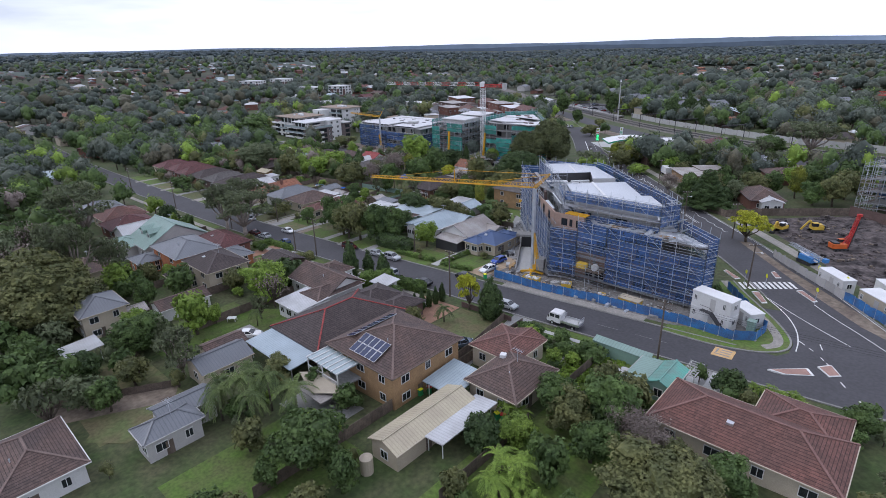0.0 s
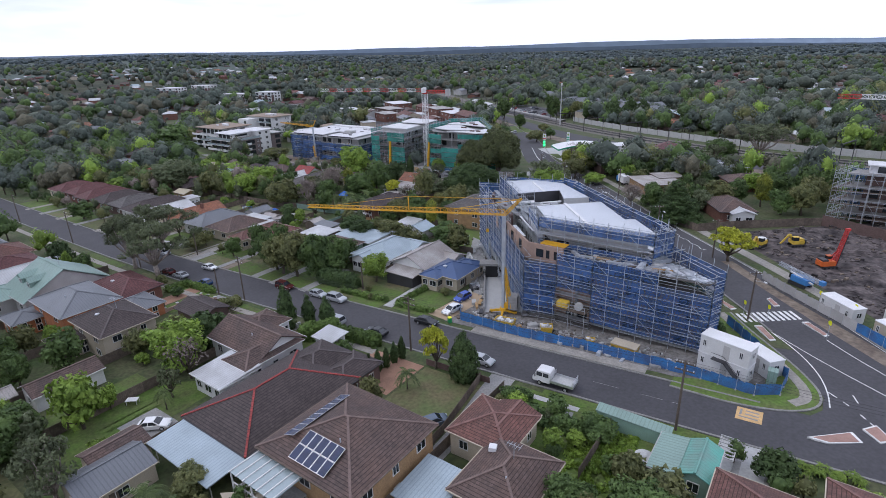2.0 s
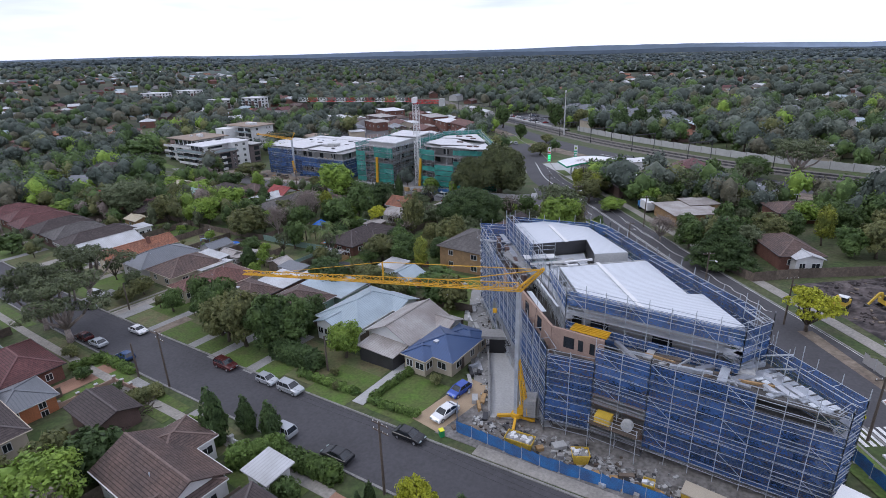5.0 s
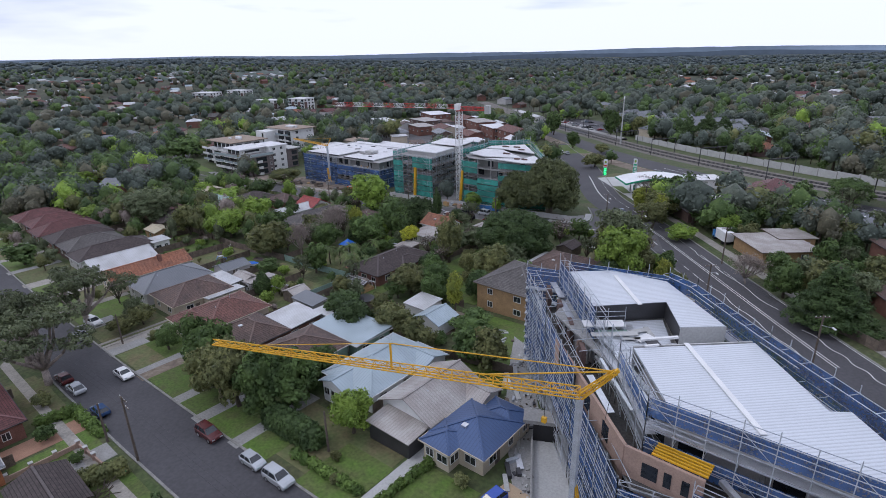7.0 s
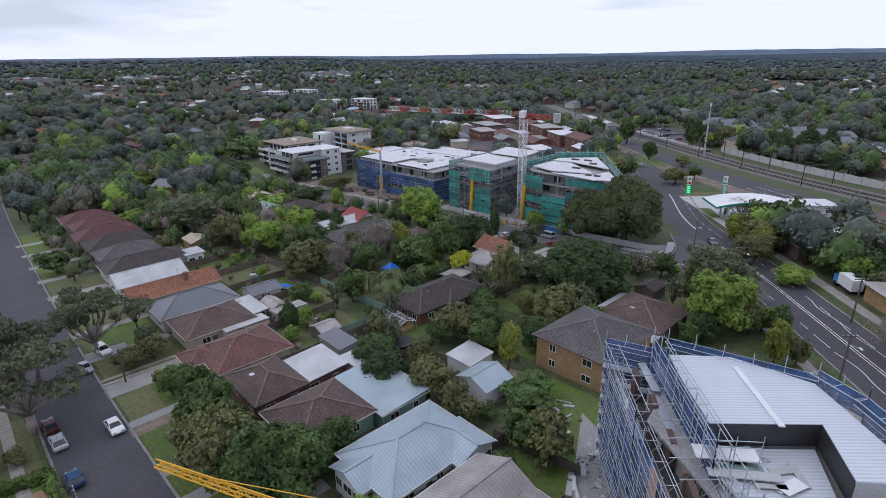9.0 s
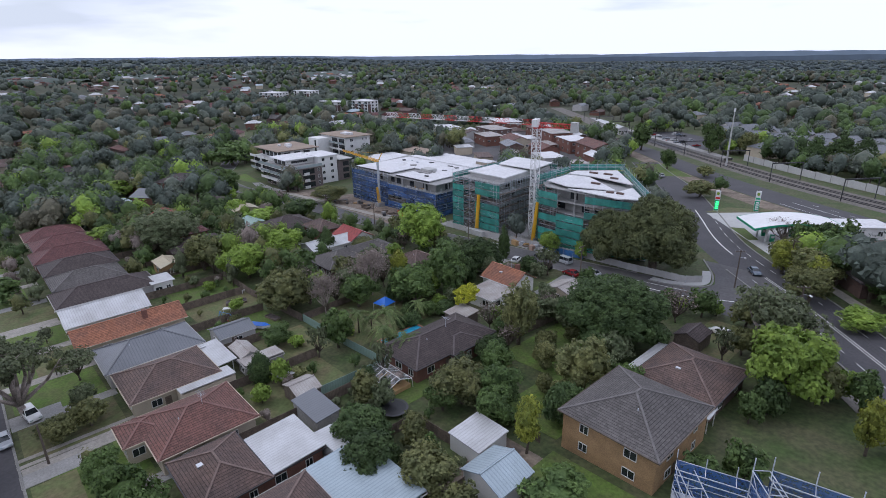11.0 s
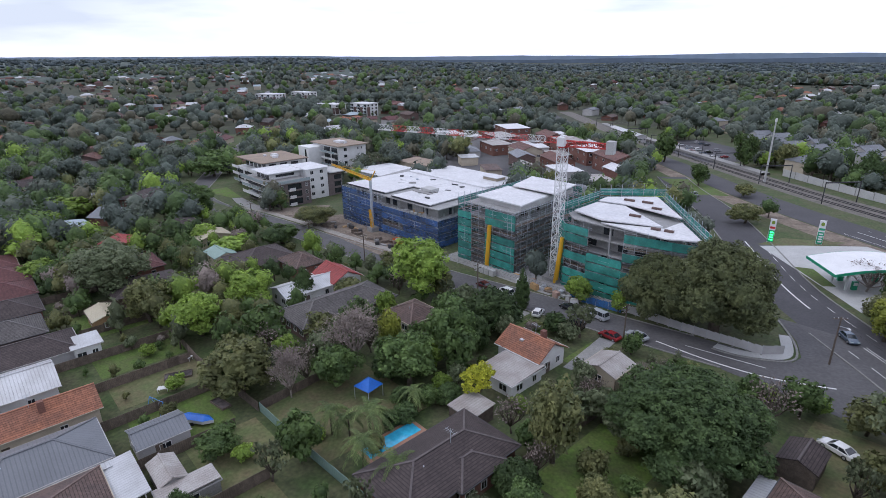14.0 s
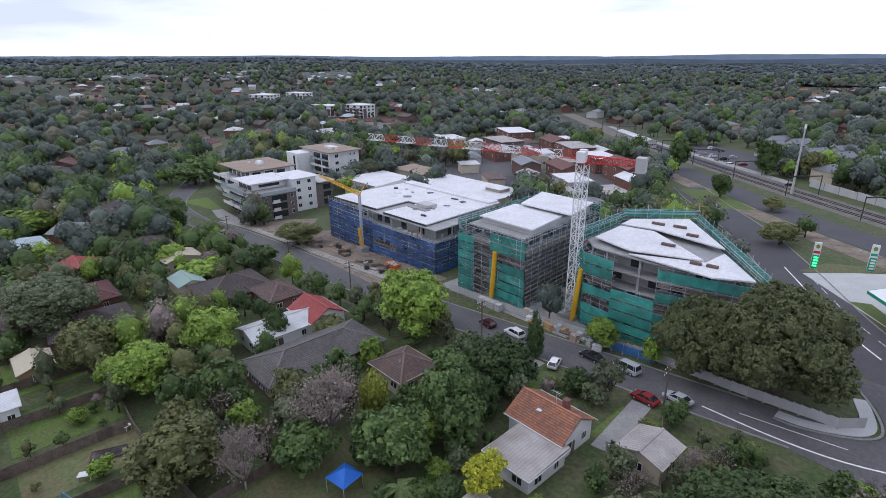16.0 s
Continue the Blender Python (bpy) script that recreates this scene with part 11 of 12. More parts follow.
def garden_flats():
    """White and dark brick flats at the bend of the side street: a tall rear wing and a brick front wing."""
    zf, fh = -11.2, 2.9
    ob = thing("apartment_building", pose(0, 0, 0), "white and dark brick apartment building with balconies and tan roof", "apartment building")
    part("wall", Mesh().box(-329, 192.6, zf - 2, -303.6, 215.5, zf + 3 * fh), M["white_paint"], ob)
    part("penthouse", Mesh().box(-326.4, 196.0, zf + 3 * fh, -305.4, 213, zf + 4.3 * fh), M["white_paint"], ob)
    part("upper_roof", Mesh().box(-328.8, 192.8, zf + 4.3 * fh, -303.4, 214.8, zf + 4.3 * fh + 0.3), M["roof_tan"], ob)
    part("roof_edge", Mesh().box(-329.0, 192.6, zf + 4.3 * fh - 0.12, -303.2, 215.0, zf + 4.3 * fh), M["steel_dark"], ob)
    for x, y, l, w, h in ((-316, 205, 3.2, 2.4, 1.1), (-312.6, 203.6, 2.2, 1.6, 0.9), (-319.4, 202, 1.2, 1.2, 0.7)):
        part("roof_plant", Mesh().box(x - l / 2, y - w / 2, zf + 4.3 * fh + 0.3, x + l / 2, y + w / 2, zf + 4.3 * fh + 0.3 + h), M["concrete_roof"], ob)
    for i in range(5):
        x = -324.6 + i * 4.2
        part("glazing", Mesh().box(x - 1.5, 195.9, zf + 3 * fh + 0.2, x + 1.5, 196.02, zf + 4 * fh), M["glass"], ob)
    for i in range(3):
        part("glazing", Mesh().box(-305.44, 197 + i * 5.2, zf + 3 * fh + 0.3, -305.34, 200.4 + i * 5.2, zf + 4 * fh - 0.1), M["glass"], ob)
    for k in range(1, 4):
        for x0, x1 in ((-328.8, -322.4), (-320.6, -313.2), (-311.6, -304.4)):
            bl = part("balcony", Mesh().box(x0, 190.4, zf + k * fh - 0.22, x1, 192.7, zf + k * fh), M["concrete_new"], ob)
            part("balustrade", Mesh().box(x0, 190.4, zf + k * fh, x1, 190.5, zf + k * fh + 1.0), M["white_paint" if (k + int(x0)) % 3 else "glass_rail"], bl)
    for k in range(3):
        for x0, x1 in ((-328.4, -322.8), (-320.2, -313.6), (-311.2, -304.8)):
            part("recess", Mesh().box(x0, 192.45, zf + k * fh + 0.1, x1, 192.62, zf + k * fh + 2.4), M["glass"], ob)
    # brick front wing with a glazed roof terrace
    wing = part("brick_wing", Mesh().box(-303.6, 186.5, zf - 2, -277.4, 200.6, zf + 3 * fh), M["brick_grey"], ob, "dark grey brown brick front wing")
    part("terrace", Mesh().box(-304, 183.6, zf + 3 * fh, -276.8, 201, zf + 3 * fh + 0.25), M["concrete"], ob)
    for a, b in (((-303.6, 183.8), (-277.0, 183.8)), ((-277.0, 183.8), (-277.0, 200.6))):
        part("glass_rail", Mesh().beam((*a, zf + 3 * fh + 0.8), (*b, zf + 3 * fh + 0.8), 0.06, 1.1), M["glass_rail"], ob)
    for k in range(1, 4):
        for x0, x1 in ((-303, -294.6), (-293.6, -286), (-285, -277.2)):
            bl = part("balcony", Mesh().box(x0, 183.6, zf + k * fh - 0.22, x1, 186.6, zf + k * fh), M["white_paint"], ob)
            if k < 3:
                part("balustrade", Mesh().box(x0, 183.6, zf + k * fh, x1, 183.7, zf + k * fh + 1.0), M["white_paint" if k == 1 else "glass_rail"], bl)
    for k in range(3):
        for x0, x1 in ((-302.6, -295), (-293.2, -286.4), (-284.6, -278)):
            part("recess", Mesh().box(x0, 186.3, zf + k * fh + 0.1, x1, 186.55, zf + k * fh + 2.5), M["glass"], ob)
        for y in (188.8, 198.9):
            window_on(wing, (-277.36, y, zf + k * fh + 1.6), 0, 1.0, 1.5)
        bl = part("balcony", Mesh().box(-277.4, 191.0, zf + k * fh, -276.0, 193.6, zf + k * fh + 0.2), M["white_paint"], ob)
        part("balustrade", Mesh().box(-276.1, 191.0, zf + k * fh + 0.2, -276.0, 193.6, zf + k * fh + 1.2), M["white_paint"], bl)
        part("recess", Mesh().box(-277.5, 191.1, zf + k * fh + 0.2, -277.34, 196.8, zf + k * fh + 2.4), M["glass"], ob)
    part("top_flat", Mesh().box(-298.6, 188.4, zf + 3 * fh + 0.2, -287.0, 202, zf + 4 * fh - 0.1), M["white_paint"], ob)
    part("roof", Mesh().box(-300.4, 186.8, zf + 4 * fh - 0.1, -285.0, 203, zf + 4 * fh + 0.2), M["concrete_roof"], ob)
    for i in range(3):
        part("glazing", Mesh().box(-298 + i * 3.7, 188.3, zf + 3 * fh + 0.3, -295 + i * 3.7, 188.42, zf + 4 * fh - 0.4), M["glass"], ob)
    part("glazing", Mesh().box(-287.04, 191, zf + 3 * fh + 1.0, -286.94, 199, zf + 3 * fh + 2.0), M["glass"], ob)
    # white stair bay and the brick end
    part("stair_bay", Mesh().box(-296, 202, zf - 2, -282.4, 211.6, zf + 4 * fh), M["white_paint"], ob)
    part("roof", Mesh().box(-297, 201.6, zf + 4 * fh, -281.8, 212.4, zf + 4 * fh + 0.35), M["concrete_roof"], ob)
    for y in (204.4, 208.8):
        bay_of_windows(ob, -282.38, y, 0, zf, 4, fh, 1.5, 1.4)
    part("brick_end", Mesh().box(-300, 211.6, zf - 2, -282.0, 218, zf + 3 * fh), M["brick_grey"], ob)
    part("end_roof", Mesh().box(-301, 211.8, zf + 3 * fh + 0.5, -280.6, 219, zf + 3 * fh + 0.85), M["concrete_new"], ob)
    for k in range(3):
        part("recess", Mesh().box(-282.1, 214.4, zf + k * fh + 0.3, -281.94, 217.6, zf + k * fh + 2.3), M["glass"], ob)
    # rear block
    ob = thing("apartment_building", pose(0, 0, 0), "tall white apartment building with tan flat roof", "apartment building")
    zr = -11.0
    part("wall", Mesh().box(-334, 234.6, zr - 2, -310.2, 250.2, zr + 14.0), M["white_paint"], ob)
    part("upper_roof", Mesh().box(-335, 233.4, zr + 14.0, -308.6, 251, zr + 14.35), M["roof_tan"], ob)
    part("annex", Mesh().box(-334, 226.4, zr - 2, -324, 234.6, zr + 13.0), M["white_paint"], ob)
    part("annex_window", Mesh().box(-327.6, 226.3, zr + 3, -326.2, 226.45, zr + 12), M["glass"], ob)
    part("roof_plant", Mesh().box(-323, 240, zr + 14.35, -317, 243.4, zr + 15.3).box(-316.4, 241, zr + 14.35, -314.8, 242.6, zr + 15.5), M["concrete_roof"], ob)
    for k in range(4):
        for x0, x1 in ((-323.4, -317.4), (-316.6, -310.8)):
            bl = part("balcony", Mesh().box(x0, 232.6, zr + k * 3.1 + 1.2, x1, 234.7, zr + k * 3.1 + 1.4), M["concrete_new"], ob)
            part("balustrade", Mesh().box(x0, 232.6, zr + k * 3.1 + 1.4, x1, 232.7, zr + k * 3.1 + 2.3), M["glass_rail" if k % 2 else "white_paint"], bl)
            part("recess", Mesh().box(x0 + 0.4, 234.4, zr + k * 3.1 + 1.5, x1 - 0.4, 234.65, zr + k * 3.1 + 3.8), M["glass"], ob)
        window_on(ob, (-310.18, 238.4, zr + k * 3.1 + 3.0), 0, 1.8, 1.5)
        for y in (245.6, 247.8):
            window_on(ob, (-310.18, y, zr + k * 3.1 + 3.0), 0, 0.8, 1.3)


garden_flats()
patch("lawn", [(-322, 174), (-312, 175.5), (-304, 178.5), (-304, 183), (-322, 184)], 0.09, M["lawn"], "clipped lawn in front of the flats", "lawn")
patch("forecourt", [(-303.4, 178.8), (-292, 176.5), (-276, 176.8), (-274, 183), (-303.4, 183)], 0.09, M["concrete"], "paved forecourt of the flats", "forecourt")
patch("yard_earth", [(-273.5, 177), (-248, 178), (-249, 190), (-262, 200), (-274, 196)], 0.06, M["earth_dry"], "bare brown earth beside the flats", "bare earth")
house(-274, 239, 32, 20, 5.2, "flat", "render_grey", "concrete_roof", "low white flat roofed hall", category="shop", name="shop", wins=0)
house(-282, 262, 20, 12, 5.5, "flat", "cream", "roof_tan", "cream rendered shop with parapet", category="shop", name="shop", wins=2)
house(-238, 250, 40, 17, 6.0, "flat", "cream", "concrete_roof", "white roofed supermarket with cream parapet", category="shop", name="shop", wins=0)
house(-226, 252, 7, 5, 7.0, "flat", "cream", "concrete_roof", "cream sign tower of the supermarket", category="shop", name="shop", wins=0, wings=())
for i, (x, y, l, w, h, r, m) in enumerate(((-215, 322, 22, 12, 7, -32, "brick_red"), (-238, 336, 20, 12, 7, -32, "brick_red"), (-262, 352, 22, 13, 8, -32, "brick_red"), (-286, 368, 20, 12, 7, -32, "brick_red"), (-312, 352, 24, 14, 7, -20, "brick_brown"), (-330, 384, 26, 16, 8, -30, "brick_red"),
                                                   (-240, 312, 18, 10, 5, -30, "brick_red"), (-222, 292, 16, 10, 5, -30, "render_grey"), (-200, 284, 14, 9, 4.5, -30, "render_grey"), (-268, 322, 18, 12, 6, -30, "cream"), (-296, 330, 20, 12, 6, -24, "brick_red"), (-345, 340, 22, 12, 7, -20, "white_paint"))):
    house(x, y, l, w, h, "gable_x" if i % 3 == 0 else "flat", m, "tile_red" if i % 3 == 0 else ("iron_old", "concrete_roof")[i % 2], "older brick shop building in the village centre", rot=r, wins=3, storeys=2 if h > 6 else 1, category="shop", name="shop", door=False)
rv = random.Random(4)
near = [(o.location.x, o.location.y) for o in scene.objects if o.get("category") == "shop"]
for k in range(200):
    x, y = rv.uniform(-335, -200), rv.uniform(275, 392)
    if abs((y - 322) + 0.72 * (x + 262)) > 44 or any(math.hypot(x - a, y - b) < 15 for a, b in near):
        continue
    near.append((x, y))
    house(x, y, rv.uniform(9, 16), rv.uniform(7, 11), rv.choice((3.6, 4.2, 6.0)), rv.choice(("flat", "flat", "gable_x", "hip")), rv.choice(("render_grey", "cream", "brick_red", "brick_brown", "white_paint")), rv.choice(("iron_old", "concrete_roof", "tile_brown", "iron_grey", "iron_white")), "low older shop or office in the village centre", rot=-34 + rv.uniform(-4, 4), wins=0, category="shop", name="shop", door=False, cap=False, gutter="")
house(-193, 262, 16, 10, 4.2, "hip", "white_paint", "iron_grey", "white corner shop with grey roof", rot=-30, category="shop", name="shop")
flats(-735, 404, 28, 22, 20, 6, "distant white apartment tower", pent=False, base=-17.0)
flats(-728, 446, 30, 16, 10, 3, "distant pale flat roofed block", pent=False, base=-7.5)
flats(-546, 412, 22, 16, 10, 4, "distant white apartment block", pent=False, base=-12.4)
flats(-588, 400, 30, 14, 5, 3, "distant long pale block", pent=False, base=-11.4)
# town houses beyond the railway
for i in range(16):
    x, y = -192 + (i % 8) * 11.5 - (i // 8) * 4, 424 - (i % 8) * 7.5 + (i // 8) * 24
    house(x, y, 9.0, 11.0, 5.6, "gable_y", "render_grey", "iron_grey", "grey terrace house with slate roof beyond the railway", rot=-30, rise=2.6, wins=1, storeys=1, door=False, gutter="")


# ---- far suburbs, woods and ridges ----
rf = random.Random(21)


def near_road(x, y):
    for line, w in ((ROAD_A, 8), (ROAD_B, 10), (ROAD_C, 8), (ROAD_D, 12), (RAIL, 16)):
        for (x0, y0), (x1, y1) in zip(line, line[1:]):
            dx, dy = x1 - x0, y1 - y0
            u = max(0, min(1, ((x - x0) * dx + (y - y0) * dy) / (dx * dx + dy * dy)))
            if math.hypot(x - x0 - u * dx, y - y0 - u * dy) < w:
                return True
    return False


taken = [(o.location.x, o.location.y, 11.0) for o in scene.objects if o.parent is None and o.get("category") in ("house", "shop", "garage", "apartment building", "station")]
taken += [(-108, 201, 20), (-112, 262, 22), (-92, 262, 14), (-299, 193, 26), (-331, 248, 26), (-272, 238, 20), (-238, 250, 22), (-282, 262, 16), (-215, 207, 40), (-172, 205, 24), (-142, 212, 26), (-103, 237, 24), (-50, 103, 36), (-170, 300, 22), (-2, 142, 40), (-2, 178, 24), (-212, 410, 40), (-268, 430, 26), (-262, 285, 34), (-252, 318, 40), (-300, 345, 40), (-220, 300, 26), (-330, 375, 36), (-318, 196, 34), (-322, 240, 24), (-270, 201, 20), (-285, 172, 12)]


CELLS = {}


def mark(a, b, c):
    for i in range(int((a - c - 12) // 30), int((a + c + 12) // 30) + 1):
        for j in range(int((b - c - 12) // 30), int((b + c + 12) // 30) + 1):
            CELLS.setdefault((i, j), []).append((a, b, c))


for spot in taken:
    mark(*spot)


def free(x, y, r):
    return not near_road(x, y) and all((x - a) ** 2 + (y - b) ** 2 > (r + c - 6) ** 2 for a, b, c in CELLS.get((int(x // 30), int(y // 30)), ()))


cols = ("tile_brown", "tile_red", "tile_dark", "tile_maroon", "iron_grey", "iron_white", "tile_orange", "iron_pale", "tile_brown", "tile_grey")
walls = ("cream", "cream", "brick_red", "render_grey", "brick_brown")
roofs = Mesh()
SLOTS = tuple(dict.fromkeys(walls + cols + ("iron_white",)))


def plain_house(x, y, L, W, h, kind, wall, roof, rot):
    """Walls and a pitched roof with eaves, for the joined distant houses."""
    c, s, z = math.cos(radians(rot)), math.sin(radians(rot)), G(x, y)
    at = lambda u, v, k: (x + c * u - s * v, y + s * u + c * v, z + k)
    a, b = L / 2, W / 2
    roofs.prism([at(*q, 0)[:2] for q in ((-a, -b), (a, -b), (a, b), (-a, b))], z - 0.5, z + h, SLOTS.index(wall))
    if W > L:
        rot, L, W = rot + 90, W, L
        c, s, a, b = math.cos(radians(rot)), math.sin(radians(rot)), L / 2, W / 2
    a, b, m = a + 0.5, b + 0.5, SLOTS.index(roof)
    r, t = (a - b if kind == "hip" else a), h + b * 0.45
    e = [at(-a, -b, h - 0.05), at(a, -b, h - 0.05), at(a, b, h - 0.05), at(-a, b, h - 0.05)]
    p, q = at(-r, 0, t), at(r, 0, t)
    roofs.poly([e[0], e[1], q, p], m).poly([e[2], e[3], p, q], m).poly([e[1], e[2], q], m).poly([e[3], e[0], p], m).poly(e[::-1], m)


# open pockets of low gardens where the far houses show between the woods
rg_ = random.Random(8)
CLEAR = []
for k in range(64):
    az, d = radians(rg_.choice((rg_.uniform(80, 190), rg_.uniform(140, 190), rg_.uniform(78, 110)))), rg_.uniform(330, 1500)
    CLEAR.append((-60 + d * math.cos(az), 90 + d * math.sin(az), rg_.uniform(22, 46) * (1.0 if d < 800 else 1.4), az))


def in_clear(x, y):
    for a, b, r, az in CLEAR:
        u, v = (x - a) * math.cos(az) + (y - b) * math.sin(az), -(x - a) * math.sin(az) + (y - b) * math.cos(az)
        if (u / 1.7) ** 2 + v * v < r * r:
            return True
    return False


made = 0
for k in range(16000):
    az, d = radians(rf.uniform(76, 192)), rf.uniform(90, 620) if made < 120 else math.sqrt(rf.uniform(260 ** 2, 1700 ** 2))
    if made >= 820:
        break
    x, y = -60 + d * math.cos(az), 90 + d * math.sin(az)
    if (-275 < x < 2 and 0 < y < 190 and not (x < -205 and y > 108)) or y < -40:
        continue
    if d > 700 and rf.random() < 0.45 and az < radians(135):
        continue
    if made >= 120 and k % 2:
        a, b, r, az = rf.choice(CLEAR)
        x, y = a + rf.gauss(0, r * 0.8), b + rf.gauss(0, r * 0.8)
        d = math.hypot(x + 60, y - 90)
    if not free(x, y, 11):
        continue
    mark(x, y, 11)
    made += 1
    pale = rf.random() < 0.22
    form = (x, y, rf.uniform(9, 13), rf.uniform(9, 16), rf.choice((2.9, 3.0, 5.2)), rf.choice(("hip", "hip", "gable_x", "gable_y")), rf.choice(walls), "iron_white" if pale and d > 500 else rf.choice(cols))
    turn = rf.choice((0, 10, -30, 40)) + rf.uniform(-5, 5)
    if made <= 120:
        house(*form, "suburban house with a pitched roof among trees", rot=turn, wins=0, door=False, cap=False, gutter="")
    else:
        plain_house(*form, turn)
for i in range(19):
    for j in range(15):
        x, y = -400 + i * 38 + rf.uniform(-4, 4), -300 + j * 40 + rf.uniform(-4, 4)
        if (y > -24 and x < 52) or y > 200 or not free(x, y, 11):
            continue
        mark(x, y, 11)
        plain_house(x, y, rf.uniform(9, 13), rf.uniform(10, 16), 3.0, "hip", rf.choice(walls), rf.choice(cols), rf.uniform(-4, 4))
tagged(part("distant_houses", roofs, [M[q] for q in SLOTS]), "distant suburban houses with mixed tiled and iron roofs", "houses", kind="stuff")


def clear_of_houses(x, y, r):
    for a, b, l, w, rot in FOOT:
        c, s = math.cos(radians(rot)), math.sin(radians(rot))
        u, v = c * (x - a) + s * (y - b), -s * (x - a) + c * (y - b)
        if abs(u) < l + r and abs(v) < w + r:
            return False
    return not near_road(x, y)


crowd = Crowd()
placed = [(o.location.x, o.location.y) for o in scene.objects if o.get("category") == "tree"]
KINDS = ("broad", "broad", "broad", "olive", "olive", "light", "deep", "euc", "grey", "bare", "broad")
KEEP_OPEN = [(-152, 133, -144, 142), (-156, 116, -140.5, 124.5), (-154, 124.5, -136, 134), (-146, 130, -138.5, 138.5), (-180, 112, -168, 123), (-262, 60, -76, 83), (-91, 111, -72, 125), (-98, 114, -92, 124), (-138, 127, -133, 139), (-79, 78, -61, 92), (-80, 80, -60, 122), (-58, 54, -46, 68), (-48, 40, -44, 70), (-26, 80, 4, 106), (-86, 30, -76, 41), (-150, 134, -143, 140), (-132, 164, -128, 178), (-98, 166, -90, 174)]
for x0, y0, x1, y1, count, h0, h1 in ((-262, 106, -198, 166, 85, 6, 11), (-198, 120, -140, 170, 50, 5, 9), (-140, 104, -100, 176, 40, 3.0, 7), (-100, 104, -76, 180, 14, 3.5, 7), (-75, 8, -12, 60, 58, 2.2, 6), (-128, 6, -75, 62, 44, 4, 9),
                                      (-262, 4, -128, 64, 100, 6, 12), (-262, 78, -98, 92, 34, 3, 6), (-100, 150, -40, 238, 64, 4, 10), (-24, 188, 20, 240, 34, 5, 10), (-56, 232, 30, 262, 30, 5, 10), (-255, 102, -100, 122, 40, 1.6, 3.6), (-190, 160, -100, 178, 22, 3, 6), (-20, 52, 4, 68, 10, 2, 4)):
    made = 0
    for _ in range(count * 12):
        if made >= count:
            break
        x, y, h = rf.uniform(x0, x1), rf.uniform(y0, y1), rf.uniform(h0, h1)
        w = h * rf.uniform(0.75, 1.15)
        if not clear_of_houses(x, y, w * 0.3) or any(a < x < c and b < y < d for a, b, c, d in KEEP_OPEN) or any((x - a) ** 2 + (y - b) ** 2 < (w * 0.55) ** 2 for a, b in placed):
            continue
        placed.append((x, y))
        made += 1
        crowd.add(rf.choice(KINDS), x, y, h, w, rf.randrange(360), 0 if x < -175 or w < 3.2 else 1)
crowd.build("garden_shrubbery", "mixed green trees and shrubs filling the gardens")



def tree_crowd(name, count, d0, d1, label, detail, hmin, hmax):
    many, made = Crowd(), 0
    for _ in range(count * 6):
        if made >= count:
            break
        az, d = radians(rf.uniform(62, 203)), math.sqrt(rf.uniform(d0 * d0, d1 * d1))
        x, y = -60 + d * math.cos(az), 90 + d * math.sin(az)
        if not free(x, y, 3.0) or (-262 < x < -2 and 10 < y < 190):
            continue
        made += 1
        h = rf.uniform(hmin, hmax) * rf.choice((0.7, 1, 1, 1.15))
        if d0 > 300 and in_clear(x, y):
            if rf.random() < 0.45:
                continue
            h *= 0.38
        many.add(rf.choice(FAR_KINDS), x, y, h, h * (rf.uniform(0.75, 1.15) if detail == 0 else rf.uniform(0.8, 1.2) if detail > -3 else rf.uniform(1.3, 2.2)), rf.randrange(360), detail)
    return many.build(name, label)


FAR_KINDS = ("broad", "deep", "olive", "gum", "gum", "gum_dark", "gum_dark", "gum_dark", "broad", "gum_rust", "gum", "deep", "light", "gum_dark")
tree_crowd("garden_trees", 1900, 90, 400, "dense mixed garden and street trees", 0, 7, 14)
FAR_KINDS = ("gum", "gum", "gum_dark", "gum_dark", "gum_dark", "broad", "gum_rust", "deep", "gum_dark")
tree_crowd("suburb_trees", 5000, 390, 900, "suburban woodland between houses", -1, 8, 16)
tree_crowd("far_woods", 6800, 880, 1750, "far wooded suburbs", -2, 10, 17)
# most of these leaf colours hold the blue of distance
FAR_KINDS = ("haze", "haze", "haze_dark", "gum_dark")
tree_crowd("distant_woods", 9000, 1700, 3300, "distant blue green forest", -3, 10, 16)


# the suburb goes on behind and beside the start of the flight
around = Crowd()
for _ in range(1500):
    x, y = rf.uniform(-420, 330), rf.uniform(-330, 330)
    if (y > -22 and x < 48) or near_road(x, y) or not free(x, y, 4):
        continue
    around.add(rf.choice(("broad", "olive", "gum", "deep", "gum_dark")), x, y, rf.uniform(5, 12), rf.uniform(5, 10), rf.randrange(360), -2)
around.build("outlying_trees", "garden trees of the surrounding suburb")


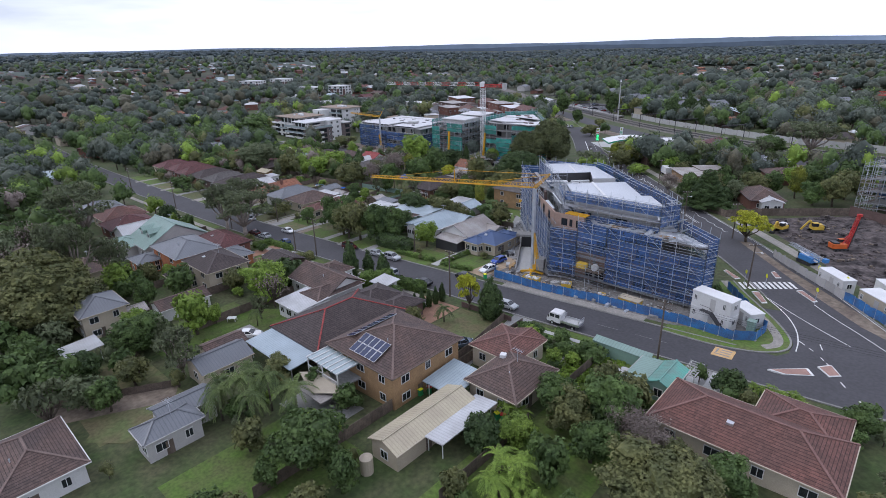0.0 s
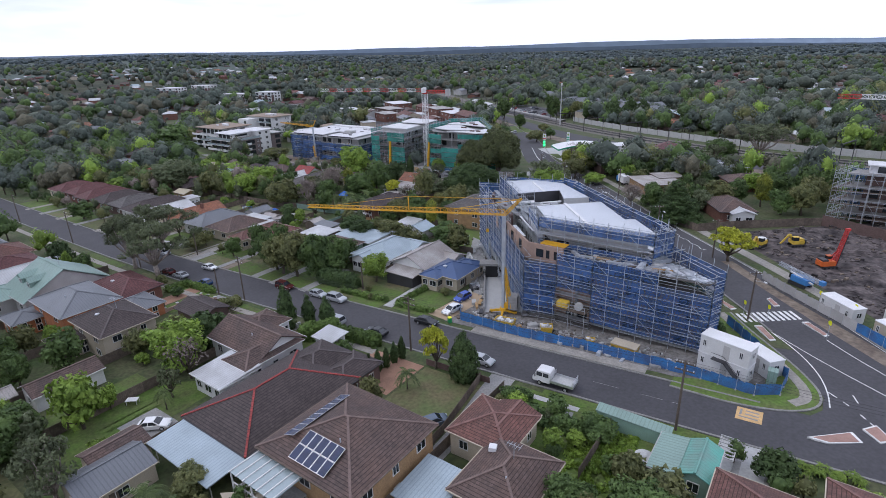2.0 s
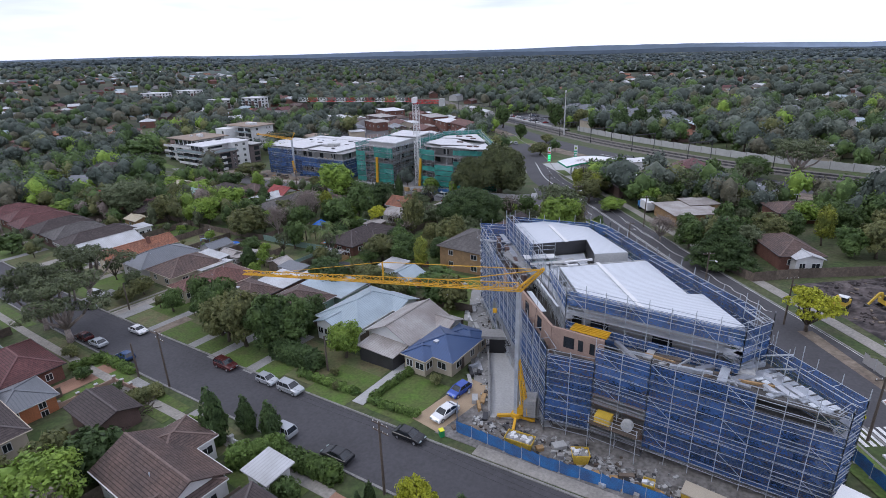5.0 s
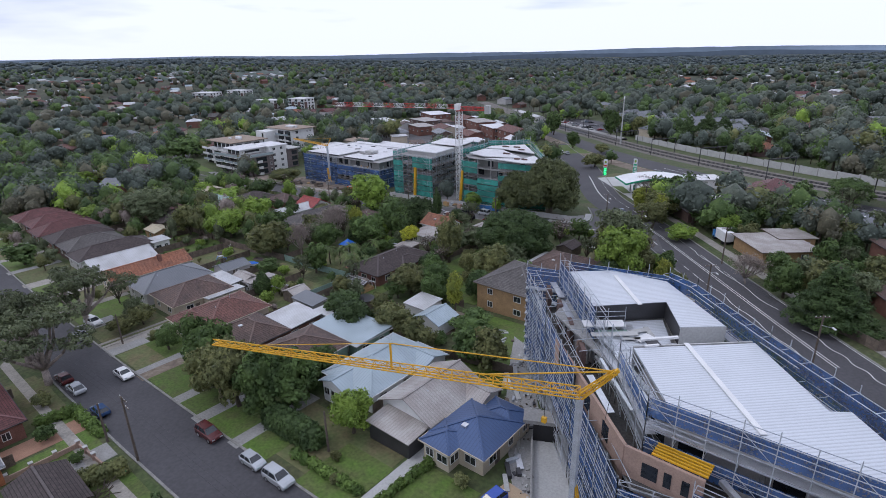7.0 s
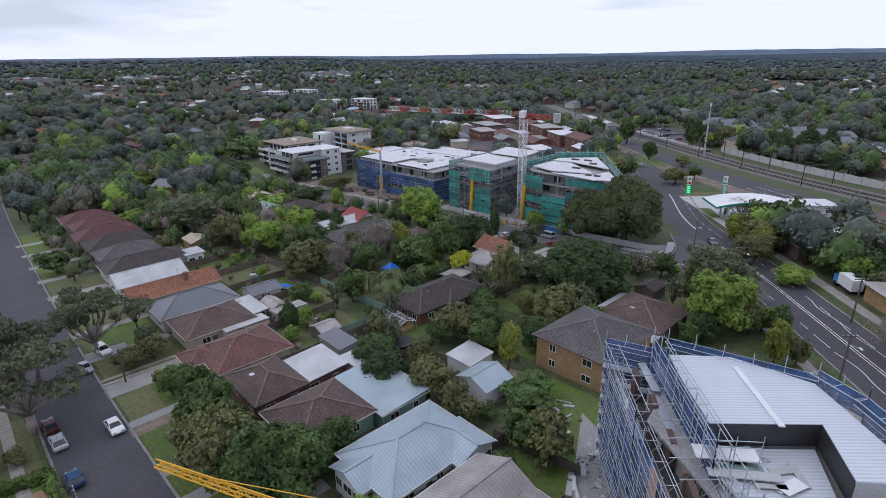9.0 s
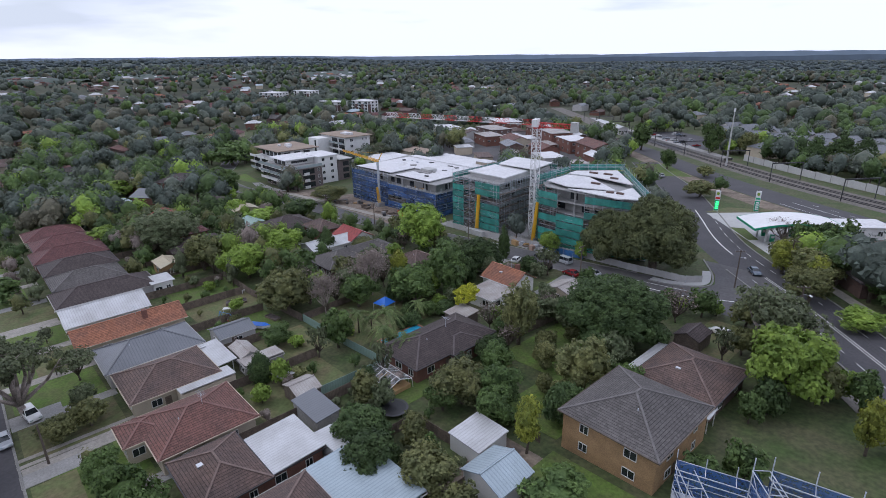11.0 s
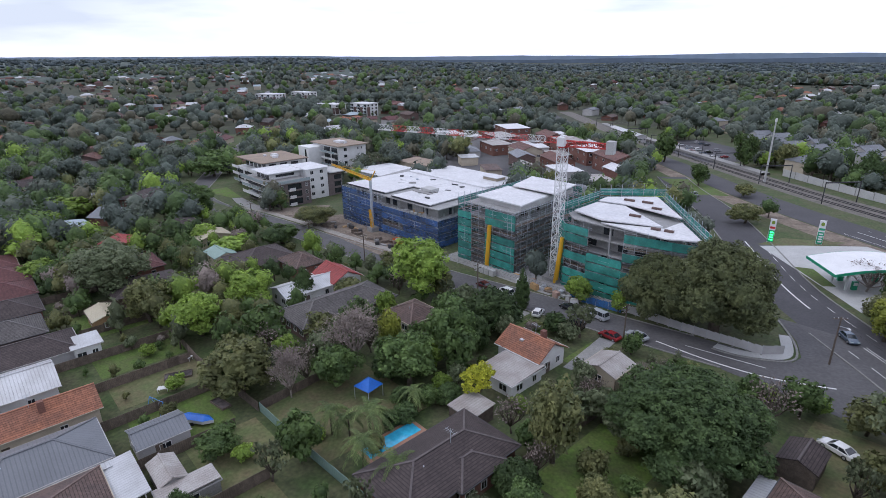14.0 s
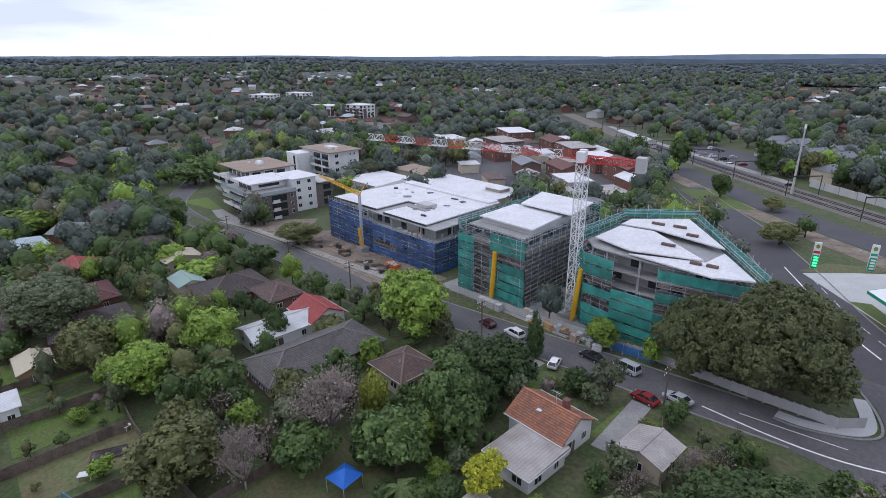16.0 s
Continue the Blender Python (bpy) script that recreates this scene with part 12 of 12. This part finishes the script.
def canopy(name, d0, d1, rows, cols_, low, high, material, label):
    """The lumpy top of far woodland, opened round houses and roads."""
    mb = Mesh()
    for i in range(rows + 1):
        d = d0 * (d1 / d0) ** (i / rows)
        for j in range(cols_ + 1):
            az = radians(58 + 150 * (j + 0.5 * (i % 2)) / cols_)
            x, y = -60 + d * math.cos(az), 90 + d * math.sin(az)
            n1, n2 = noise.noise((x / 16, y / 16, 1.7)), noise.noise((x / 70, y / 70, 5.1))
            top = low + (high - low) * min(1.3, max(0.0, 0.5 + 0.8 * n1 + 0.6 * n2))
            mb.v.append((x, y, G(x, y) + (top if d > 1250 or (free(x, y, 7.0) and not in_clear(x, y)) else 0.4)))
    w = cols_ + 1
    mb.f = [(i * w + j, i * w + j + 1, (i + 1) * w + j + 1, (i + 1) * w + j) for i in range(rows) for j in range(cols_)]
    mb.m = [0] * len(mb.f)
    return tagged(part(name, mb, M[material], None, "", True), label, "woodland", kind="stuff")


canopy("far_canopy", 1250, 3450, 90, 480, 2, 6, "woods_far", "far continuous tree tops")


def ridge(name, d, az0, az1, height, rough, material, label, seed):
    mb, prev = Mesh(), None
    for i in range(221):
        az = radians(az0 + (az1 - az0) * i / 220)
        x, y = -60 + d * math.cos(az), 90 + d * math.sin(az)
        u = i / 220
        z = height(math.degrees(az)) + rough * noise.noise((i * 0.06, seed, 0)) + rough * 0.4 * noise.noise((i * 0.4, seed, 3))
        row = ((x, y, -60), (x, y, z))
        if prev:
            mb.poly([prev[0], row[0], row[1], prev[1]])
        prev = row
    return tagged(part(name, mb, material), label, "distant hills", kind="structure")


HORIZON = ((60, 2), (88, 14), (100, 36), (126, 34), (138, 38), (164, 58), (205, 58))


def skyline(a):
    for (a0, z0), (a1, z1) in zip(HORIZON, HORIZON[1:]):
        if a <= a1:
            return z0 + (z1 - z0) * max(0, (a - a0) / (a1 - a0))
    return HORIZON[-1][1]


# flat backdrops, each one farther out painted with more haze
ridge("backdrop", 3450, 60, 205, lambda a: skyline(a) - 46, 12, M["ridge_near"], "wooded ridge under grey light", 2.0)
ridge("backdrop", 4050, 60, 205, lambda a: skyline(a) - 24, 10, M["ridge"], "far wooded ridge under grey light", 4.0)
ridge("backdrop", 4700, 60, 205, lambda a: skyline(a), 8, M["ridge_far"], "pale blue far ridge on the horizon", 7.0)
